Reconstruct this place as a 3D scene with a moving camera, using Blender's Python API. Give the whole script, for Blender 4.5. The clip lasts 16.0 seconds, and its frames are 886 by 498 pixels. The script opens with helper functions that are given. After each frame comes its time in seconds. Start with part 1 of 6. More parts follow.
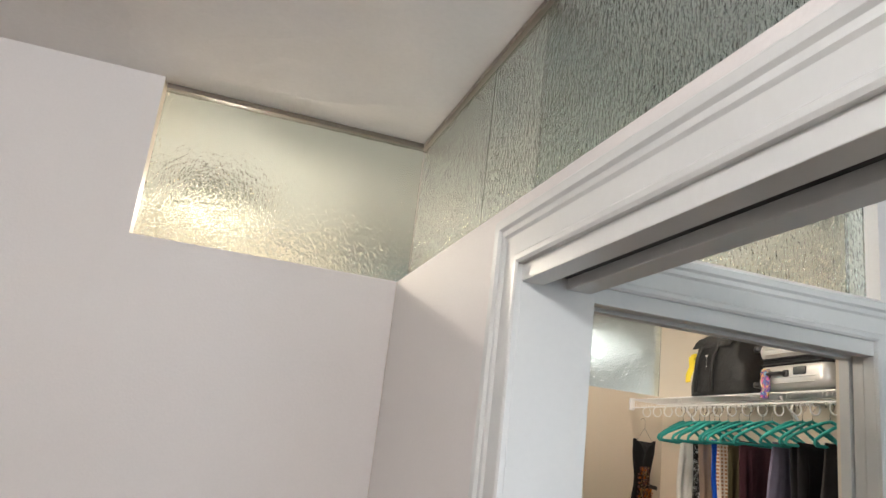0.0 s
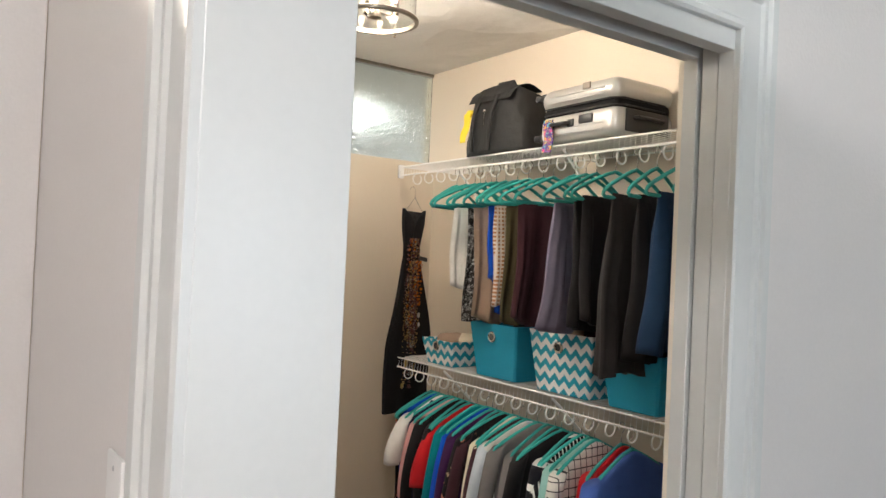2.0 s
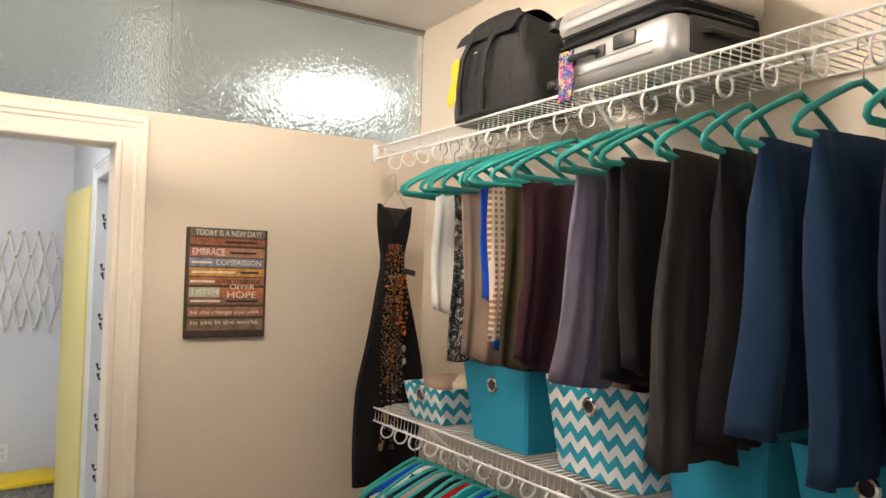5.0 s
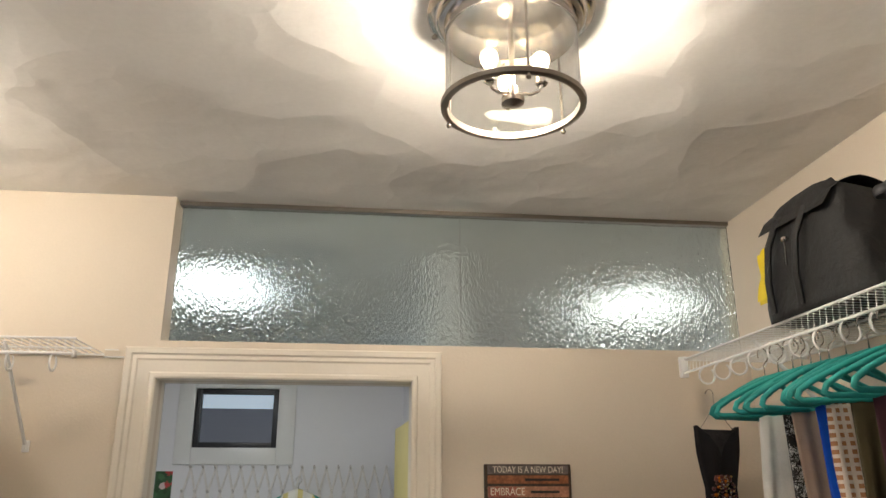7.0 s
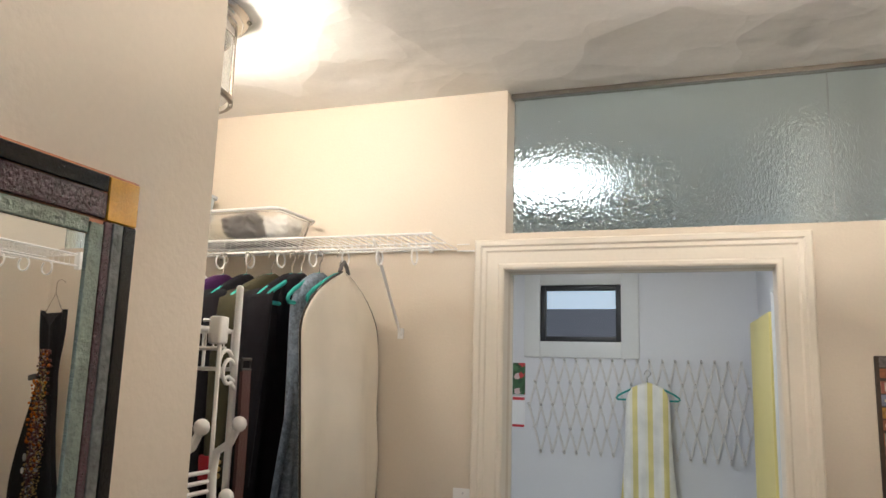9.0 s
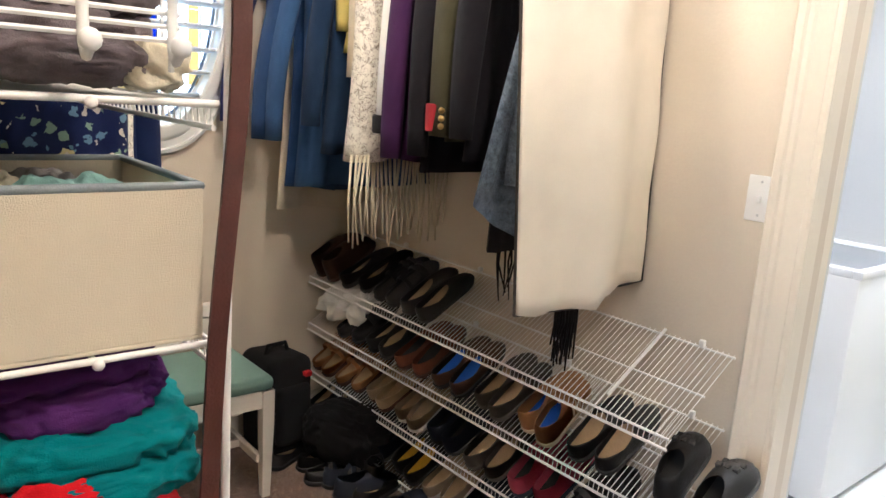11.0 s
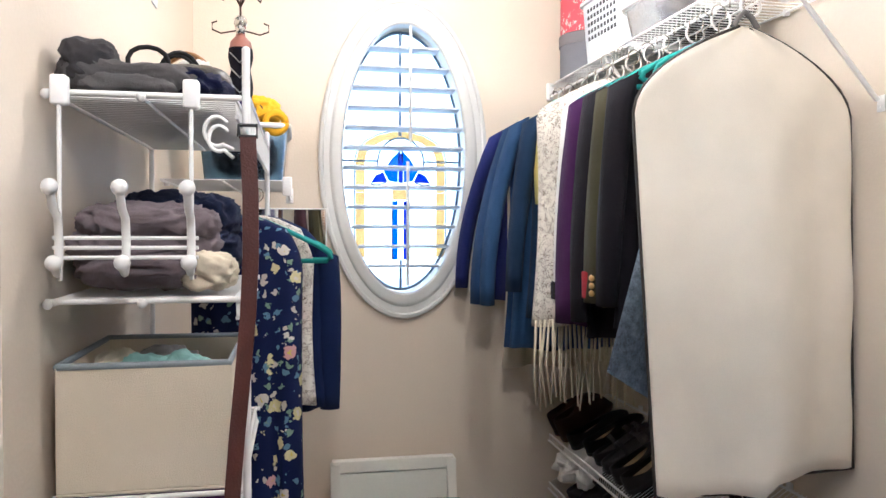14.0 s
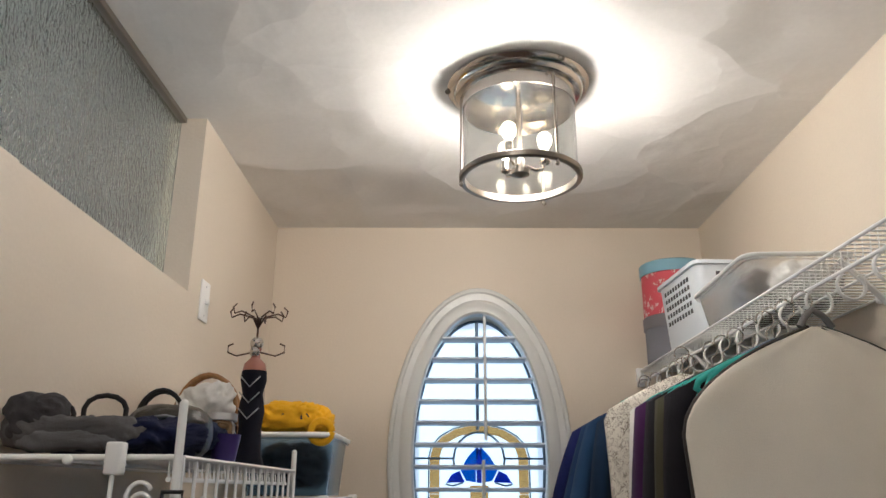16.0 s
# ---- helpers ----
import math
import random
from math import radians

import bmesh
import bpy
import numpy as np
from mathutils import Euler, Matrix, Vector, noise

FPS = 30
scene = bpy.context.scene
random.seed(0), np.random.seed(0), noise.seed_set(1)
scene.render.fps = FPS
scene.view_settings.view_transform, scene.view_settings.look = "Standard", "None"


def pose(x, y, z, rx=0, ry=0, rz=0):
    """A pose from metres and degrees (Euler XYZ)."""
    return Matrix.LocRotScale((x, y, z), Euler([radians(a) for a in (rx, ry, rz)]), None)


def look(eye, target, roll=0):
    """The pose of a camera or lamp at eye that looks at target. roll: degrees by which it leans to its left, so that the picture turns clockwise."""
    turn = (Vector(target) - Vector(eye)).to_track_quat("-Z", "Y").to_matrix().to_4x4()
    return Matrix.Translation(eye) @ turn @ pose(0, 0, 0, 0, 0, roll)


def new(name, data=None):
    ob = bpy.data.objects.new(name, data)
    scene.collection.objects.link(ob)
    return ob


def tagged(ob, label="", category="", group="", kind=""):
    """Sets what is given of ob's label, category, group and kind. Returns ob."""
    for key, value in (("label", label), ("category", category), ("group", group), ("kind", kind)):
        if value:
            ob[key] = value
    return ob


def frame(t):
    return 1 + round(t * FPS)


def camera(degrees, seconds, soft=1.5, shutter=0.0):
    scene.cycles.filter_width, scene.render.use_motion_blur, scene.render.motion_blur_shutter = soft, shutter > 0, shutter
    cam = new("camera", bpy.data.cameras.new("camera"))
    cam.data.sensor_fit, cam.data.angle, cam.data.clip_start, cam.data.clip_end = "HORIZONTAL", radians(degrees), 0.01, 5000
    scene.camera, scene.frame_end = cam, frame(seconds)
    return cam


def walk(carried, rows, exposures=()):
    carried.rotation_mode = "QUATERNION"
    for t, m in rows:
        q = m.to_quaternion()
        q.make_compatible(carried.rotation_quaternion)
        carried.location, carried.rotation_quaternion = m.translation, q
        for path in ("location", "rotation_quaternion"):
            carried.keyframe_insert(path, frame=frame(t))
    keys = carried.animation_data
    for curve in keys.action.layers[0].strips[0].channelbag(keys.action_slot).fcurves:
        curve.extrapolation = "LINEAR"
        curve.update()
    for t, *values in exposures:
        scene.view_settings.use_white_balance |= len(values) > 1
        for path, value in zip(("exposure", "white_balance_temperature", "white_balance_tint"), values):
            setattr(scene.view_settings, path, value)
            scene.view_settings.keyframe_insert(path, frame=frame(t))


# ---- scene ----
cam = camera(61.5, 16.0)
PATH = [
    (0, (-0.106, 0.764, 1.67), (0.441, 2.616, 2.191), 6.9),
    (0.5, (-0.025, 0.969, 1.681), (0.732, 2.777, 2.079), 6.3),
    (1, (0.024, 1.126, 1.662), (0.985, 2.857, 1.948), 4.8),
    (1.5, (0.115, 1.244, 1.642), (1.202, 2.905, 1.804), 3.3),
    (2, (0.224, 1.363, 1.617), (1.393, 2.986, 1.643), 2.6),
    (2.5, (0.358, 1.50, 1.53), (1.572, 3.1, 1.422), 1.7),
    (3, (0.456, 1.655, 1.491), (1.729, 3.182, 1.272), 1.0),
    (3.2, (0.488, 1.712, 1.459), (1.79, 3.213, 1.226), 0.8),
    (5.3, (1.106, 2.155, 1.621), (2.068, 3.898, 1.808), 0.9),
    (5.5, (1.138, 2.184, 1.623), (2.025, 3.955, 1.903), 0.3),
    (6, (1.181, 2.25, 1.681), (1.867, 4.069, 2.152), -0.4),
    (6.5, (1.245, 2.29, 1.696), (1.68, 4.147, 2.296), -0.4),
    (7, (1.25, 2.288, 1.691), (1.462, 4.184, 2.293), 0.0),
    (7.5, (1.245, 2.285, 1.689), (1.225, 4.201, 2.261), 0.4),
    (8, (1.225, 2.28, 1.688), (0.969, 4.189, 2.226), 0.8),
    (8.5, (1.207, 2.313, 1.693), (0.745, 4.203, 2.158), 1.2),
    (9, (1.198, 2.415, 1.658), (0.555, 4.278, 1.996), 1.7),
    (9.5, (1.181, 2.579, 1.597), (0.351, 4.389, 1.779), 1.9),
    (10, (1.174, 2.768, 1.536), (0.175, 4.501, 1.513), 1.9),
    (10.2, (1.19, 2.852, 1.511), (0.098, 4.523, 1.394), 2.2),
    (12.5, (1.638, 3.498, 1.382), (-0.21, 3.981, 0.786), 1.6),
    (13, (1.652, 3.58, 1.431), (-0.247, 4.019, 0.979), 0.4),
    (13.5, (1.654, 3.615, 1.467), (-0.288, 4.024, 1.218), 0.1),
    (14, (1.673, 3.617, 1.515), (-0.29, 4.0, 1.462), 0.2),
    (14.5, (1.692, 3.633, 1.562), (-0.271, 3.988, 1.703), 0.3),
    (15, (1.682, 3.676, 1.604), (-0.27, 3.968, 1.924), 0.4),
    (15.5, (1.598, 3.787, 1.646), (-0.329, 4.013, 2.131), 0.5),
    (16, (1.535, 3.92, 1.682), (-0.368, 3.907, 2.298), 0.2),
]
walk(cam, [(t, look(eye, target, roll)) for t, eye, target, roll in PATH], [(0, -.15, 6050, 10), (1.5, .0, 6050, 10), (2, .12, 6100, 10), (2.5, .15, 6250, 10), (3, .46, 6400, 11), (5.5, .3, 6150, 13), (6.5, -.4, 6200, 12), (7, -.6, 6100, 10), (8.5, -.55, 5950, 10), (9, -.25, 5850, 10), (9.5, .12, 5850, 10), (10.2, .6, 5850, 10), (12.3, 1.72, 5300, 14), (13, 1.62, 5250, 14), (13.5, 1.2, 5150, 12), (14, .75, 5100, 12), (14.5, .18, 5150, 12), (15, -.2, 5250, 11), (15.5, -.55, 5350, 10), (16, -.85, 5400, 10)])

# ---- light ----
world = bpy.data.worlds.new("sky")
scene.world = world
world.use_nodes = True
wt = world.node_tree
sky = wt.nodes.new("ShaderNodeTexSky")
sky.sky_type, sky.sun_disc = "NISHITA", False
sky.sun_elevation, sky.sun_rotation = radians(48), radians(120)
wt.links.new(sky.outputs[0], wt.nodes["Background"].inputs[0])
wt.nodes["Background"].inputs[1].default_value = 0.12


def lamp(name, kind, m, energy, color, size=0.1, size_y=None):
    data = bpy.data.lights.new(name, kind)
    data.energy, data.color = energy, color
    if kind == "AREA":
        data.size = size
        if size_y:
            data.shape, data.size_y = "RECTANGLE", size_y
    elif kind == "SUN":
        data.angle = size
    else:
        data.shadow_soft_size = size
    ob = new(name, data)
    ob.matrix_world = m
    return ob


lamp("sun", "SUN", look((0, 0, 0), (-math.sin(radians(120)), -math.cos(radians(120)), -1.1)), 3.0, (1, .96, .9), radians(.5))
LAMP_EAST, LAMP_WEST = (1.56, 3.70), (-0.215, 4.105)
for lx, ly, lz, power in ((*LAMP_EAST, 2.562, 43), (*LAMP_WEST, 2.538, 33)):
    for k in range(3):
        a = radians(90 + 120 * k)
        # one light in each bulb
        lamp("bulb_light", "POINT", pose(lx + .065 * math.cos(a), ly + .065 * math.sin(a), lz), power / 3, (1.0, .84, .66), .018)
lamp("laundry_light", "AREA", pose(.51, 6.09, 2.655), 22, (1.0, .985, .96), .30)
lamp("back_room_light", "AREA", pose(2.8, 6.3, 2.655), 30, (1.0, .93, .82), .30)
# fill lamp added out of view, placed to balance the hall walls
lamp("hall_light", "POINT", pose(-.95, -.10, 2.57), 120, (1.0, .965, .93), .09)
# cool fill from an added, unseen window south of the hall
lamp("hall_daylight", "AREA", look((1.65, -1.58, 1.5), (1.65, 0, 1.5)), 32, (.78, .90, 1.0), 1.45, 1.4)
lamp("oval_daylight", "AREA", look((-1.47, 4.04, 1.8), (0, 4.04, 1.7)), 1.8, (.74, .90, 1.0), .46, 1.0)

# ---- materials ----


def mat(name, color, rough=.6, metal=0.0, **kw):
    """A painted or woven surface: base colour varied at two scales, with fine relief."""
    m = bpy.data.materials.new(name)
    m.use_nodes = True
    t = m.node_tree
    b = t.nodes["Principled BSDF"]
    b.inputs["Roughness"].default_value, b.inputs["Metallic"].default_value = rough, metal
    co = t.nodes.new("ShaderNodeTexCoord").outputs["Object"]
    vary, scale, bump, bscale = kw.get("vary", .06), kw.get("scale", 3.0), kw.get("bump", .1), kw.get("bscale", 300.0)

    def node(kind, *links, operation="", data_type="", bands_direction=""):
        n = t.nodes.new(kind)
        if operation:
            n.operation = operation
        if data_type:
            n.data_type = data_type
        if bands_direction:
            n.bands_direction = bands_direction
        for i, v in links:
            if isinstance(v, bpy.types.NodeSocket):
                t.links.new(v, n.inputs[i])
            else:
                n.inputs[i].default_value = v
        return n
    big = node("ShaderNodeTexNoise", (0, co), (2, scale), (3, 4.0)).outputs[0]
    fine = node("ShaderNodeTexNoise", (0, co), (2, bscale), (3, 3.0)).outputs[0]
    c = (*color, 1)
    base = kw["pattern"](node, co, t) if "pattern" in kw else None
    if base is None:
        rgb = t.nodes.new("ShaderNodeRGB")
        rgb.outputs[0].default_value = c
        base = rgb.outputs[0]
    if kw.get("random"):
        rnd = t.nodes.new("ShaderNodeObjectInfo").outputs["Random"]
        val = node("ShaderNodeMapRange", (0, rnd), (3, 1 - kw["random"]), (4, 1 + kw["random"])).outputs[0]
        base = node("ShaderNodeHueSaturation", (2, val), (4, base)).outputs[0]
    v1 = node("ShaderNodeMapRange", (0, big), (1, .3), (2, .7), (3, 1 - vary), (4, 1 + vary)).outputs[0]
    v2 = node("ShaderNodeMapRange", (0, fine), (1, .3), (2, .7), (3, 1 - vary * .6), (4, 1 + vary * .6)).outputs[0]
    v = node("ShaderNodeMath", (0, v1), (1, v2), operation="MULTIPLY").outputs[0]
    out = node("ShaderNodeHueSaturation", (2, v), (4, base)).outputs[0]
    t.links.new(out, b.inputs["Base Color"])
    h = fine
    if kw.get("wrinkle"):
        wr = node("ShaderNodeTexNoise", (0, co), (2, kw.get("wscale", 14.0)), (3, kw.get("wdetail", 3.0)), ("Distortion", kw.get("wdistort", 0.0))).outputs[0]
        big_bump = node("ShaderNodeBump", ("Strength", kw["wrinkle"]), ("Distance", kw.get("wdist", .02)), ("Height", wr)).outputs[0]
    bp = node("ShaderNodeBump", ("Strength", bump), ("Distance", .003), ("Height", h))
    if kw.get("trowel"):
        # overlapping trowel strokes: shallow scallops with a soft crest
        last = None
        for size, lift in ((2.4, 1.0), (5.2, .5)):
            warp = node("ShaderNodeTexNoise", (0, co), (2, size * .9), (3, 2.0)).outputs[1]
            co2 = node("ShaderNodeMixRGB", (0, .22), (1, co), (2, warp)).outputs[0]
            vo = node("ShaderNodeTexVoronoi", (0, co2), (2, size))
            bn = node("ShaderNodeBump", ("Strength", 1.0), ("Distance", kw["trowel"] * lift / size), ("Height", vo.outputs["Distance"]))
            if last:
                t.links.new(last, bn.inputs["Normal"])
            last = bn.outputs[0]
        if kw.get("wrinkle"):
            t.links.new(last, big_bump.node.inputs["Normal"])
        else:
            t.links.new(last, bp.inputs["Normal"])
    if kw.get("wrinkle"):
        t.links.new(big_bump, bp.inputs["Normal"])
    t.links.new(bp.outputs[0], b.inputs["Normal"])
    if kw.get("sheen"):
        b.inputs["Sheen Weight"].default_value = kw["sheen"]
    if kw.get("spec") is not None:
        b.inputs["Specular IOR Level"].default_value = kw["spec"]
    return m


def mixed(node, fac, a, b):
    n = node("ShaderNodeMix", (0, fac), data_type="RGBA")
    n.inputs[6].default_value, n.inputs[7].default_value = (*a, 1), (*b, 1)
    return n.outputs[2]


def stripes(axis, period, duty, a, b):
    def pattern(node, co, t):
        s = node("ShaderNodeSeparateXYZ", (0, co)).outputs["XYZ".index(axis)]
        f = node("ShaderNodeMath", (0, s), (1, 1 / period), operation="MULTIPLY").outputs[0]
        f = node("ShaderNodeMath", (0, f), operation="FRACT").outputs[0]
        return mixed(node, node("ShaderNodeMath", (0, f), (1, duty), operation="LESS_THAN").outputs[0], a, b)
    return pattern


def checks(period, duty, a, b):
    def pattern(node, co, t):
        sep = node("ShaderNodeSeparateXYZ", (0, co))
        hits = []
        for i in (0, 2):
            f = node("ShaderNodeMath", (0, sep.outputs[i]), (1, 1 / period), operation="MULTIPLY").outputs[0]
            f = node("ShaderNodeMath", (0, f), operation="FRACT").outputs[0]
            hits.append(node("ShaderNodeMath", (0, f), (1, duty), operation="LESS_THAN").outputs[0])
        f = node("ShaderNodeMath", (0, hits[0]), (1, hits[1]), operation="MAXIMUM").outputs[0]
        return mixed(node, f, a, b)
    return pattern


def chevrons(period, tooth, a, b):
    """Zigzag bands up the z axis; the zigzag runs along both level axes."""
    def pattern(node, co, t):
        sep = node("ShaderNodeSeparateXYZ", (0, co))
        run = node("ShaderNodeMath", (0, sep.outputs[0]), (1, sep.outputs[1]), operation="SUBTRACT").outputs[0]
        zig = node("ShaderNodeMath", (0, run), (1, tooth), operation="PINGPONG").outputs[0]
        zz = node("ShaderNodeMath", (0, sep.outputs[2]), (1, zig), operation="ADD").outputs[0]
        f = node("ShaderNodeMath", (0, zz), (1, 1 / period), operation="MULTIPLY").outputs[0]
        f = node("ShaderNodeMath", (0, f), operation="FRACT").outputs[0]
        return mixed(node, node("ShaderNodeMath", (0, f), (1, .5), operation="LESS_THAN").outputs[0], a, b)
    return pattern


def flowers(scale, size, ground, colors):
    def pattern(node, co, t):
        wob = node("ShaderNodeTexNoise", (0, co), (2, scale * 3), (3, 2.0)).outputs[1]
        co2 = node("ShaderNodeMixRGB", (0, .04), (1, co), (2, wob)).outputs[0]
        vo = node("ShaderNodeTexVoronoi", (0, co2), (2, scale))
        d, col = vo.outputs["Distance"], vo.outputs["Color"]
        hue = node("ShaderNodeSeparateColor", (0, col)).outputs[0]
        ramp = node("ShaderNodeValToRGB", (0, hue))
        r = ramp.color_ramp
        r.interpolation = "CONSTANT"
        for i, c in enumerate(colors):
            e = r.elements[i] if i < 2 else r.elements.new(.5)
            e.position, e.color = i / len(colors), (*c, 1)
        inside = node("ShaderNodeMath", (0, d), (1, size), operation="LESS_THAN").outputs[0]
        n = node("ShaderNodeMix", (0, inside), (7, ramp.outputs[0]), data_type="RGBA")
        n.inputs[6].default_value = (*ground, 1)
        return n.outputs[2]
    return pattern


def carpet_lines(node, co, t):
    wob = node("ShaderNodeTexNoise", (0, co), (2, 5.0), (3, 2.0)).outputs[1]
    co2 = node("ShaderNodeMixRGB", (0, .12), (1, co), (2, wob)).outputs[0]
    wave = node("ShaderNodeTexWave", (0, co2), (1, 13.0), (2, 9.0), (3, 2.0), (4, 2.0), bands_direction="DIAGONAL").outputs["Fac"]
    gate = node("ShaderNodeTexNoise", (0, co), (2, 22.0), (3, 2.0)).outputs[0]
    line = node("ShaderNodeMath", (0, wave), (1, .90), operation="GREATER_THAN").outputs[0]
    gate = node("ShaderNodeMath", (0, gate), (1, .44), operation="GREATER_THAN").outputs[0]
    f = node("ShaderNodeMath", (0, line), (1, gate), operation="MULTIPLY").outputs[0]
    f = node("ShaderNodeMath", (0, f), (1, .52), operation="MULTIPLY").outputs[0]
    return mixed(node, f, (.150, .090, .062), (.29, .20, .145))


def glass(name, color, rough, bump=0.0, bscale=90.0, stretch=1.0, ior=1.45, depth=.004):
    m = bpy.data.materials.new(name)
    m.use_nodes = True
    t = m.node_tree
    b = t.nodes["Principled BSDF"]
    b.inputs["Base Color"].default_value = (*color, 1)
    b.inputs["Roughness"].default_value, b.inputs["IOR"].default_value = rough, ior
    b.inputs["Transmission Weight"].default_value = 1.0
    if bump:
        co = t.nodes.new("ShaderNodeTexCoord")
        mp = t.nodes.new("ShaderNodeMapping")
        mp.inputs["Scale"].default_value = (1, 1, stretch)
        no = t.nodes.new("ShaderNodeTexNoise")
        no.inputs["Scale"].default_value, no.inputs["Detail"].default_value = bscale, 2.0
        bp = t.nodes.new("ShaderNodeBump")
        bp.inputs["Strength"].default_value, bp.inputs["Distance"].default_value = bump, depth
        t.links.new(co.outputs["Object"], mp.inputs[0])
        t.links.new(mp.outputs[0], no.inputs["Vector"])
        t.links.new(no.outputs[0], bp.inputs["Height"])
        t.links.new(bp.outputs[0], b.inputs["Normal"])
    return m


def glow(name, color, strength):
    m = bpy.data.materials.new(name)
    m.use_nodes = True
    b = m.node_tree.nodes["Principled BSDF"]
    b.inputs["Base Color"].default_value = (*color, 1)
    b.inputs["Emission Color"].default_value = (*color, 1)
    b.inputs["Emission Strength"].default_value = strength
    return m


BEIGE = mat("beige_wall_paint", (.665, .58, .47), .55, vary=.025, scale=1.6, bump=.22, bscale=130)
GREY = mat("pale_grey_wall_paint", (.715, .68, .655), .55, vary=.02, scale=1.6, bump=.18, bscale=130)
COOL = mat("cool_grey_wall_paint", (.64, .645, .66), .55, vary=.02, scale=1.6, bump=.18, bscale=130)
CEIL = mat("skim_trowelled_ceiling_paint", (.76, .735, .70), .8, vary=.03, scale=3.0, bump=.15, bscale=60, wrinkle=.5, wscale=3.2, wdist=.03, wdetail=1.5, wdistort=.8, trowel=.085)
TRIM = mat("white_trim_enamel", (.63, .635, .615), .32, vary=.02, bump=.05, bscale=80)
CREAM = mat("cream_trim_enamel", (.76, .69, .58), .35, vary=.025, bump=.05, bscale=80)
WIRE = mat("white_vinyl_wire", (.82, .81, .79), .35, vary=.02, bump=.02)
PLASTIC = mat("white_plastic", (.80, .79, .77), .4, vary=.02, bump=.03)
CARPET = mat("brown_carpet", (.15, .09, .07), .95, vary=.16, scale=9, bump=.9, bscale=420, pattern=carpet_lines, sheen=.25)
CHROME = mat("polished_nickel", (.62, .59, .55), .16, 1.0, vary=.02, bump=.02)
BRONZE = mat("brushed_nickel", (.30, .265, .225), .3, 1.0, vary=.05, bump=.04)
STEEL = mat("galvanised_steel", (.55, .55, .56), .35, 1.0, vary=.06)
TEAL = mat("teal_flocked_hanger", (.025, .30, .265), .75, vary=.1, bump=.25, bscale=700, random=.15)
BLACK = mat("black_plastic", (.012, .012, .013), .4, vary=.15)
RAIN = glass("rain_textured_glass", (.80, .885, .86), .03, 1.0, 140, .45, depth=.0044)
CLEAR = glass("clear_glass", (.97, .985, .98), 0.0)
MIRROR = mat("silvered_mirror", (.9, .91, .9), .01, 1.0, vary=0.0, bump=0.0)
BULB = glow("lit_bulb", (1.0, .80, .52), 45)
DIFF = glow("lit_diffuser", (1.0, .97, .92), 6)


def cloth(name, color, **kw):
    return mat(name, color, .9, **{**dict(vary=.12, scale=7, bump=.45, bscale=520, wrinkle=.35, wscale=11, sheen=.03, spec=.12), **kw})


# ---- building blocks ----
def box(bm, a, b, bevel=0.0, segs=2):
    """A block between two corners, its edges rounded by bevel."""
    r = bmesh.ops.create_cube(bm, size=1.0)["verts"]
    lo = [min(p, q) for p, q in zip(a, b)]
    hi = [max(p, q) for p, q in zip(a, b)]
    bmesh.ops.transform(bm, verts=r, matrix=Matrix.Translation([(p + q) / 2 for p, q in zip(lo, hi)]) @ Matrix.Diagonal((*[q - p for p, q in zip(lo, hi)], 1)))
    if bevel:
        bmesh.ops.bevel(bm, geom=list({e for v in r for e in v.link_edges}), offset=bevel, segments=segs, profile=.5, affect="EDGES", clamp_overlap=True)


def rings(bm, loops, close=True, cap=True):
    """A skin over a row of point rings."""
    vs = [[bm.verts.new(p) for p in loop] for loop in loops]
    n = len(vs[0])
    for a, b in zip(vs, vs[1:]):
        for i in range(n if close else n - 1):
            j = (i + 1) % n
            bm.faces.new((a[i], a[j], b[j], b[i]))
    if cap and close:
        bm.faces.new(vs[0][::-1])
        bm.faces.new(vs[-1])
    return vs


def tube(bm, pts, r, seg=6, r_end=None):
    pts = [Vector(p) for p in pts]
    loops, up = [], None
    for i, p in enumerate(pts):
        d = (pts[min(i + 1, len(pts) - 1)] - pts[max(i - 1, 0)]).normalized()
        if up is None or abs(up.dot(d)) > .95:
            up = Vector((0, 0, 1)) if abs(d.z) < .9 else Vector((1, 0, 0))
        s = d.cross(up).normalized()
        up = s.cross(d).normalized()
        rr = r if r_end is None else r + (r_end - r) * i / (len(pts) - 1)
        loops.append([p + rr * (math.cos(2 * math.pi * k / seg) * s + math.sin(2 * math.pi * k / seg) * up) for k in range(seg)])
    rings(bm, loops)


def lathe(bm, profile, c=(0, 0, 0), seg=32, cap=False):
    rings(bm, [[(c[0] + r * math.cos(2 * math.pi * k / seg), c[1] + r * math.sin(2 * math.pi * k / seg), c[2] + z) for k in range(seg)] for r, z in profile], cap=cap)


def ball(bm, c, r, seg=8, squash=(1, 1, 1)):
    v = bmesh.ops.create_uvsphere(bm, u_segments=seg, v_segments=max(4, seg // 2 + 1), radius=r)["verts"]
    bmesh.ops.transform(bm, verts=v, matrix=Matrix.Translation(c) @ Matrix.Diagonal((*squash, 1)))


def arc(c, r, a0, a1, n, plane="xz"):
    out = []
    for k in range(n + 1):
        a = radians(a0 + (a1 - a0) * k / n)
        u, v = r * math.cos(a), r * math.sin(a)
        out.append((c[0] + u, c[1], c[2] + v) if plane == "xz" else (c[0], c[1] + u, c[2] + v) if plane == "yz" else (c[0] + u, c[1] + v, c[2]))
    return out


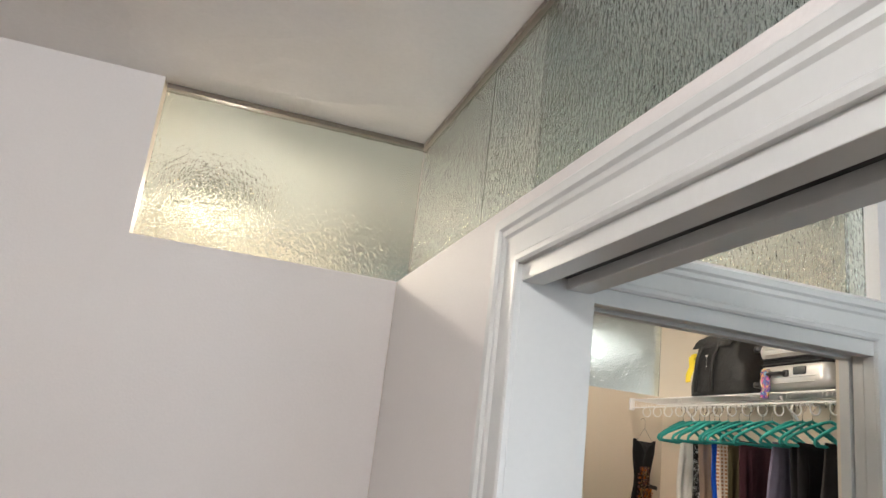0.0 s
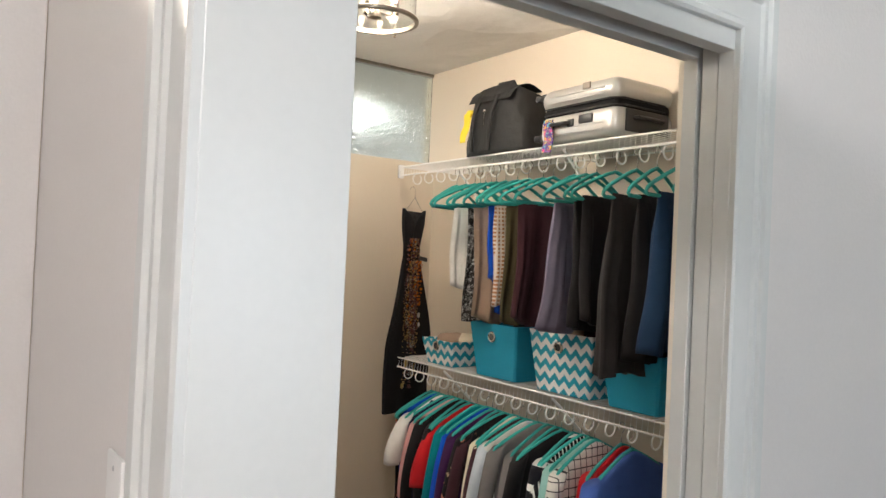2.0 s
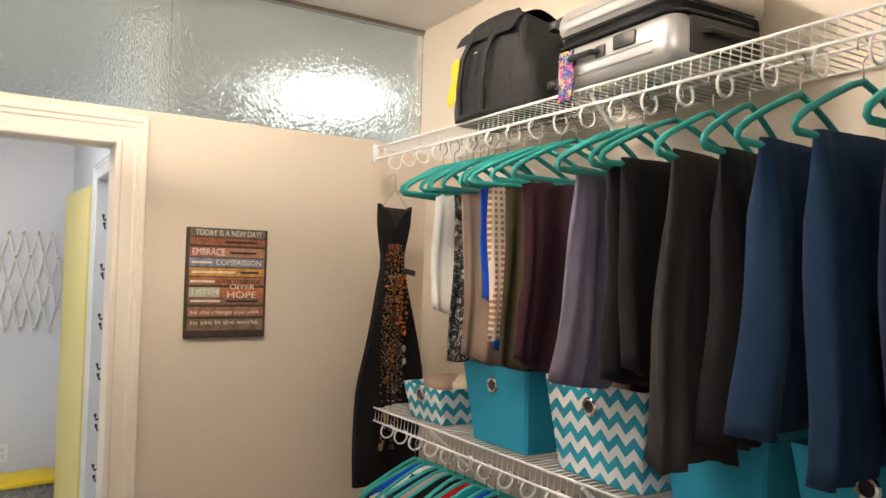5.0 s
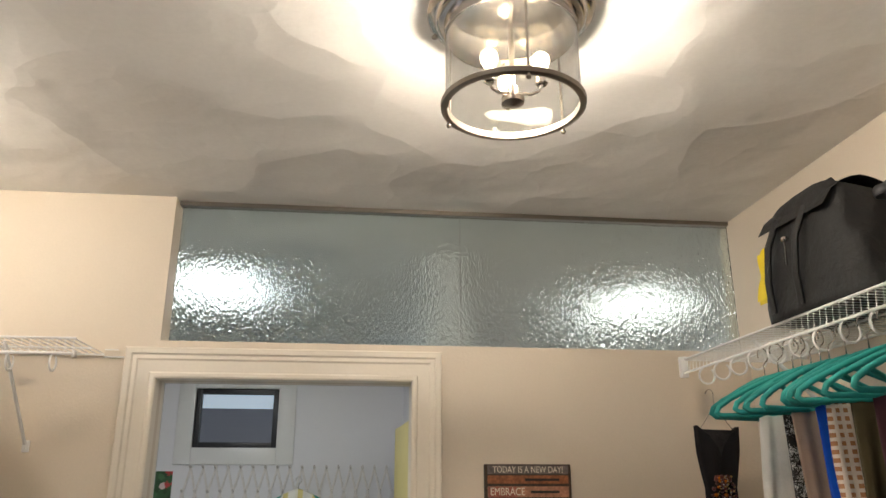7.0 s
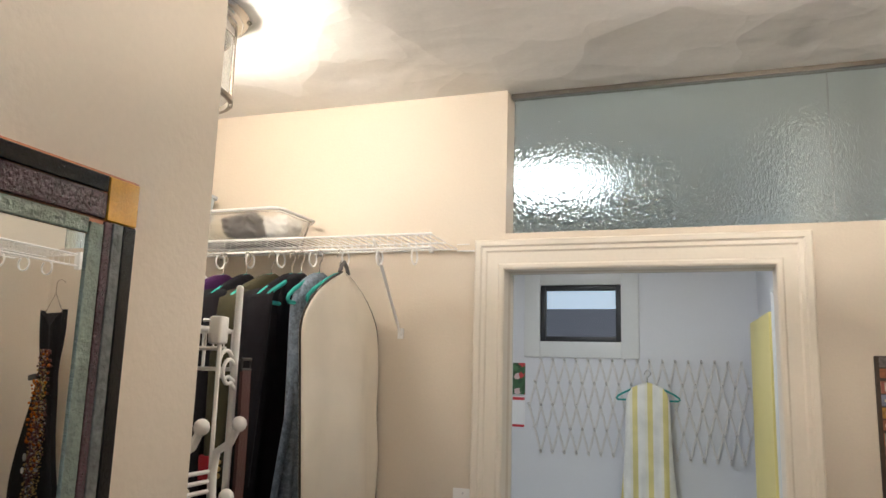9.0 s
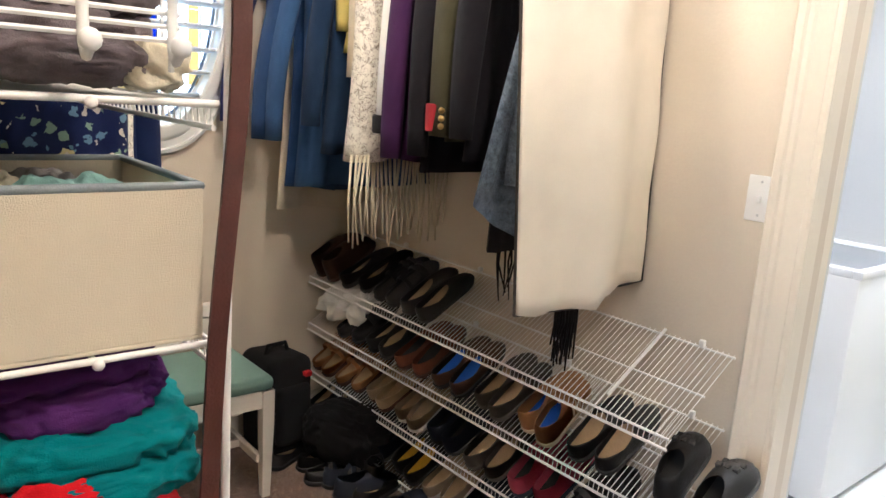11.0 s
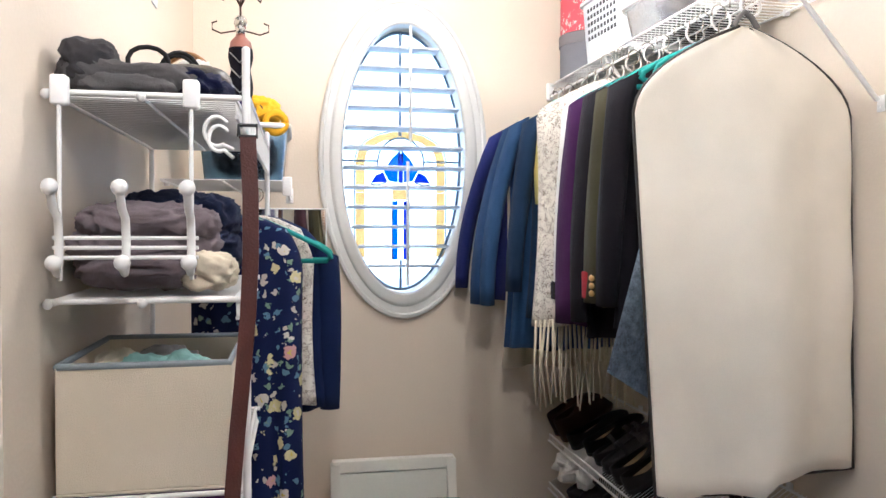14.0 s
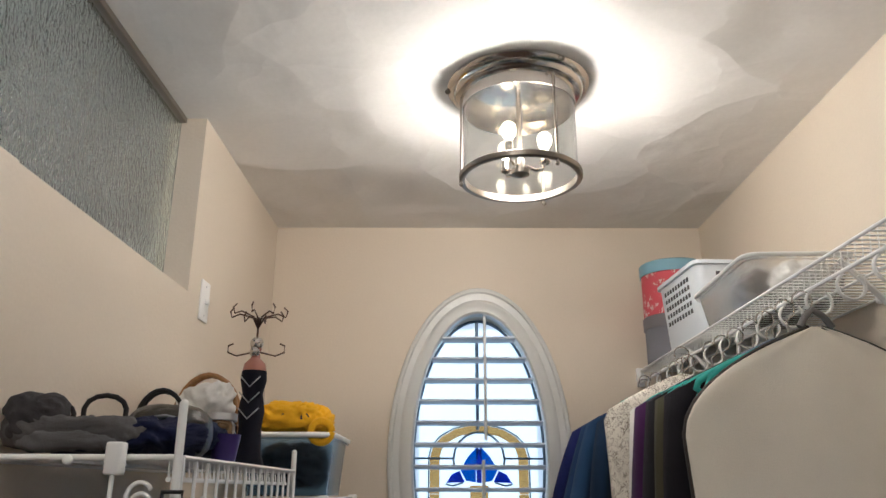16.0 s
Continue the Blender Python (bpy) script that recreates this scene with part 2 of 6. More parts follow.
def made(name, build, material, parent=None, smooth=False, label="", kind=""):
    """A mesh object; build fills the bmesh."""
    bm = bmesh.new()
    build(bm)
    bmesh.ops.recalc_face_normals(bm, faces=bm.faces)
    me = bpy.data.meshes.new(name)
    bm.to_mesh(me)
    bm.free()
    if smooth:
        me.shade_smooth()
        if smooth != "all":
            me.set_sharp_from_angle(angle=radians(smooth if smooth is not True else 40))
    me.materials.append(material)
    ob = new(name, me)
    ob.parent = parent
    return tagged(ob, label, kind=kind)


def thing(name, m, label, category, group=""):
    ob = new(name)
    ob.empty_display_size = .1
    ob.matrix_world = m
    return tagged(ob, label, category, group)


def struct(name, build, material, label="", smooth=False, parent=None):
    return made(name, build, material, parent, smooth, label or name.replace("_", " "), "structure")


def lettering(name, body, size, m, material, parent, width=None):
    """Raised letters in the built-in font, as a mesh."""
    cu = bpy.data.curves.new(name, "FONT")
    cu.body, cu.size, cu.extrude, cu.align_x, cu.align_y = body, size, .0006, "LEFT", "CENTER"
    tmp = new(name, cu)
    me = bpy.data.meshes.new_from_object(tmp.evaluated_get(bpy.context.evaluated_depsgraph_get()))
    bpy.data.objects.remove(tmp)
    xs = [v.co.x for v in me.vertices]
    if width and xs:
        me.transform(Matrix.Diagonal((width / (max(xs) - min(xs)), 1, 1, 1)))
    me.transform(m)
    me.materials.clear()
    me.materials.append(material)
    ob = new(name, me)
    ob.parent = parent
    return ob


# ---- the rooms ----
H = 2.70            # ceiling
YE, XD, XW = 4.94, 2.708, -1.33     # closet: north, east and west faces
YA, XB, YC = 3.225, .585, 2.22      # closet side of the two low walls and of the south wall
XH = .44            # hall side of the low east wall
TOP = 2.185         # top of the low walls


def blocks(*pairs, bevel=0.0):
    return lambda bm: [box(bm, a, b, bevel) for a, b in pairs]


struct("ground", blocks(((-400, -400, -.6), (400, 400, -.5))), mat("lawn", (.06, .09, .03), .95, vary=.3, scale=.4), "dry green lawn around the house")
struct("backdrop", blocks(((-9.05, -6, -.4), (-9, 14, 11))), glow("bright_haze", (.86, .94, 1.0), .55), "bright hazy distance outside the oval window")
struct("backdrop_north", blocks(((-30, 60, -.4), (30, 60.1, 30))), glow("pale_overcast_sky", (.86, .93, 1.0), .20), "pale overcast sky beyond the next house")
struct("floor", blocks(((-1.45, -1.72, -.5), (3.72, 7.87, 0))), CARPET, "brown looped carpet with thin wavy lines")
struct("laundry_floor", blocks(((-.6, YE + .06, .0005), (1.575, 7.735, .006)), bevel=.001), mat("white_sheet_vinyl", (.74, .75, .76), .25, vary=.04, scale=5, bump=.05), "glossy white sheet vinyl laundry floor")
struct("ceiling", blocks(((-1.45, -1.72, H), (3.72, 7.87, H + .2))), CEIL, "skim-trowelled off-white ceiling")
struct("wall_north", blocks(((XW, YE, 0), (.56, YE + .12, H)), ((.56, YE, 2.035), (1.435, YE + .12, 2.166)), ((1.435, YE, 0), (XD, YE + .12, 2.166))), BEIGE, "beige painted wall with a doorway and a glazed strip")
struct("wall_east", blocks(((XD, -1.6, 0), (XD + .12, YE + .12, H))), BEIGE, "beige painted closet wall")
struct("wall_low_north", blocks(((XW, YA - .13, 0), (-.39, YA, H)), ((-.39, YA - .13, 0), (XH, YA, TOP))), BEIGE, "beige half-height wall with glass above")
struct("wall_low_east", blocks(((XH, 2.053, 0), (XB, YA, TOP)), ((XH, 1.19, 2.035), (XB, 2.053, TOP)), ((XH, -1.6, 0), (XB, 1.19, TOP))), GREY, "pale half-height wall with a doorway and glass above")
struct("mirror_wall_facing", blocks(((XB + .001, YC, 0), (XB + .004, YA + .004, TOP)), ((XH, YA + .001, 0), (XB + .001, YA + .004, TOP))), BEIGE, "beige closet side of the half-height wall")
struct("hall_wall_facing", blocks(((XW, YA - .134, 0), (-.39, YA - .131, H)), ((-.39, YA - .134, 0), (XH - .002, YA - .131, TOP))), GREY, "pale hall side of the half-height wall")
struct("wall_south", blocks(((XB + .005, 2.12, 2.035), (1.40, YC, 2.14)), ((1.40, 2.12, 0), (XD, YC, H))), GREY, "pale wall with the pocket door")
struct("wall_hall_west", blocks(((XW - .12, -1.6, 0), (XW, YA - .131, H))), GREY, "pale hall wall")
# the wide opening is added out of view for the south fill lamp
struct("wall_hall_south", blocks(((XW - .12, -1.72, 0), (.9, -1.6, H)), ((2.4, -1.72, 0), (XD + .12, -1.6, H)), ((.9, -1.72, 0), (2.4, -1.6, .75)), ((.9, -1.72, 2.25), (2.4, -1.6, H))), GREY, "pale hall wall with an unseen added window opening")
struct("wall_laundry_north", blocks(((-.72, 7.75, 0), (.117, 7.87, H)), ((.69, 7.75, 0), (3.72, 7.87, H)), ((.117, 7.75, 0), (.69, 7.87, 1.93)), ((.117, 7.75, 2.335), (.69, 7.87, H))), COOL, "cool grey laundry wall with a small window")
struct("wall_laundry_west", blocks(((-.72, YE + .12, 0), (-.6, 7.75, H))), COOL, "cool grey laundry wall")
struct("wall_laundry_east", blocks(((1.575, 6.42, 0), (1.69, 7.75, H)), ((1.575, 5.55, 2.06), (1.69, 6.42, H)), ((1.575, YE + .13, 0), (1.69, 5.55, 2.166))), COOL, "cool grey laundry wall with a doorway")
struct("wall_back_room", blocks(((3.6, YE + .12, 0), (3.72, 7.75, H)), ((XD + .12, YE, 0), (3.72, YE + .12, H))), COOL, "plain wall of the room beyond")
struct("laundry_wall_facing", blocks(((-.6, YE + .121, 0), (.56, YE + .125, H)), ((.56, YE + .121, 2.035), (1.435, YE + .125, 2.166)), ((1.435, YE + .121, 0), (1.575, YE + .125, 2.166))), COOL, "cool grey laundry side of the wall")

OC, OA, OB = (4.04, 1.797), .262, .545       # the oval opening: centre and half axes


def west_wall(bm):
    y0, y1, z0, z1 = YA - .131, YE + .12, 0, H
    angles = sorted([2 * math.pi * k / 72 for k in range(72)] + [math.atan2(z - OC[1], y - OC[0]) % (2 * math.pi) for y in (y0, y1) for z in (z0, z1)])
    inner, outer = [], []
    for a in angles:
        c, s = math.cos(a), math.sin(a)
        e = 1 / math.sqrt((c / OA) ** 2 + (s / OB) ** 2)
        inner.append((OC[0] + e * c, OC[1] + e * s))
        k = min((y1 - OC[0]) / c if c > 1e-9 else (y0 - OC[0]) / c if c < -1e-9 else 1e9, (z1 - OC[1]) / s if s > 1e-9 else (z0 - OC[1]) / s if s < -1e-9 else 1e9)
        outer.append((OC[0] + k * c, OC[1] + k * s))
    loops = [[(x, *p) for p in ring] for x, ring in ((XW, outer), (XW, inner), (XW - .12, inner), (XW - .12, outer))]
    rings(bm, loops + [loops[0]], cap=False)


struct("wall_west", west_wall, BEIGE, "beige painted wall with an oval window")

# glazed strips over the low walls
PANE = .010


def panes(name, spans, label):
    top = new(name)
    tagged(top, label, kind="structure")
    for a, b in spans:
        p = made("pane", blocks((a, b), bevel=.0015), RAIN, top)
        p.visible_shadow = False
    return top


panes("transom_north", [((.575, 4.99, 2.167), (1.617, 4.99 + PANE, H - .012)), ((1.619, 4.99, 2.167), (XD - .002, 4.99 + PANE, H - .012))], "rain-textured glass strip under the ceiling")
panes("transom_hall", [((-.385, 3.145, TOP + .001), (.485, 3.145 + PANE, H - .012))], "rain-textured glass strip above the half wall")
panes("transom_door", [((.49, 2.48, TOP + .001), (.49 + PANE, 3.155, H - .012)), ((.49, 1.05, TOP + .001), (.49 + PANE, 2.477, H - .012)), ((.49, -1.598, TOP + .001), (.49 + PANE, 1.047, H - .012))], "rain-textured glass strip above the half wall")
panes("transom_south", [((.51, 2.165, 2.141), (1.345, 2.165 + PANE, H - .012)), ((1.347, 2.160, 2.141), (1.399, 2.172, H - .012))], "rain-textured glass strip above the pocket door")
struct("trim_channel", blocks(((.565, 4.975, H - .018), (XD - .001, 5.015, H - .001)), ((-.385, 3.13, H - .018), (.478, 3.17, H - .001)), ((.478, -1.598, H - .018), (.514, 3.17, H - .001)), ((.515, 2.15, H - .018), (1.399, 2.19, H - .001)), bevel=.002), BRONZE, "brushed metal glazing channel under the ceiling")

CASING = [(0.0, .000), (0.0, .012), (.006, .016), (.016, .016), (.022, .011), (.060, .015), (.066, .020), (.078, .020), (.084, .026), (.100, .028), (.105, .024), (.105, .000)]


def casing(name, u0, u1, top, place, material, width=1.0, sides=(1, 1)):
    """Moulded door casing; place maps (along, up, out of the wall) into the room."""
    def build(bm):
        loops = []
        for d, t in CASING:
            d *= width
            loops.append([place(u0 - d * sides[0], 0, t), place(u0 - d * sides[0], top + d, t), place(u1 + d * sides[1], top + d, t), place(u1 + d * sides[1], 0, t)])
        rings(bm, loops, close=False)
    return struct(name, build, material, "moulded painted door casing", smooth=30)


casing("trim_door_north", .56, 1.435, 2.035, lambda u, z, t: (u, YE - t, z), CREAM)
casing("trim_door_laundry", .56, 1.435, 2.035, lambda u, z, t: (u, YE + .125 + t, z), TRIM)
casing("trim_door_hall", 1.19, 2.053, 2.035, lambda u, z, t: (XH - t, u, z), TRIM)
casing("trim_door_south", .610, 1.371, 2.035, lambda u, z, t: (u, 2.12 - t, z), TRIM, .88, (.42, 1))
casing("trim_door_closet", .610, 1.371, 2.035, lambda u, z, t: (u, YC + t, z), CREAM, .88, (.3, 1))

# jambs, with the slots of the sliding doors
struct("door_jamb_north", blocks(((.548, YE - .002, 0), (.5605, YE + .05, 2.035)), ((.548, YE + .085, 0), (.5605, YE + .124, 2.035)), ((1.4345, YE - .002, 0), (1.447, YE + .124, 2.035)), ((.5605, YE - .002, 2.0345), (1.4345, YE + .045, 2.047)), ((.5605, YE + .08, 2.0345), (1.4345, YE + .124, 2.047)), bevel=.0015), CREAM, "cream painted door jamb")
struct("door_jamb_hall", blocks(((XH - .002, 2.052, 0), (XB + .012, 2.0635, 2.035)), ((XH - .002, 1.178, 0), (XH + .045, 1.1905, 2.035)), ((XB - .05, 1.178, 0), (XB + .002, 1.1905, 2.035)), ((XH - .002, 1.1905, 2.0), (XH + .045, 2.052, 2.036)), ((XB - .05, 1.1905, 2.0), (XB + .002, 2.052, 2.036)), bevel=.0015), TRIM, "white door jamb with a sliding-door slot")
# black sheet that paints the shade up inside the track gap
struct("door_track", blocks(((XH + .045, 1.1905, 2.022), (XB - .05, 2.052, 2.036))), BLACK, "black sheet for the shade in the sliding door track")
struct("door_jamb_south", blocks(((1.370, 2.118, 0), (1.399, 2.149, 2.035)), ((1.370, 2.192, 0), (1.399, 2.222, 2.035)), ((.590, 2.118, 0), (.610, 2.222, 2.035)), ((.610, 2.118, 2.0), (1.370, 2.150, 2.036)), ((.610, 2.190, 2.0), (1.370, 2.222, 2.036)), bevel=.0015), TRIM, "white door jamb with a sliding-door slot")
# black sheets at the back of both gaps, in place of their shade
struct("door_slot", blocks(((1.394, 2.149, 0), (1.3985, 2.192, 2.035)), ((.610, 2.150, 2.024), (1.370, 2.190, 2.036))), BLACK, "black sheets for the shade in the pocket door slots")
pocket = thing("pocket_door", pose(1.376, 2.1705, 0), "white sliding door tucked inside its wall", "door")
made("slab", blocks(((0, -.0165, .01), (.017, .0165, 2.02)), bevel=.002), TRIM, pocket)
made("latch_plate", blocks(((-.002, -.0155, .72), (.001, .0155, .93)), bevel=.0008), BLACK, pocket, label="black metal latch plate")

BASE = [(0, 0), (.016, 0), (.016, .095), (.012, .100), (.012, .108), (.008, .114), (.006, .124), (0, .128)]


def skirting(name, runs, material):
    """runs: start, end, and the way out of the wall."""
    def build(bm):
        for (ax, ay), (bx, by), (nx, ny) in runs:
            rings(bm, [[(x + nx * t, y + ny * t, z) for t, z in BASE] for x, y in ((ax, ay), (bx, by))])
    struct(name, build, material, "moulded painted skirting board")


skirting("baseboard", [((1.541, YE), (XD, YE), (0, -1)), ((XW, YE), (.454, YE), (0, -1)), ((XW, YA), (XW, YE), (1, 0)), ((XW, YA), (XB, YA), (0, 1)), ((XB + .004, YC + .03), (XB + .004, YA), (1, 0)), ((XD, YC), (XD, YE), (-1, 0)), ((1.49, YC), (XD, YC), (0, 1))], CREAM)
skirting("baseboard_hall", [((XW, YA - .134), (XH - .005, YA - .134), (0, -1)), ((XH, 2.165), (XH, YA - .134), (-1, 0)), ((1.47, 2.12), (XD, 2.12), (0, -1)), ((XW, -1.6), (XW, YA - .134), (1, 0)), ((-.6, 7.75), (1.575, 7.75), (0, -1))], TRIM)

# ---- ceiling lamps ----


def drum_lamp(x, y, tall=1.0):
    top = thing("ceiling_lamp", pose(x, y, H) @ Matrix.Diagonal((1, 1, tall, 1)), "flush ceiling lamp with clear glass drum and nickel rings", "lamp", "closet ceiling lamps")
    made("canopy", lambda bm: lathe(bm, [(.0, -.001), (.184, -.001), (.188, -.007), (.182, -.014), (.170, -.018), (.166, -.026), (.158, -.030), (.0, -.030)], seg=48), CHROME, top, 40)
    made("collar", lambda bm: lathe(bm, [(.149, -.029), (.149, -.062), (.145, -.062), (.145, -.029)], seg=48), CHROME, top, 40)
    shade = made("shade", lambda bm: lathe(bm, [(.1465, -.062), (.1465, -.225), (.1435, -.225), (.1435, -.062), (.1465, -.062)], seg=48), CLEAR, top, 40, "clear glass drum")
    shade.visible_shadow = False
    made("ring", lambda bm: lathe(bm, [(.142, -.224), (.142, -.240), (.149, -.242), (.156, -.239), (.157, -.229), (.151, -.224), (.142, -.224)], seg=48), BRONZE, top, 40)
    for k in range(3):
        a = radians(30 + 120 * k)
        c, s = math.cos(a), math.sin(a)
        made("rod", lambda bm: (tube(bm, [(.151 * c, .151 * s, -.03), (.151 * c, .151 * s, -.244)], .0032, 8), ball(bm, (.151 * c, .151 * s, -.249), .006), ball(bm, (.186 * c, .186 * s, -.012), .008, 8, (1, 1, .8))), BRONZE, top, 40)
    made("stem", lambda bm: lathe(bm, [(.0, -.029), (.0065, -.029), (.0065, -.185), (.013, -.188), (.013, -.212), (.026, -.216), (.024, -.226), (.006, -.232), (.0, -.233)], seg=20), BRONZE, top, 40)
    for k in range(3):
        a = radians(90 + 120 * k)
        c, s = math.cos(a), math.sin(a)
        made("arm", lambda bm: tube(bm, [(.012 * c, .012 * s, -.204), (.040 * c, .040 * s, -.213), (.058 * c, .058 * s, -.209), (.065 * c, .065 * s, -.195)], .0038, 8), CHROME, top, 40)
        made("socket", lambda bm: lathe(bm, [(.011, -.197), (.014, -.193), (.0105, -.190), (.0105, -.168), (.0, -.168)], (.065 * c, .065 * s, 0), 14), CHROME, top, 40)
        b = made("bulb", lambda bm: lathe(bm, [(.007, -.168), (.011, -.160), (.017, -.150), (.0195, -.139), (.017, -.128), (.010, -.121), (.0, -.119)], (.065 * c, .065 * s, 0), 16), BULB, top, 60)
        b.visible_shadow = False


drum_lamp(*LAMP_EAST)
drum_lamp(*LAMP_WEST, 1.12)


def disc_lamp(x, y):
    top = thing("disc_lamp", pose(x, y, H), "round flush ceiling lamp with a lit diffuser", "lamp")
    made("rim", lambda bm: lathe(bm, [(.0, -.001), (.175, -.001), (.180, -.02), (.172, -.030), (.168, -.022), (.0, -.022)], seg=40), PLASTIC, top, 40)
    made("diffuser", lambda bm: lathe(bm, [(.167, -.023), (.150, -.033), (.08, -.040), (.0, -.041)], seg=40), DIFF, top, 60)


disc_lamp(.51, 6.09)
disc_lamp(2.8, 6.3)
# unseen hall fixture, added to go with the hall fill lamp
disc_lamp(-.95, -.10)

# ---- wire shelving ----


def wire_rack(name, m, length, depth, label, drop=0.0, gap=.0254, loops=0.0, lip=.045, braces=(), brace_drop=.30, group="wire shelves", joiner=(), caps=(1, 1), wire=.0019):
    """A ventilated wire shelf: local x along the wall, y out of it, z up. drop: how much its front hangs lower."""
    top = thing(name, m, label, "wire shelf", group)

    def zz(y):
        return -drop * y / depth

    def cross(bm):
        n = int(length / gap)
        for k in range(n + 1):
            x = .004 + (length - .008) * k / n
            tube(bm, [(x, .008, zz(.008)), (x, depth, zz(depth)), (x, depth + .004, zz(depth) - lip)], wire, 4)
    made("wires", cross, WIRE, top, kind="stuff")
    for y, dz, r in ((.012, -.004, .0035), (depth * .5, -.004, .0035), (depth, .002, .0038), (depth + .004, -lip, .0042)):
        made("rail", lambda bm: tube(bm, [(0, y, zz(y) + dz), (length, y, zz(y) + dz)], r, 8), WIRE, top, 40)
    if loops:
        n = int(length / loops)
        for k in range(n):
            x = loops * (k + .5)
            made("hanging_loop", lambda bm: tube(bm, [(x, depth + .004, -lip), *arc((x, depth - .012, -lip - .026), .026, 60, -230, 12, "yz")], .0034, 6), WIRE, top, 60)
    for x in joiner:
        made("joint_strip", blocks(((x - .005, .0, .001), (x + .005, depth + .003, .007)), bevel=.002), PLASTIC, top).rotation_euler = (-math.atan2(drop, depth), 0, 0)
    for x in braces:
        made("brace", lambda bm: (tube(bm, [(x, depth - .01, zz(depth) - .012), (x, .014, -brace_drop)], .0062, 6), box(bm, (x - .012, .001, -brace_drop - .026), (x + .012, .006, -brace_drop + .012), .002), tube(bm, [(x, .004, -brace_drop - .014), (x, .010, -brace_drop - .014)], .004, 8)), PLASTIC, top, 40)
    for x, on in ((.005, caps[0]), (length - .005, caps[1])):
        if on:
            made("end_cap", blocks(((x - .011, depth - .012, zz(depth) - lip - .014), (x + .011, depth + .016, zz(depth) + .012)), bevel=.004), PLASTIC, top, 40)
    for k in range(int(length / .45) + 1):
        x = k * .45 + .1
        if x < length:
            made("wall_clip", blocks(((x - .008, .001, -.014), (x + .008, .016, .008)), bevel=.003), PLASTIC, top, 40)
    return top


# the two shelves on the east wall, local x runs north
L_UP, L_LOW = 4.735 - 2.23, 4.72 - 2.23
wire_rack("closet_shelf", pose(XD, 2.23, 2.095, 0, 0, 90), L_UP, .355, "upper white wire shelf with hanging loops", loops=.105, braces=(.35, 1.30, 2.05), brace_drop=.34)
wire_rack("closet_shelf", pose(XD, 2.23, 1.085, 0, 0, 90), L_LOW, .355, "lower white wire shelf with hanging loops", loops=.105, braces=(.35, 1.30, 2.05), brace_drop=.30)
# the rack on the north wall, local x runs west
wire_rack("coat_shelf", pose(.385, YE, 2.115, 0, 0, 180), .385 - XW - .01, .285, "white wire shelf with hanging loops for coats", loops=.125, braces=(.21, 1.15), brace_drop=.30, caps=(0, 1))
made("wall_rail", lambda bm: (tube(bm, [(.455, YE - .012, 2.104), (.385, YE - .012, 2.104)], .0032, 8), tube(bm, [(.43, YE - .014, 2.128), (.385, YE - .014, 2.128)], .0022, 6)), WIRE, None, 40)
tagged(bpy.data.objects["wall_rail"], "white wire rail end on the wall", "rail")
SHOE_FRONT, SHOE_BACK = (.645, .44, .235, .03), (.82, .615, .41, .205)
for zf, zb in zip(SHOE_FRONT, SHOE_BACK):
    wire_rack("shoe_shelf", pose(.43, YE, zb, 0, 0, 180), .43 - XW - .01, .275, "slanted white wire shoe shelf", drop=zb - zf, gap=.0165, wire=.00135, lip=.022, caps=(0, 0), joiner=(.22,) if zf > .6 else (), group="slanted shoe shelves")

# ---- hangers and clothes ----


def hanger_mesh():
    hook, body = bmesh.new(), bmesh.new()
    tube(hook, [(0, 0, -.085), (0, 0, -.045), *arc((0, 0, -.018), .020, -70, 205, 12)], .0018, 6)
    pts = [(0, 0, -.080), (.035, 0, -.090), (.10, 0, -.118), (.17, 0, -.152), (.200, 0, -.172), (.206, 0, -.186), (.196, 0, -.193), (.10, 0, -.193), (0, 0, -.193)]
    full = pts + [(-x, y, z) for x, y, z in pts[-2::-1]]
    tube(body, full, .0070, 6)
    out = []
    for nm, bm, m in (("hook", hook, CHROME), ("frame", body, TEAL)):
        me = bpy.data.meshes.new(nm)
        bm.to_mesh(me)
        bm.free()
        me.shade_smooth()
        me.materials.append(m)
        out.append(me)
    return out


HOOK, FRAME = hanger_mesh()


def hanger(x, y, z, turn, group):
    """turn: degrees about z; at 0 the shoulders lie along x."""
    top = thing("clothes_hanger", pose(x, y, z, 0, 0, turn), "teal velvet clothes hanger with a wire hook", "hanger", group)
    for nm, me in (("hook", HOOK), ("frame", FRAME)):
        new(nm, me).parent = top
    return top


def folded(seed, w0, w1, drop, thick, z0=-.186):
    """Trousers over a hanger's bar: a soft double fold with pleats."""
    rnd = random.Random(seed)
    ph = [rnd.uniform(0, 6.28) for _ in range(6)]

    def build(bm):
        loops, n, rows = [], 60, 17
        for r in range(rows):
            f = r / (rows - 1)
            w = w0 + (w1 - w0) * f ** 1.3
            th = .78 * thick * (.35 + .65 * min(1, f * 4)) * (1 + .2 * f)
            sway = .012 * math.sin(ph[0] + 2.5 * f)
            loop = []
            for k in range(n):
                a = 2 * math.pi * k / n
                c, s = math.cos(a), math.sin(a)
                u = abs(c) ** .8 * math.copysign(1, c)
                fold = 1 + (.30 + .75 * f) * (.5 * math.sin(u * 6 + ph[1] + .8 * f) + .4 * math.sin(u * 12 + ph[2] + 1.5 * f) + .28 * math.sin(u * 25 + ph[4] + 3 * f))
                loop.append((w * u + sway, th * abs(s) ** .7 * math.copysign(1, s) * fold + (.014 * math.sin(u * 4 + ph[3]) + .010 * math.sin(f * 7 + ph[5])) * f, z0 + .006 - drop * f - .020 * f * math.sin(u * 3 + ph[4])))
            loops.append(loop)
        rings(bm, loops)
    return build


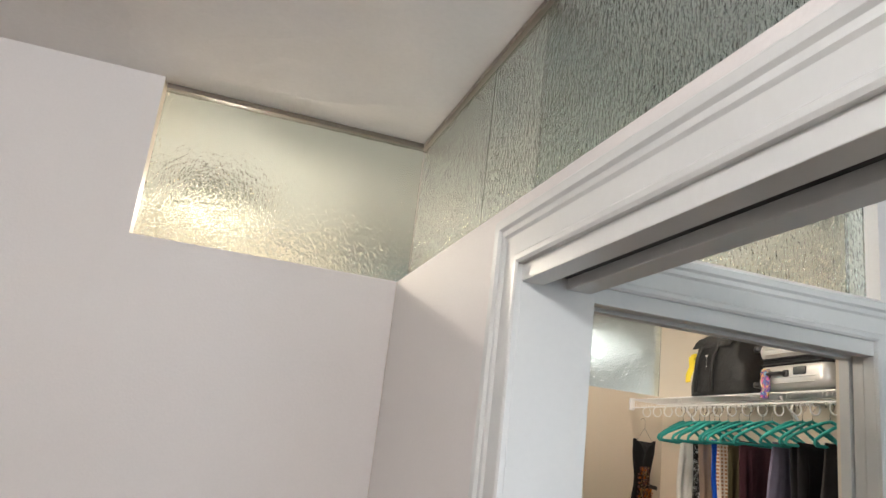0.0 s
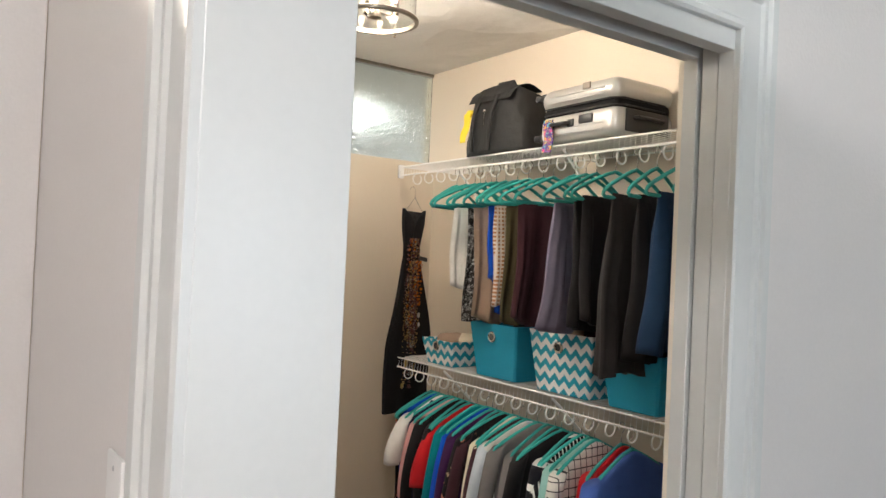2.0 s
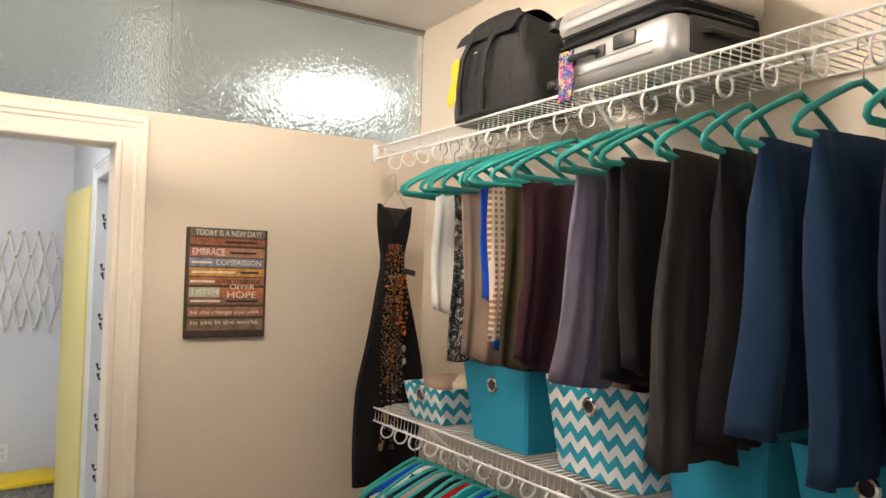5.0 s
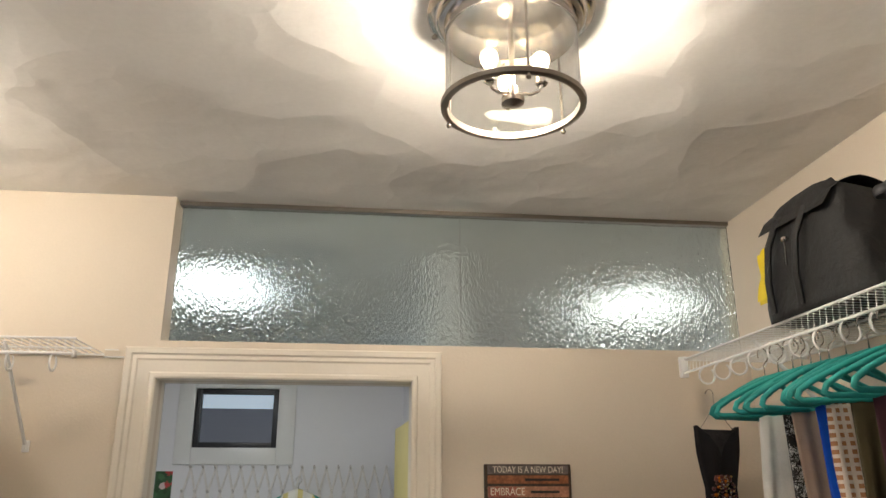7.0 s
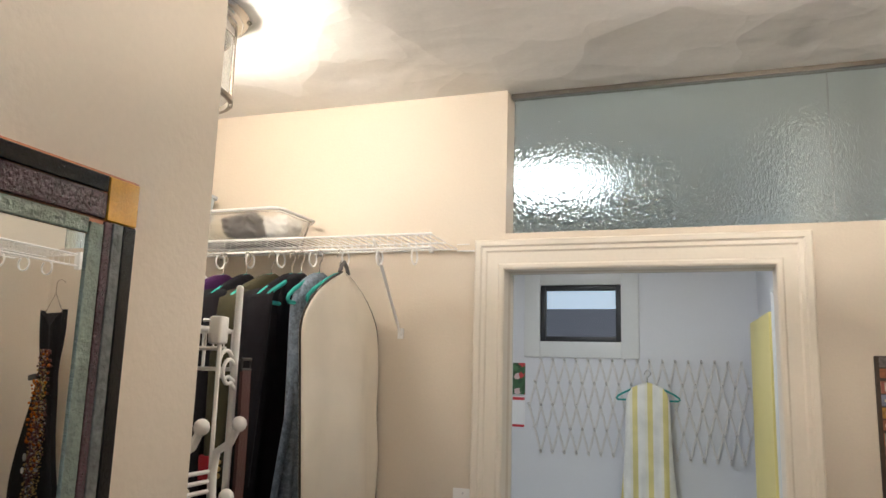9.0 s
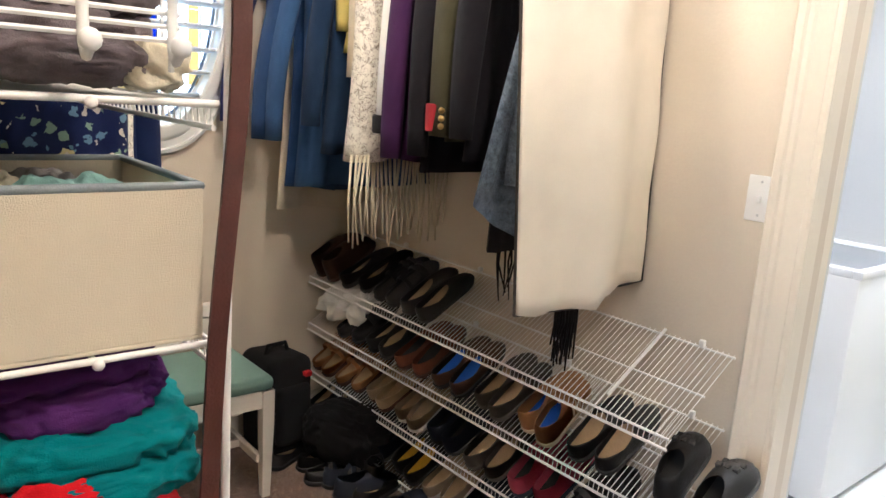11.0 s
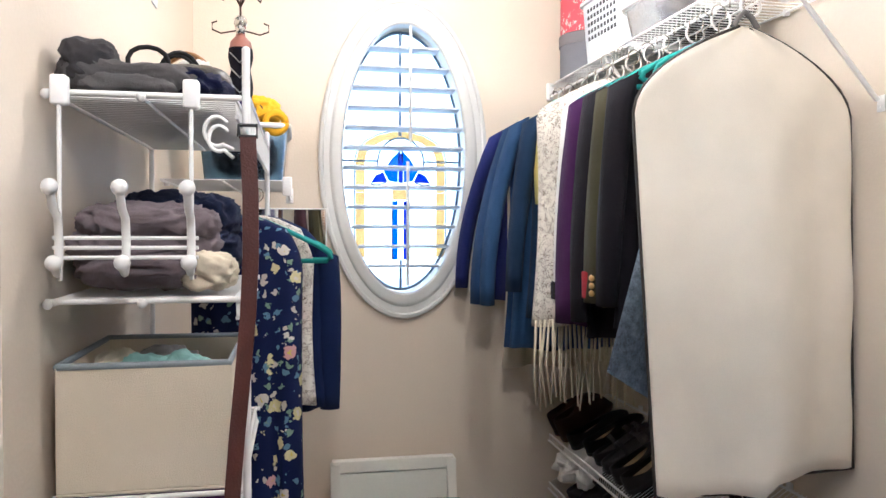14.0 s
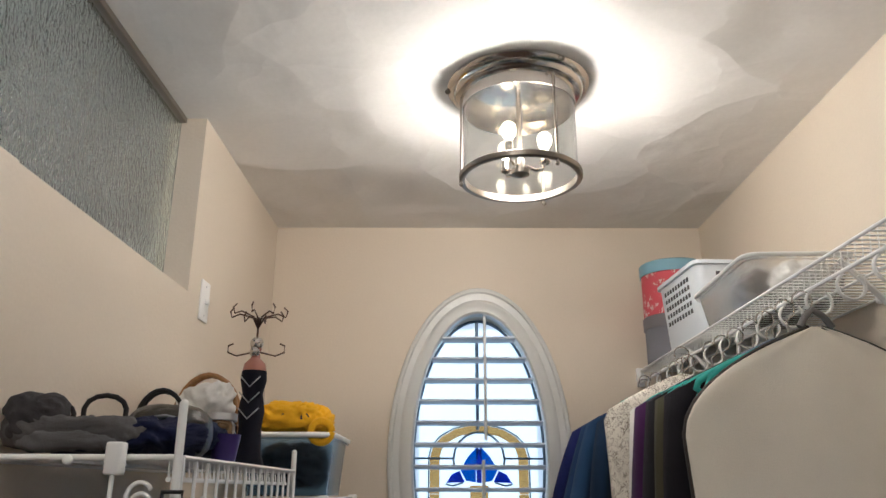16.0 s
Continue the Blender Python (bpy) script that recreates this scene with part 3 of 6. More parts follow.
def shirt_body(seed, w, drop, thick, neck=.06, flare=1.05, pleat=.45):
    rnd = random.Random(seed)
    ph = [rnd.uniform(0, 6.28) for _ in range(6)]

    def build(bm):
        n = 56
        levels = [(-.074, neck * .7, .35), (-.082, neck, .55), (-.100, .10, .6), (-.128, min(.155, w * .84), .65), (-.160, w * .94, .8), (-.20, w, .9)]
        levels += [(-.20 - (drop - .2) * (k / 12), w * (1 + (flare - 1) * k / 12 - .06 * math.sin(math.pi * k / 12)), 1.0) for k in range(1, 13)]
        loops = []
        for z, ww, tf in levels:
            f = min(1, max(0, (-z - .12) / drop))
            loop = []
            for k in range(n):
                a = 2 * math.pi * k / n
                c, s = math.cos(a), math.sin(a)
                u = math.copysign(abs(c) ** .75, c)
                fold = 1 + pleat * f * (math.sin(u * 6 + ph[0]) * .6 + .55 * math.sin(u * 15 + ph[1] + 2 * f) + .25 * math.sin(u * 27 + ph[4] - 3 * f))
                loop.append((ww * u, thick * tf * math.copysign(abs(s) ** .7, s) * fold + .01 * f * math.sin(u * 4 + ph[2]), z - .008 * f * math.sin(u * 5 + ph[3]) - (.01 * abs(u) if z > -.19 else 0)))
            loops.append(loop)
        rings(bm, loops)
    return build


def sleeve(seed, side, w, length, r0=.062, r1=.045, lean=.10, bulk=.55):
    rnd = random.Random(seed * 7 + side)
    p1, p2, sw = rnd.uniform(0, 6), rnd.uniform(0, 6), rnd.uniform(-.015, .015)

    def build(bm):
        loops = []
        for k in range(10):
            f = k / 9
            cx = side * (w * .86 + .02 + lean * (1 - (1 - f) ** 2) * .55)
            cz = -.165 - length * f
            r = r0 + (r1 - r0) * f
            tilt = .35 * (1 - f)
            loops.append([(cx + side * r * .62 * math.cos(a) * (1 + .10 * math.sin(3 * a + p1 + 4 * f)), r * bulk * math.sin(a) * (1 + .12 * math.sin(2 * a + p2 + 5 * f)) + sw * f, cz + tilt * r * math.cos(a) * -1) for a in [2 * math.pi * j / 14 for j in range(14)]])
        rings(bm, loops)
    return build


SEED = [100]


def garment(kind, m, material, label, category, group="", w=.20, drop=.62, thick=.026, arm=.5, flare=1.05, lean=.10, bulk=.55, pleat=.45, neck=.06):
    SEED[0] += 1
    s = SEED[0]
    top = thing(kind, m, label, category, group)
    made("body", shirt_body(s, w, drop, thick, neck, flare, pleat), material, top, "all")
    if arm:
        for side in (-1, 1):
            made("sleeve", sleeve(s, side, w, arm, .07 if arm < .3 else .06, .075 if arm < .3 else .042, lean, bulk), material, top, "all")
    return top


def trousers(m, material, label, group, w0, w1, drop, thick, kind="trousers"):
    SEED[0] += 1
    top = thing(kind, m, label, "trousers" if kind == "trousers" else "clothes", group)
    made("cloth", folded(SEED[0], w0, w1, drop, thick), material, top, "all")
    return top


NAVY = cloth("navy_cotton", (.012, .017, .045))
INK = cloth("black_cotton", (.013, .012, .013))
CHAR = cloth("charcoal_wool", (.030, .027, .027))
SLATE = cloth("purple_grey_linen", (.16, .145, .205))
DENIM = cloth("dark_denim", (.012, .032, .075), bscale=900)
WHITE = cloth("white_cotton", (.72, .71, .68))
IVORY = cloth("ivory_cotton", (.62, .55, .42))
TAN = cloth("tan_cotton", (.32, .23, .17))
ROYAL = cloth("royal_blue_knit", (.008, .065, .44))
OLIVE = cloth("olive_twill", (.075, .062, .032))
PLUM = cloth("dark_plum_cloth", (.050, .020, .026))
REDC = cloth("red_knit", (.42, .012, .016))
TEALC = cloth("teal_knit", (.005, .17, .19))
PURPLE = cloth("deep_purple_knit", (.045, .014, .058))
BLUE = cloth("cornflower_blue_crepe", (.055, .11, .36))
GREYC = cloth("warm_grey_knit", (.16, .15, .145))
PINK = cloth("pale_pink_cotton", (.52, .27, .27))
MINT = cloth("mint_cotton", (.28, .50, .46))
GING = cloth("brown_gingham", (.5, .3, .2), pattern=checks(.017, .45, (.40, .20, .10), (.68, .60, .52)))
SNAKE = cloth("black_and_white_print", (.4, .4, .4), pattern=flowers(75, .42, (.03, .03, .03), ((.55, .54, .52), (.05, .05, .05), (.6, .6, .58))))
def bouquets(ground, blooms):
    """Large ragged blooms with a pale eye, and small sprigs between."""
    def pattern(node, co, t):
        wob = node("ShaderNodeTexNoise", (0, co), (2, 70.0), (3, 2.0)).outputs[1]
        co2 = node("ShaderNodeMixRGB", (0, .028), (1, co), (2, wob)).outputs[0]
        base = None
        for scale, size, shades in ((42.0, .34, ((.20, .30, .22), ground, (.55, .50, .42), (.12, .22, .30))), (19.0, .31, blooms), (19.0, .13, ((.62, .50, .12), (.66, .60, .50)))):
            vo = node("ShaderNodeTexVoronoi", (0, co2), (2, scale))
            hue = node("ShaderNodeSeparateColor", (0, vo.outputs["Color"])).outputs[0]
            ramp = node("ShaderNodeValToRGB", (0, hue))
            r = ramp.color_ramp
            r.interpolation = "CONSTANT"
            for i, c in enumerate(shades):
                e = r.elements[i] if i < 2 else r.elements.new(.5)
                e.position, e.color = i / len(shades), (*c, 1)
            inside = node("ShaderNodeMath", (0, vo.outputs["Distance"]), (1, size), operation="LESS_THAN").outputs[0]
            n = node("ShaderNodeMix", (0, inside), (7, ramp.outputs[0]), data_type="RGBA")
            if base:
                t.links.new(base, n.inputs[6])
            else:
                n.inputs[6].default_value = (*ground, 1)
            base = n.outputs[2]
        return base
    return pattern


FLORAL = cloth("navy_floral_print", (.01, .015, .05), pattern=bouquets((.008, .014, .060), ((.66, .62, .55), (.60, .34, .32), (.62, .56, .30), (.008, .014, .060), (.50, .58, .60))))
DARKFL = cloth("black_floral_print", (.02, .015, .015), pattern=flowers(32, .30, (.012, .010, .012), ((.40, .15, .08), (.012, .01, .012), (.35, .26, .16))))
def ribbons(period, colors):
    def pattern(node, co, t):
        x = node("ShaderNodeSeparateXYZ", (0, co)).outputs[0]
        f = node("ShaderNodeMath", (0, x), (1, 1 / period), operation="MULTIPLY").outputs[0]
        ramp = node("ShaderNodeValToRGB", (0, node("ShaderNodeMath", (0, f), operation="FRACT").outputs[0]))
        r = ramp.color_ramp
        r.interpolation = "CONSTANT"
        for i, (p, c) in enumerate(colors):
            e = r.elements[i] if i < 2 else r.elements.new(.5)
            e.position, e.color = p, (*c, 1)
        return ramp.outputs[0]
    return pattern


STRIPE = cloth("black_and_white_stripes", (.1, .1, .1), pattern=stripes("Z", .085, .28, (.010, .010, .014), (.72, .71, .68)))
FINE = cloth("fine_black_stripes", (.1, .1, .1), pattern=stripes("X", .018, .3, (.012, .012, .014), (.66, .65, .62)))
GRID = cloth("white_windowpane_check", (.6, .6, .6), pattern=checks(.032, .12, (.66, .64, .58), (.03, .03, .035)))
TIEDYE = cloth("white_and_navy_dye", (.4, .4, .4), pattern=flowers(11, .42, (.70, .69, .67), ((.018, .022, .055), (.68, .68, .68), (.70, .69, .67), (.03, .035, .08))))
PATCH = cloth("light_patchwork_denim", (.4, .5, .6), pattern=flowers(7, .9, (.40, .46, .55), ((.22, .31, .52), (.50, .55, .60), (.62, .61, .58))))
LACE = cloth("ivory_crochet", (.55, .50, .42), pattern=flowers(80, .40, (.72, .68, .60), ((.20, .17, .14), (.28, .24, .20))))
BOUCLE = cloth("blue_grey_boucle", (.20, .245, .31), bump=1.0, bscale=190, vary=.35, scale=60)
CANVAS = cloth("cream_canvas", (.85, .79, .68), vary=.04, wrinkle=.3, wscale=5)
TEALD = cloth("dark_slate_blue_wool", (.012, .028, .065))

# upper rail: trousers and tops folded over hangers
UPZ, RODX = 2.050, 2.362
UPPER = [  # y, cloth, half width, half width below, fall, half thickness, words
    (4.10, WHITE, .100, .115, .37, .022, "white cotton trousers folded over a hanger"),
    (4.02, SNAKE, .105, .110, .51, .020, "black and white printed trousers on a hanger"),
    (3.945, TAN, .105, .100, .52, .020, "tan trousers folded over a hanger"),
    (3.88, ROYAL, .115, .105, .34, .022, "royal blue knit folded over a hanger"),
    (3.865, ROYAL, .07, .07, .49, .014, "royal blue trousers folded over a hanger"),
    (3.80, GING, .115, .110, .43, .022, "brown gingham shirt folded over a hanger"),
    (3.73, OLIVE, .120, .115, .50, .022, "olive trousers folded over a hanger"),
    (3.64, PLUM, .120, .110, .50, .022, "dark plum trousers folded over a hanger"),
    (3.46, SLATE, .135, .185, .50, .045, "purple-grey linen trousers on a hanger"),
    (3.345, INK, .140, .165, .48, .040, "black trousers folded over a hanger"),
    (3.25, INK, .140, .150, .46, .036, "black trousers folded over a hanger"),
    (3.15, CHAR, .145, .150, .64, .040, "charcoal trousers folded over a hanger"),
    (3.06, INK, .140, .150, .56, .040, "black trousers folded over a hanger"),
    (2.95, DENIM, .145, .165, .52, .045, "dark blue jeans folded over a hanger"),
    (2.83, DENIM, .145, .160, .58, .045, "dark blue jeans folded over a hanger"),
    (2.71, NAVY, .145, .150, .50, .040, "navy trousers folded over a hanger"),
    (2.60, INK, .145, .150, .55, .040, "black trousers folded over a hanger"),
    (2.49, DENIM, .145, .150, .50, .040, "blue jeans folded over a hanger")]
tilt = random.Random(4)
for y, c, a, b, fall, th, words in UPPER:
    turn = tilt.uniform(-17, 17)
    if fall != .49:
        hanger(RODX, y, UPZ, turn, "hangers on the upper rail")
    if c:
        trousers(pose(RODX, y, UPZ, 0, tilt.uniform(-2, 2), turn), c, words, "trousers on the upper rail", a, b, fall, th)
for y in (4.24, 4.17, 4.06, 3.98, 3.58, 3.40):
    hanger(RODX, y, UPZ, tilt.uniform(-24, 24), "hangers on the upper rail")

# lower rail: tops on hangers
LOZ = 1.040
LOWER = [  # y, cloth, half width, fall, arm, words
    (4.374, DARKFL, .20, .95, 0, "long black floral dress on a hanger"),
    (4.332, ROYAL, .19, .90, 0, "royal blue dress on a hanger"),
    (4.290, TIEDYE, .21, .48, .20, "white and navy dyed shirt on a hanger"),
    (4.240, NAVY, .20, .78, .18, "navy top on a hanger"),
    (4.198, PINK, .19, .60, .34, "pale pink top on a hanger"),
    (4.156, INK, .20, .78, .40, "black top on a hanger"),
    (4.106, INK, .20, .74, .30, "black knit top on a hanger"),
    (4.055, REDC, .19, .55, .25, "red knit top on a hanger"),
    (4.005, TEALC, .20, .72, .50, "teal long-sleeved top on a hanger"),
    (3.954, ROYAL, .20, .80, .52, "royal blue long-sleeved top on a hanger"),
    (3.904, PURPLE, .20, .78, .45, "deep purple top on a hanger"),
    (3.862, PLUM, .19, .60, .40, "dark plum top on a hanger"),
    (3.820, DARKFL, .20, .78, .45, "dark printed blouse on a hanger"),
    (3.770, IVORY, .20, .86, .55, "ivory blouse on a hanger"),
    (3.719, PLUM, .19, .60, .50, "dark plum cardigan on a hanger"),
    (3.677, PATCH, .21, .80, .54, "light patchwork denim shirt on a hanger"),
    (3.618, GREYC, .20, .82, .55, "warm grey knit on a hanger"),
    (3.568, GREYC, .20, .80, .52, "grey jersey top on a hanger"),
    (3.518, CHAR, .20, .80, .54, "charcoal knit on a hanger"),
    (3.467, INK, .20, .80, .50, "black top on a hanger"),
    (3.417, STRIPE, .205, .86, .56, "black and white striped jumper on a hanger"),
    (3.375, FINE, .19, .50, .30, "fine striped top on a hanger"),
    (3.333, MINT, .20, .86, .56, "mint shirt on a hanger"),
    (3.291, GRID, .205, .80, .54, "white checked shirt on a hanger"),
    (3.205, REDC, .20, .80, .56, "red blouse on a hanger"),
    (3.135, BLUE, .235, .86, .58, "cornflower blue blouse on a hanger")]
for y, c, w, fall, arm, words in LOWER:
    turn = tilt.uniform(-8, 8) + (8 if y < 3.3 else 0)
    x = RODX + tilt.uniform(-.012, .012)
    x += .05 if c is REDC and y < 3.3 else 0
    hanger(x, y, LOZ, turn, "hangers on the lower rail")
    garment("blouse" if fall < .88 else "long_dress", pose(x, y, LOZ - .008, 0, 0, turn), c, words, "top" if fall < .88 else "dress", "tops on the lower rail", w * 1.02, fall, .023 if y > 3.25 else .030 if y > 3.2 else .040, arm, flare=.95, lean=.13, bulk=.50, pleat=.7)
for k in range(9):
    hanger(RODX + .01, 2.74 + .012 * k, LOZ - .11, -4 + tilt.uniform(-3, 3), "spare hangers on the lower rail")
made("hook_chain", lambda bm: [tube(bm, [(RODX + .01, 2.74 + .012 * k, LOZ), (RODX + .01, 2.74 + .012 * k, LOZ - .12)], .0016, 5) for k in range(9)], CHROME, None)
tagged(bpy.data.objects["hook_chain"], "thin wire hooks under the shelf", "hook")

# ---- upper shelf: bags ----
SHELL = mat("brushed_silver_polycarbonate", (.50, .49, .47), .3, .55, vary=.04, scale=5, bump=.05)
GUSSET = cloth("black_nylon", (.010, .010, .011), wrinkle=.15)
case = thing("suitcase", pose(2.525, 3.465, 2.10, 0, 0, -2), "silver hard-shell suitcase lying on the wire shelf", "suitcase")


def shell(bm, z0, z1):
    box(bm, (-.170, -.225, z0), (.170, .215, z1), .045, 5)


made("lower_shell", lambda bm: shell(bm, .005, .135), SHELL, case, 50)
made("gusset", lambda bm: box(bm, (-.160, -.215, .10), (.160, .205, .175), .035, 4), GUSSET, case, 50, "black expansion fabric and zip")
made("upper_shell", lambda bm: shell(bm, .146, .240), SHELL, case, 50)
for z in (.128, .154):
    made("zip", lambda bm: tube(bm, [(.10, -.226, z), (-.13, -.226, z), (-.168, -.19, z), (-.168, .18, z)], .0035, 6), BLACK, case)
for z in (.04, .065, .175, .20):
    made("rib", lambda bm: tube(bm, [(-.1695, -.16, z), (-.1695, .15, z)], .0035, 6), SHELL, case, 40)
made("side_handle", lambda bm: (tube(bm, [(-.172, .02, .082), (-.190, .035, .082), (-.190, .115, .082), (-.172, .13, .082)], .008, 8), box(bm, (-.176, .0, .066), (-.166, .035, .098), .004), box(bm, (-.176, .115, .066), (-.166, .165, .098), .004)), BLACK, case, 40, "black carry handle")
made("lock", lambda bm: box(bm, (-.177, -.105, .072), (-.166, -.03, .108), .005), BLACK, case, 40, "black combination lock")
made("badge", blocks(((-.1755, -.085, .205), (-.168, -.045, .232)), bevel=.003), BRONZE, case, label="small metal badge")
made("end_handle", lambda bm: (tube(bm, [(-.08, -.228, .085), (-.07, -.246, .085), (.07, -.246, .085), (.08, -.228, .085)], .008, 8), box(bm, (-.12, -.231, .03), (.12, -.222, .118), .006)), BLACK, case, 40, "black grab handle")
for x in (-.13, .13):
    for z in (.045, .215):
        made("wheel", lambda bm: (lathe(bm, [(.0, -.012), (.022, -.012), (.026, -.006), (.026, .006), (.022, .012), (.0, .012)], (x, .245, z), 16), box(bm, (x - .014, .205, z - .018), (x + .014, .235, z + .018), .006)), BLACK, case, 40)
TAGM = mat("bright_spotted_strap", (.1, .05, .2), .7, pattern=flowers(60, .50, (.045, .02, .16), ((.60, .30, .02), (.55, .05, .18), (.10, .40, .45), (.55, .45, .05))))
tag = thing("luggage_tag", pose(2.338, 3.60, 2.19, 0, 0, 4), "bright spotted luggage strap hanging from the suitcase handle", "tag")
made("strap", lambda bm: rings(bm, [[(.002 * math.sin(k) + dx, y + .006 * math.sin(k * 1.3), .015 - .022 * k) for dx, y in ((0, -.024), (0, .024), (.006, .024), (.006, -.024))] for k in range(7)]), TAGM, tag, 40)

LEATHER = mat("black_leather", (.006, .0056, .0054), .75, vary=.15, scale=12, bump=.4, bscale=240, wrinkle=.5, wscale=16)
YELLOW = mat("yellow_ribbon", (.72, .55, .01), .6, vary=.05, wrinkle=.3)
tote = thing("backpack", pose(2.47, 3.99, 2.10, 0, 0, 4), "slouchy black leather backpack standing on the wire shelf", "backpack")


def tote_body(bm):
    loops = []
    for k in range(13):
        f = k / 12
        w, d = .205 - .045 * f, .125 - .030 * f - .05 * max(0, f - .8)
        loop = []
        for j in range(30):
            a = 2 * math.pi * j / 30
            c, s = math.cos(a), math.sin(a)
            wob = 1 + .035 * math.sin(3 * a + 5 * f) + .025 * math.sin(7 * a - 9 * f)
            loop.append((d * math.copysign(abs(c) ** .5, c) * wob, w * math.copysign(abs(s) ** .5, s) * wob + .03 * f, .30 * f + (.022 * math.sin(2 * a + 1) if f > .9 else 0)))
        loops.append(loop)
    rings(bm, loops)


made("body", tote_body, LEATHER, tote, "all")
made("flap", lambda bm: rings(bm, [[(-.118 + .21 * u, .03 + .155 * v * (1 - .12 * abs(2 * u - 1)), .305 + .018 * math.sin(math.pi * u) - (.06 * (1 - u) ** 6)) for v in (-1, -.5, 0, .5, 1)] for u in [i / 8 for i in range(9)]], close=False), LEATHER, tote, "all")
for y in (.095, -.02):
    made("strap", lambda bm: tube(bm, [(-.105, y, .27), (-.135, y + .01, .19), (-.140, y + .02, .10), (-.128, y + .03, .02)], .009, 6), LEATHER, tote, 60)
made("zip_pull", lambda bm: (ball(bm, (-.128, .04, .20), .011, 8, (1, 1, .7)), tube(bm, [(-.130, .04, .195), (-.131, .042, .13)], .003, 6)), CHROME, tote, 60, "silver zip pull")
made("top_handle", lambda bm: tube(bm, [(-.02, -.06, .30), (-.02, -.03, .345), (-.02, .06, .345), (-.02, .10, .30)], .008, 8), LEATHER, tote, 60)
ribbon = thing("ribbon", pose(2.40, 4.20, 2.27), "bright yellow ribbon tied to the backpack", "ribbon")
made("tail", lambda bm: [rings(bm, [[(x0 + .006 * math.sin(k + x0 * 90), y0 + dy * k + wv, .045 - .0185 * k) for wv in (-.022, 0, .022)] for k in range(8)], close=False) for x0, y0, dy in ((-.02, .0, .004), (.015, -.012, .0), (0, .024, .006))], YELLOW, ribbon, 60)
made("knot", lambda bm: ball(bm, (0, .005, .05), .022, 10, (1, 1.2, .8)), YELLOW, ribbon, 60)

# ---- lower shelf: fabric bins ----
BINTEAL = mat("turquoise_fabric_board", (.012, .27, .42), .8, vary=.04, scale=8, bump=.5, bscale=600)
CHEV = mat("turquoise_chevron_fabric", (.2, .4, .5), .8, vary=.04, scale=8, bump=.4, bscale=600, pattern=chevrons(.056, .028, (.74, .75, .74), (.015, .30, .42)))


def fabric_bin(y, width, height, material, words, x=2.52, depth=.155, filling=()):
    top = thing("storage_bin", pose(x, y, 1.091), words, "storage bin", "fabric bins on the lower shelf")
    w, d = width / 2, depth

    def body(bm):
        def ring(dx, dy, z, r=.008):
            return [(sx * dx - sx * (r if i % 2 == (0 if sx * sy > 0 else 1) else 0), sy * dy - sy * (0 if i % 2 == (0 if sx * sy > 0 else 1) else r), z) for sx, sy in ((1, 1), (-1, 1), (-1, -1), (1, -1)) for i in (1, 0)]
        rings(bm, [ring(d * .80, w * .80, .002), ring(d * .80, w * .80, 0), ring(d * .82, w * .82, .004), ring(d, w, height), ring(d - .006, w - .006, height), ring(d * .80 - .004, w * .80 - .004, .012)])
    made("body", body, material, top)
    made("grommet", lambda bm: lathe(bm, [(.015, 0), (.024, 0), (.0255, .004), (.022, .008), (.015, .006), (.015, 0)], seg=24), CHROME, top, 60).matrix_local = pose(-d * .97, .0, height * .76, 0, -94, 0)
    made("grommet_hole", lambda bm: lathe(bm, [(.0155, .0), (.0, .0006)], seg=20), BLACK, top).matrix_local = pose(-d * .972, 0, height * .76, 0, -94, 0)
    for k, (c, nm) in enumerate(filling):
        def lump(bm):
            ball(bm, (.03 * (-1) ** k, -w * .3 + w * .6 * k, height * .90), .085, 14, (.9, min(1, w / .13), .55))
            for v in bm.verts:
                v.co += v.co.normalized() * .014 * noise.noise(v.co * 22)
        made(nm, lump, c, top, "all")
    return top


fabric_bin(4.36, .26, .125, CHEV, "shallow turquoise chevron fabric bin with scarves", filling=((IVORY, "scarf"), (TAN, "scarf"),))
fabric_bin(3.935, .33, .245, BINTEAL, "plain turquoise fabric bin with a metal eyelet", filling=((INK, "folded_cloth"),))
fabric_bin(3.515, .36, .25, CHEV, "turquoise and white chevron fabric bin", filling=((PLUM, "scarf"), (TAN, "scarf")))
fabric_bin(3.155, .28, .215, BINTEAL, "plain turquoise fabric bin with a metal eyelet", filling=((NAVY, "folded_cloth"),))
fabric_bin(2.82, .30, .215, BINTEAL, "plain turquoise fabric bin with a metal eyelet", filling=((WHITE, "folded_cloth"),))
fabric_bin(2.45, .34, .245, CHEV, "turquoise and white chevron fabric bin")

# ---- necklace holder in the shape of a dress ----
holder = thing("necklace_holder", pose(2.44, 4.72, 1.855, 0, 0, 18), "black dress-shaped necklace organiser hung with beads", "organiser")


def dress_half(z):
    return .088 - .030 * math.exp(-((z + .20) / .10) ** 2) if z > -.28 else .075 + .105 * min(1, (-z - .28) / .40)


def dress_shape(bm):
    loops = []
    for k in range(19):
        z = -1.06 * k / 18
        loop = []
        for side in (1, -1):
            for j in range(9):
                u = (-1 + 2 * j / 8) * side
                dip = -.075 * max(0, 1 - abs(u) / .62) if k == 0 else (-.03 * max(0, 1 - abs(u) / .62) if k == 1 else 0)
                tip = .02 * abs(u) ** 3 if k == 0 else 0
                loop.append((dress_half(z) * u, .010 * side + .008 * math.sin(u * 6 + k * .5), z + dip + tip))
        loops.append(loop)
    rings(bm, loops)


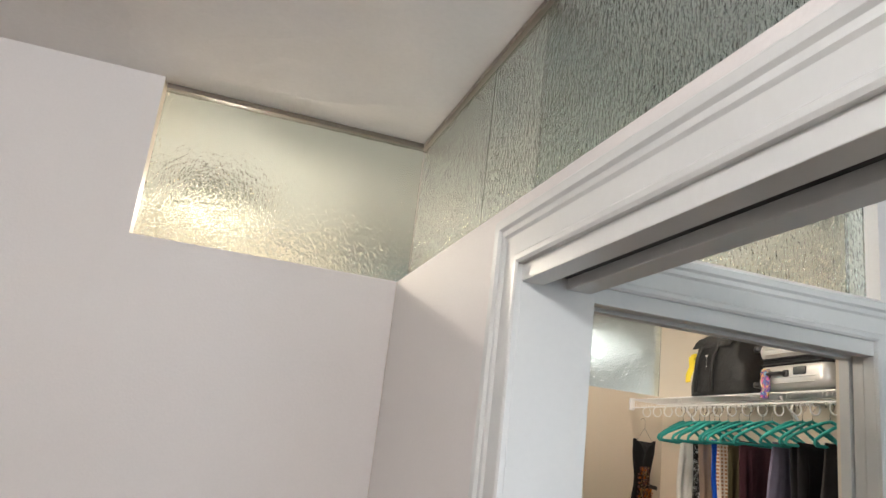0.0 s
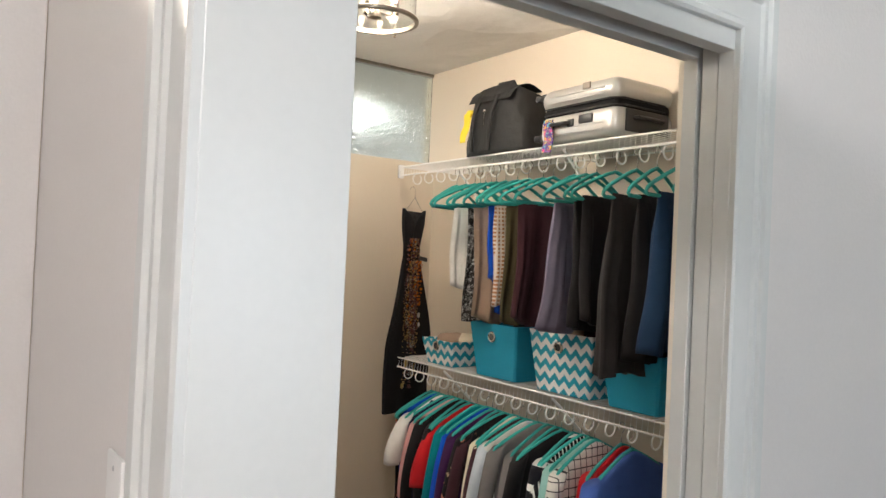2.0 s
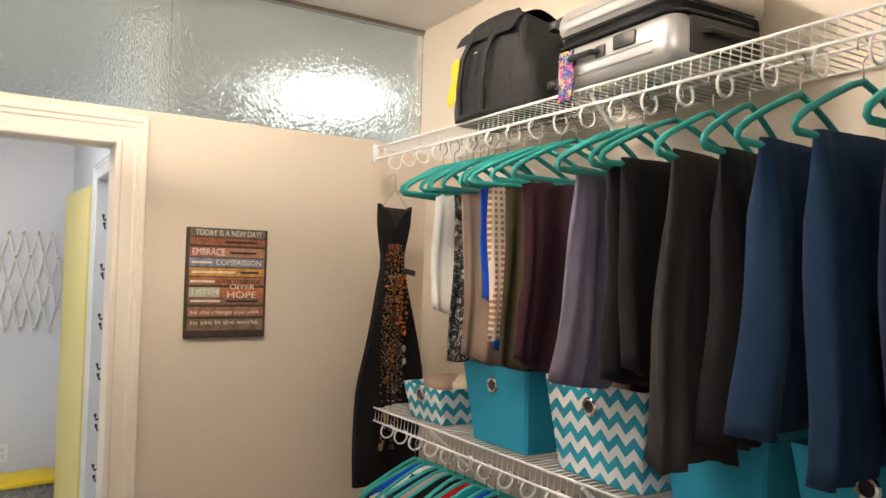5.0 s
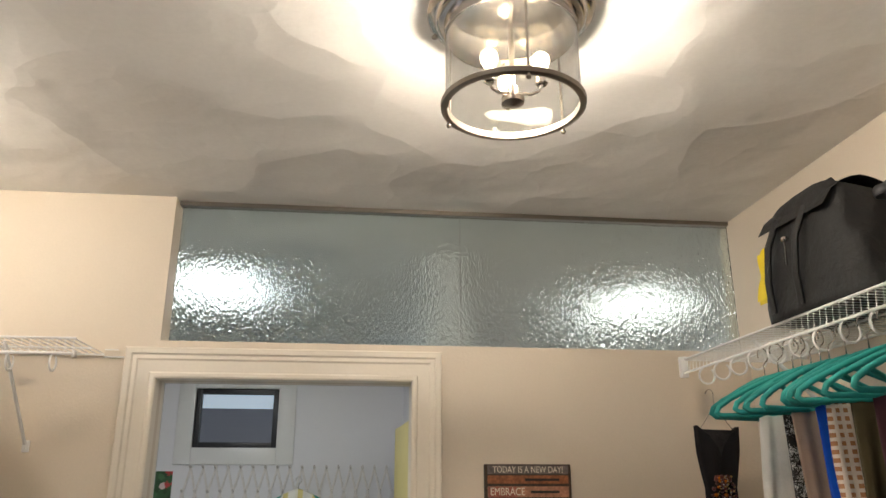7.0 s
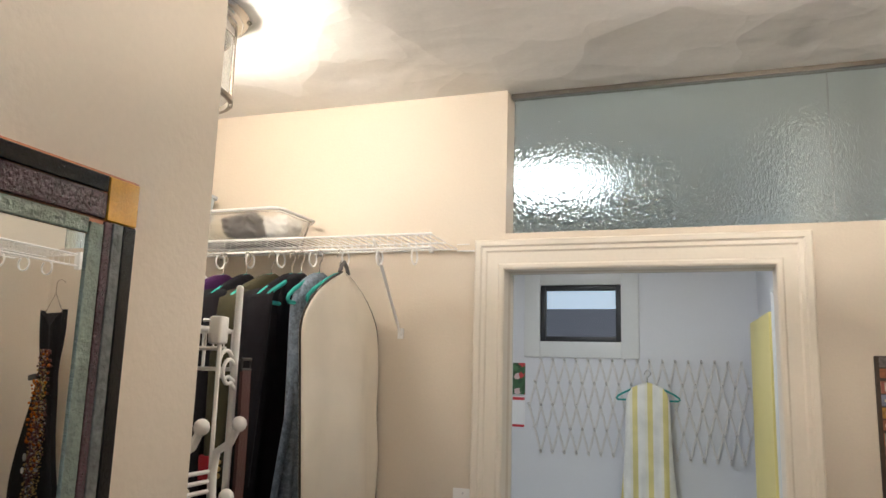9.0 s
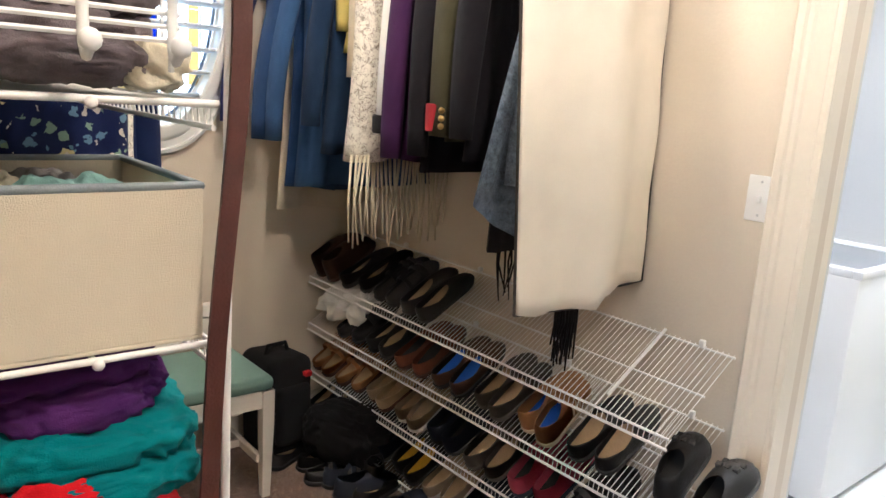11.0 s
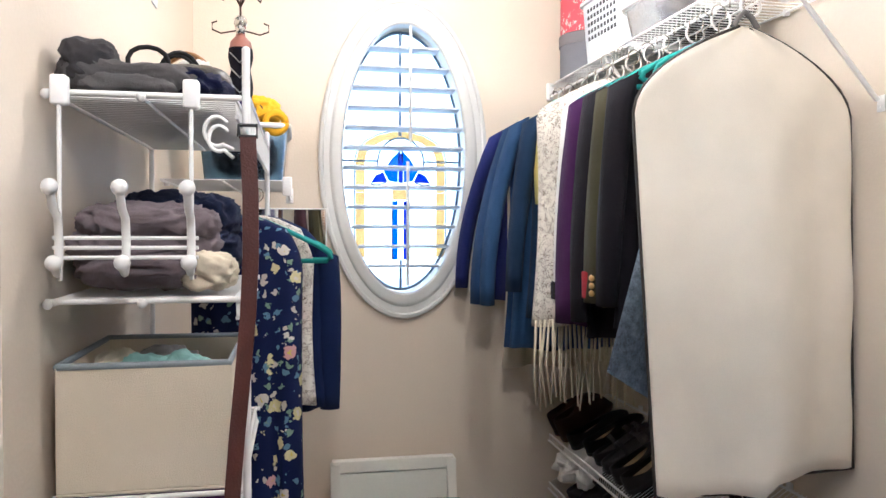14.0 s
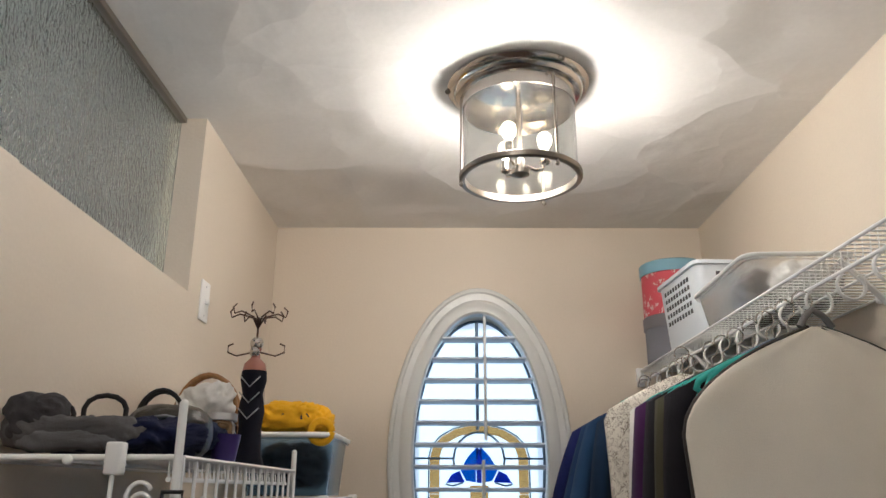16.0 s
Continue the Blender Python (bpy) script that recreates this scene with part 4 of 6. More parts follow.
made("dress_panel", dress_shape, cloth("black_satin", (.012, .011, .012)), holder, 50)
made("hanger_wire", lambda bm: (tube(bm, [(-.08, 0, .0), (0, .0, .085), (.08, 0, .0)], .0016, 6), tube(bm, [(0, 0, .085), (0, 0, .12), *arc((0, .018, .125), .018, 180, 20, 8, "yz")], .0018, 6)), CHROME, holder)
made("strap_end", lambda bm: box(bm, (.06, -.01, -.245), (.135, .0, -.222), .004), BLACK, holder).matrix_local = pose(.01, -.01, .0, 0, 8, 0)
AMBER = mat("amber_beads", (.55, .16, .02), .25, vary=.2)
GOLD = mat("gold_chain", (.55, .38, .14), .3, .9, vary=.1)
SILVER = mat("silver_chain", (.50, .49, .47), .3, .9, vary=.1)
DARKB = mat("dark_red_beads", (.09, .02, .015), .3, vary=.3)
beads = random.Random(11)
for k in range(26):
    x0, z0 = beads.uniform(-.055, .055), beads.choice((-.14, -.26, -.34, -.42, -.52))
    ln, wd = beads.uniform(.16, .46), beads.uniform(.012, .030)
    ln = min(ln, 1.0 + z0)
    m, r, n = beads.choice(((AMBER, .0055, 34), (GOLD, .0026, 60), (SILVER, .0028, 60), (DARKB, .006, 34), (DARKB, .004, 44), (SILVER, .0035, 50), (GOLD, .0035, 40)))

    def strand(bm):
        for j in range(n):
            a = 2 * math.pi * j / n
            x = x0 + wd * math.sin(a) * (1 + .25 * math.cos(a)) + .003 * math.sin(9 * a + k)
            z = z0 - ln * (.5 - .5 * math.cos(a))
            rr = r * (1 + .35 * math.sin(j * 2.4 + k))
            v = bmesh.ops.create_icosphere(bm, subdivisions=1 if r > .004 else 0 or 1, radius=rr)["verts"]
            bmesh.ops.translate(bm, verts=v, vec=(x, -.020 - .004 * math.sin(j * 1.7 + k), z))
    made("necklace", strand, m, holder, "all", kind="stuff")
for x, z, m, r in ((-.045, -.80, GOLD, .022), (.045, -.55, SILVER, .014), (.05, -.60, WHITE, .012), (-.07, -.92, GOLD, .015)):
    made("pendant", lambda bm: ball(bm, (x, -.026, z), r, 10, (.8, .35, 1.1)), m, holder, 60)

# ---- sign ----
sign = thing("wall_sign", pose(1.687, YE - .022, 1.348), "weathered wooden sign printed with coloured bands of words", "sign")
WOODD = mat("dark_stained_board", (.045, .028, .018), .6, vary=.25, scale=20, bump=.4, bscale=160)
made("board", blocks(((0, 0, 0), (.303, .020, .408)), bevel=.003), WOODD, sign)
BANDS = [(.372, .030, (.13, .11, .10)), (.340, .028, (.26, .09, .035)), (.300, .036, (.36, .17, .10)), (.262, .034, (.16, .18, .25)), (.226, .032, (.50, .26, .05)), (.192, .030, (.34, .12, .06)), (.150, .038, (.36, .11, .04)), (.118, .028, (.20, .10, .07)), (.078, .036, (.27, .12, .07)), (.030, .044, (.17, .11, .07))]
for k, (z, h, c) in enumerate(BANDS):
    made("painted_band", blocks(((.010, -.0015, z - h / 2 + .018), (.293, .004, z + h / 2 + .017)), bevel=.0006), mat("sign_paint", c, .65, vary=.35, scale=30, bump=.3, bscale=120), sign)
made("painted_patch", blocks(((.012, -.0025, .150), (.125, .002, .186)), bevel=.0006), mat("pale_green_paint", (.36, .42, .33), .7, vary=.2, scale=40), sign)
made("painted_patch", blocks(((.012, -.0025, .299), (.110, .002, .334)), bevel=.0006), mat("brick_paint", (.30, .10, .07), .7, vary=.2, scale=40), sign)
PRINT = mat("worn_cream_print", (.66, .58, .46), .7, vary=.2, scale=60)
PRINTD = mat("worn_black_print", (.02, .018, .016), .7, vary=.2, scale=60)
UP = Matrix.Rotation(radians(90), 4, "X")
for words, x, z, size, width, m in (("TODAY IS A NEW DAY!", .028, .389, .030, .245, PRINT), ("EMBRACE", .018, .317, .036, .118, PRINT), ("COMPASSION", .105, .279, .028, .172, PRINT), ("LISTEN", .020, .168, .030, .095, PRINT), ("OFFER", .160, .188, .024, .095, PRINT), ("HOPE", .150, .158, .036, .110, PRINT), ("be the change you wish", .018, .094, .020, .258, PRINT), ("to see in the world.", .018, .056, .024, .258, PRINT), ("ASK YOURSELF", .130, .208, .022, .145, PRINTD)):
    lettering("lettering", words, size, Matrix.Translation((x, -.0035, z)) @ UP, m, sign, width)
for x, z, w in ((.14, .357, .12), (.018, .279, .075), (.018, .243, .16), (.20, .243, .07), (.16, .317, .10), (.015, .208, .09), (.018, .135, .11), (.15, .135, .12)):
    made("worn_lettering", blocks(((x, -.0032, z - .004), (x + w, .001, z + .004)), bevel=.0004), PRINTD if x > .1 else PRINT, sign)

# ---- switches ----


def switch_plate(m, words):
    top = thing("light_switch", m, words, "light switch")
    made("plate", blocks(((-.036, 0, -.058), (.036, .006, .058)), bevel=.003), PLASTIC, top, 40)
    made("toggle", blocks(((-.005, .004, -.010), (.005, .018, .006)), bevel=.002), PLASTIC, top, 40)
    made("screw", lambda bm: [ball(bm, (0, .006, z), .0035, 8, (1, .4, 1)) for z in (-.042, .042)], STEEL, top)


switch_plate(pose(.425, YE, 1.228, 0, 0, 180), "white toggle light switch on the beige wall")
switch_plate(pose(-.52, YA, 2.19, 0, 0, 0), "white wall plate high on the beige wall")
switch_plate(pose(XH, 2.30, 1.31, 0, 0, 90), "white toggle light switch on the pale wall")

# ---- coats on the north rail ----
NZ, NY = 2.066, 4.632


def coat(x, material, words, w=.21, drop=.8, arm=.56, thick=.035, turn=90, kind="coat", category="coat", pleat=.85, neck=.06, lean=.12, south=0.0):
    hanger(x, NY - south, NZ, turn, "hangers on the north rail")
    return garment(kind, pose(x, NY - south, NZ, 0, 0, turn), material, words, category, "coats on the north rail", w * 1.10, drop * 1.06, thick, arm, 1.05, lean, .86, pleat, neck)


SOOT, MOSS = cloth("soot_black_wool", (.011, .010, .013), sheen=.02), cloth("moss_wool", (.050, .046, .026), sheen=.03)
INDIGO = cloth("indigo_wool", (.016, .022, .115), sheen=.03)
coat(-1.19, INDIGO, "dark indigo wool jacket on a hanger", .22, .78, .62, .055, 80, lean=.26)
coat(-1.10, IVORY, "long pale oatmeal cardigan on a hanger", .19, 1.02, 0, .022, 92, south=.02)
coat(-1.03, cloth("deep_blue_knit", (.020, .048, .125), sheen=.03), "deep blue cardigan on a hanger", .225, .94, .66, .045, 97, lean=.24)
coat(-.90, cloth("denim_blue_wool", (.030, .070, .160), sheen=.03), "denim blue jacket on a hanger", .225, .92, .66, .050, 83, lean=.20)
coat(-.80, TEALD, "dark slate blue cardigan on a hanger", .21, .80, .60, .035, 94, lean=.12)
coat(-.73, cloth("lemon_cotton", (.62, .52, .16)), "lemon yellow cardigan on a hanger", .175, .50, .30, .026, 84, lean=.02)
coat(-.67, IVORY, "cream blouse on a hanger", .185, .62, .44, .024, 95, lean=.02)
shawl = coat(-.55, LACE, "ivory crochet shawl with a long fringe", .205, .80, 0, .036, 84, "fringed_shawl", "shawl", south=.055)
fr = random.Random(3)
made("fringe", lambda bm: [tube(bm, [(x, -.030 + .02 * math.sin(x * 40), -.83 + .05 * (x + .2)), (x + fr.uniform(-.008, .008), -.034, -.97), (x + fr.uniform(-.012, .012), -.036, -1.10 + .10 * abs(x + .12) + fr.uniform(-.03, .03))], .0046, 5, .003) for x in [-.23 + .0125 * k for k in range(28)]], IVORY, shawl, "all", kind="stuff")
cuffed = coat(-.475, WHITE, "white blouse with dark cuffs on a hanger", .185, .60, .56, .024, 96, lean=.08)
for side in (-1, 1):
    made("cuff", lambda bm: rings(bm, [[(side * .239 + r * .66 * math.cos(a), r * .95 * math.sin(a), -.76 + z) for a in [2 * math.pi * j / 18 for j in range(18)]] for r, z in ((.040, .0), (.044, .002), (.046, .050), (.040, .053))]), INK, cuffed, 50, "dark cuff")
coat(-.385, PURPLE, "deep purple jacket on a hanger", .190, .78, .66, .042, 84, lean=.08)
coat(-.29, SOOT, "black jacket on a hanger", .19, .80, .64, .034, 92, lean=.08)
army = coat(-.19, MOSS, "olive military jacket with red cuffs and gold buttons", .185, .72, .58, .044, 86, lean=.08)
for side in (-1, 1):
    made("cuff", lambda bm: rings(bm, [[(side * (.239 + .001 * z) + r * .70 * math.cos(a), r * .95 * math.sin(a), -.735 + z) for a in [2 * math.pi * j / 18 for j in range(18)]] for r, z in ((.034, .0), (.040, .002), (.042, .070), (.038, .073))]), cloth("wine_red_braid", (.22, .014, .02)), army, 50, "red cuff")
    for k in range(3):
        made("button", lambda bm: ball(bm, (side * .254, -.040, -.678 - .020 * k), .0095, 10), GOLD, army, 60, "gold button")
coat(-.11, SOOT, "charcoal wool jacket on a hanger", .19, .76, .58, .036, 91, lean=.08)
scarf = coat(-.075, SOOT, "long black scarf with a knotted fringe", .12, .98, 0, .03, 91, "scarf", "scarf")
made("fringe", lambda bm: [tube(bm, [(x, .01 * math.sin(x * 60), -.97), (x + fr.uniform(-.012, .012), fr.uniform(-.012, .012), -1.08), (x + fr.uniform(-.02, .02), fr.uniform(-.02, .02), -1.16 + fr.uniform(-.03, .03))], .004, 5, .002) for x in [-.11 + .013 * k for k in range(18)]], INK, scarf, "all", kind="stuff")
coat(-.005, BOUCLE, "blue-grey boucle wrap on a hanger", .150, .80, 0, .040, 92, "boucle_wrap", "wrap", .7)
wrap_tail = thing("wrap_corner", pose(.005, 4.40, 1.30), "drooping corner of the blue-grey wrap", "wrap")


def drape(bm):
    """A wrap hanging from its shoulder to one low point."""
    rows = []
    for k in range(17):
        f = k / 16
        row = []
        for j in range(15):
            v = j / 14
            y = .10 - .165 * f + (.22 + .10 * f) * v
            z = .45 - (.57 + .20 * v) * f
            row.append((.020 * math.sin(v * 10 + 2.2 * f) * (.3 + f) + .012 * math.sin(v * 21 - f * 3) * f, y, z))
        rows.append(row)
    rings(bm, rows, close=False)
    bmesh.ops.solidify(bm, geom=bm.faces[:], thickness=.006)


made("cloth", drape, BOUCLE, wrap_tail, "all")

hanger(.068, NY + .003, NZ, 90, "hangers on the north rail")
bag = thing("garment_bag", pose(.078, 4.648, 1.992, -2.0, 0, 90), "cream canvas garment bag with dark piping", "garment bag")


def bag_half(f, side=1):
    """Half width down the bag: domed shoulders, then straight; the front edge draws in below."""
    w = .280 * (math.sin(min(1, f / .20) * math.pi / 2)) ** .75 if f < .2 else .280
    return w if side > 0 else w * (1 - .22 * max(0, f - .2))


def bag_skin(bm):
    loops = []
    for k in range(34):
        f = (k / 33) ** 1.25
        loop = []
        for j in range(64):
            a = 2 * math.pi * j / 64
            c, s = math.cos(a), math.sin(a)
            u = math.copysign(abs(c) ** .8, c)
            w = max(.012, bag_half(f, u))
            ridge = .048 * max(0, 1 - abs(u - .08) / .55) * min(1, f * 2.5) - .016 * math.exp(-((u - .10) / .05) ** 2) * min(1, f * 2)
            wave = .006 * math.sin(u * 5 + 1) * f + .004 * math.sin(f * 9 + u * 3) * f + .003 * math.sin(f * 21 + u * 8)
            th = .017 * min(1, f * 5 + .2)
            low = -.035 * f * (.5 - .5 * math.tanh((u - .10) * 30))
            loop.append((w * u, th * math.copysign(abs(s) ** .5, s) - (ridge + wave if s < 0 else 0), -1.05 * f + low - .006 * f * math.sin(u * 7)))
        loops.append(loop)
    rings(bm, loops)


made("canvas", bag_skin, CANVAS, bag, "all")
PIPE = mat("dark_brown_piping", (.035, .028, .022), .7)
made("piping", lambda bm: [tube(bm, [(s * (max(.012, bag_half((k / 30) ** 1.25, s)) + .001), 0, (-1.05 - (.035 if s < 0 else 0)) * (k / 30) ** 1.25) for k in range(31)], .0042, 6) for s in (-1, 1)] + [tube(bm, [(-.231, .0, -1.085), (.02, -.02, -1.088), (.032, -.02, -1.052), (.280, 0, -1.050)], .0032, 6)], PIPE, bag, 60)
made("collar", lambda bm: tube(bm, [(-.03, 0, .0), (-.015, .0, .022), (0, 0, .036), (.02, 0, .022), (.035, 0, -.002)], .007, 8), GREYC, bag, 60, "grey fabric round the hanger hook")
tassel = thing("black_fringe", pose(.055, 4.68, .90), "black knotted fringe hanging below the garment bag", "fringe")
made("strands", lambda bm: [tube(bm, [(fr.uniform(-.012, .012), -.03 + .0032 * k, .10), (fr.uniform(-.016, .016), -.032 + .0034 * k, -.06), (.01 + fr.uniform(-.016, .016), -.05 + .0034 * k, -.15 + fr.uniform(-.05, .03))], .006, 5, .0025) for k in range(24)], INK, tassel, "all", kind="stuff")


def crumple(w, d, h, seed, rough=.35, f0=13.0, fold=.009):
    def build(bm):
        bmesh.ops.create_icosphere(bm, subdivisions=5, radius=1)
        for v in bm.verts:
            p = v.co.copy()
            q = Vector((math.copysign(abs(p.x) ** .6, p.x) * w, math.copysign(abs(p.y) ** .6, p.y) * d, max(-.9, math.copysign(abs(p.z) ** .7, p.z)) * h))
            o = Vector((seed * 3.1, seed * 1.7, seed))
            n1 = noise.noise(q * f0 + o) + .5 * noise.noise(q * f0 * 2.2 + o)
            ridge = 1 - abs(noise.noise(q * f0 * .8 + o * 2)) * 2
            warp = q * 36 + o + Vector((noise.noise(q * 7 + o), noise.noise(q * 7 - o), noise.noise(q * 6))) * 1.6
            crease = 1 - abs(noise.noise(Vector((warp.x * .6, warp.y * 1.2, warp.z * 1.7)))) * 2.6
            fine = 1 - abs(noise.noise(warp * 2.3)) * 2.6
            v.co = q * (1 + rough * .42 * n1) + p * (rough * .03 * ridge + fold * crease + fold * .4 * fine)
        lo = min(v.co.z for v in bm.verts)
        for v in bm.verts:
            v.co.z -= lo
    return build

# ---- boxes on the coat shelf ----
SHELFTOP = 2.122
HATPRINT = mat("red_floral_paper", (.5, .1, .1), .7, pattern=flowers(38, .34, (.52, .07, .09), ((.66, .56, .52), (.62, .50, .45), (.52, .07, .09))))
for z, h, r, m, lid, words in ((0, .165, .112, cloth("grey_felt_board", (.18, .18, .20)), (.16, .15, .16), "round grey hat box on the wire shelf"), (.166, .20, .112, HATPRINT, (.20, .37, .46), "round red floral hat box with a blue lid")):
    hb = thing("hat_box", pose(-1.16, 4.76, SHELFTOP + z), words, "hat box")
    made("drum", lambda bm: lathe(bm, [(.0, 0), (r, 0), (r, h - .03), (.0, h - .03)], seg=40), m, hb, 40)
    made("lid", lambda bm: lathe(bm, [(r, h - .045), (r + .005, h - .045), (r + .005, h - .004), (r, h), (.0, h)], seg=40), mat("lid_card", lid, .6, vary=.06), hb, 40)

DARKHOLE = mat("shadowed_opening", (.05, .05, .055), .8)
BASKETM = mat("pale_grey_plastic", (.62, .66, .70), .4, vary=.02)
wb = thing("plastic_basket", pose(-.80, 4.775, SHELFTOP, 0, 0, 3), "white plastic basket with square holes", "basket")


def rounded(dx, dy, z, r=.035):
    out = []
    for sx, sy, a0 in ((1, 1, 0), (-1, 1, 90), (-1, -1, 180), (1, -1, 270)):
        for k in range(5):
            an = radians(a0 + 22.5 * k)
            out.append((sx * (dx - r) + r * math.cos(an), sy * (dy - r) + r * math.sin(an), z))
    return out + out[:1]


def open_tub(bm, dx, dy, h, flare=1.12, t=.003, lip=.012):
    def ring(a, b, z, r=.03):
        out = []
        for sx, sy, a0 in ((1, 1, 0), (-1, 1, 90), (-1, -1, 180), (1, -1, 270)):
            for k in range(4):
                an = radians(a0 + 30 * k)
                out.append((sx * (a - r) + r * math.cos(an), sy * (b - r) + r * math.sin(an), z))
        return out
    rings(bm, [ring(dx, dy, t), ring(dx, dy, 0), ring(dx * flare, dy * flare, h - lip), ring(dx * flare + lip * .7, dy * flare + lip * .7, h - lip), ring(dx * flare + lip * .7, dy * flare + lip * .7, h), ring(dx * flare - t, dy * flare - t, h), ring(dx - t, dy - t, t)])


made("tub", lambda bm: open_tub(bm, .155, .105, .225), BASKETM, wb, 35)
made("holes", lambda bm: [box(bm, (.152 + .0873 * z, y - .0065, z - .0065), (.1566 + .0873 * z, y + .0065, z + .0065)) for y in [-.050 + .025 * i for i in range(5)] for z in [.085 + .025 * j for j in range(5)]], DARKHOLE, wb, kind="stuff")
made("holes", lambda bm: [box(bm, (-.113 + .025 * i, -.1068 - .0591 * z, z - .0065), (-.100 + .025 * i, -.1025 - .0591 * z, z + .0065)) for i in range(9) for z in [.085 + .025 * j for j in range(5)]], DARKHOLE, wb, kind="stuff")
made("folded_cloth", lambda bm: ball(bm, (.02, .0, .18), .09, 14, (1.2, .9, .55)), IVORY, wb, "all")
FROST = glass("frosted_clear_plastic", (.93, .93, .92), .25)
ct = thing("clear_container", pose(-.40, 4.775, SHELFTOP, 0, 0, -2), "clear plastic tub with a white rim, full of fabric", "container")
made("tub", lambda bm: open_tub(bm, .19, .11, .105), FROST, ct, 35).visible_shadow = False
made("rim", lambda bm: tube(bm, rounded(.222, .132, .104), .006, 8), PLASTIC, ct, 40)
for k, (c, x, y) in enumerate(((IVORY, -.10, .02), (GREYC, .02, -.03), (WHITE, .11, .03), (TAN, .0, .05))):
    made("fabric", crumple(.075, .045, .038, k + 50, .4, 14), c, ct, "all").location = (x, y, .004)

# ---- shoes ----


FORMS = {  # opening's back and front (of the length), heel, side and vamp height, half width of the opening
    "flat": (.03, .60, .046, .028, .030, .90), "sneaker": (.04, .47, .064, .048, .062, .78), "boot": (.05, .44, .085, .075, .078, .76),
    "clog": (.10, .46, .050, .052, .066, .80), "sandal": (.02, .78, .030, .014, .018, .92)}


def shoe_meshes(kind, upper, insole, sole):
    """Local y runs from heel to toe."""
    L, N = .255, 26
    o0, o1, zh, zs, zv, ow = FORMS[kind]

    def half(f):
        if f < .5:
            return .034 * math.sqrt(max(0, 1 - ((f - .14) / .14) ** 2)) if f < .14 else .034 + .006 * (f - .14) / .36
        return .040 + .005 * math.sin((f - .5) / .25 * math.pi / 2) if f < .75 else .045 * math.sqrt(max(0, 1 - ((f - .75) / .25) ** 2))

    def around(k):
        a = 2 * math.pi * k / N
        return .5 - .5 * math.cos(a), 1 if a <= math.pi else -1

    def outline(grow, z):
        out = []
        for k in range(N):
            f, s = around(k)
            w = max(half(f), .004)
            out.append((s * (w + grow) if 0 < f < 1 else 0, L * f + (grow if f > .98 else -grow if f < .02 else 0), z))
        return out

    def sole_b(bm):
        rings(bm, [outline(.001, 0), outline(.004, .006), outline(.004, .016), outline(-.001, .020)])

    def upper_b(bm):
        base, loops = outline(.001, .017), []
        for r in range(7):
            s = r / 6
            loop = []
            for k in range(N):
                f, side = around(k)
                g = o0 + (o1 - o0) * f
                tx = side * half(min(.9, max(.1, g))) * ow * math.sin(math.pi * min(1, max(0, f))) ** .55 if 0 < f < 1 else 0
                tz = .017 + (zh + (zs - zh) * min(1, f / .45) if f < .45 else zs + (zv - zs) * (f - .45) / .55)
                b = base[k]
                up = math.sin(s * math.pi / 2) ** .85
                lean = s ** 1.5
                loop.append((b[0] + (tx - b[0]) * lean * (1 if f > .5 else .8), b[1] + (L * g - b[1]) * lean, b[2] + (tz - b[2]) * up))
            loops.append(loop)
        rings(bm, loops, cap=False)
        bmesh.ops.solidify(bm, geom=bm.faces[:], thickness=.0028)
        if kind == "sandal":
            for y, h in ((.36, .050), (.62, .046), (.76, .038)):
                w = half(y)
                rings(bm, [[(x * w * 1.02, L * y + dy, .019 + h * math.sqrt(max(0, 1 - x * x)) + dz) for dy, dz in ((-.008, 0), (.008, 0), (.008, .003), (-.008, .003))] for x in (-1, -.85, -.5, 0, .5, .85, 1)])

    def inner_b(bm):
        rings(bm, [outline(-.003, .0195), outline(-.004, .024)])
    out = []
    for nm, b, m in (("sole", sole_b, sole), ("upper", upper_b, upper), ("insole", inner_b, insole)):
        bm = bmesh.new()
        b(bm)
        bmesh.ops.recalc_face_normals(bm, faces=bm.faces)
        me = bpy.data.meshes.new(nm)
        bm.to_mesh(me)
        bm.free()
        me.shade_smooth()
        me.set_sharp_from_angle(angle=radians(50))
        me.materials.append(m)
        out.append((nm, me))
    return out


def hide(name, c, rough=.5):
    return mat(name, c, rough, vary=.14, scale=14, bump=.35, bscale=260)


S_BLACK, S_BROWN, S_TAN, S_GOLD, S_GREY, S_BEIGE, S_WHITE, S_NAVY, S_RUST = hide("black_shoe_leather", (.020, .019, .019)), hide("brown_shoe_leather", (.075, .030, .015)), hide("tan_suede", (.36, .17, .07), .85), hide("gold_leather", (.52, .38, .22), .35), hide("grey_suede", (.085, .075, .065), .85), hide("beige_canvas", (.45, .35, .24), .85), hide("white_trainer_leather", (.66, .64, .61)), hide("navy_canvas", (.025, .033, .055), .8), hide("rust_suede", (.16, .05, .025), .85)
I_BLUE, I_BUFF, I_YEL, I_PINK, I_BLK = hide("bright_blue_insole", (.01, .11, .55), .7), hide("buff_insole", (.38, .26, .15), .7), hide("yellow_insole", (.60, .33, .02), .7), hide("pink_mesh", (.55, .08, .14), .7), hide("dark_insole", (.03, .028, .027), .7)
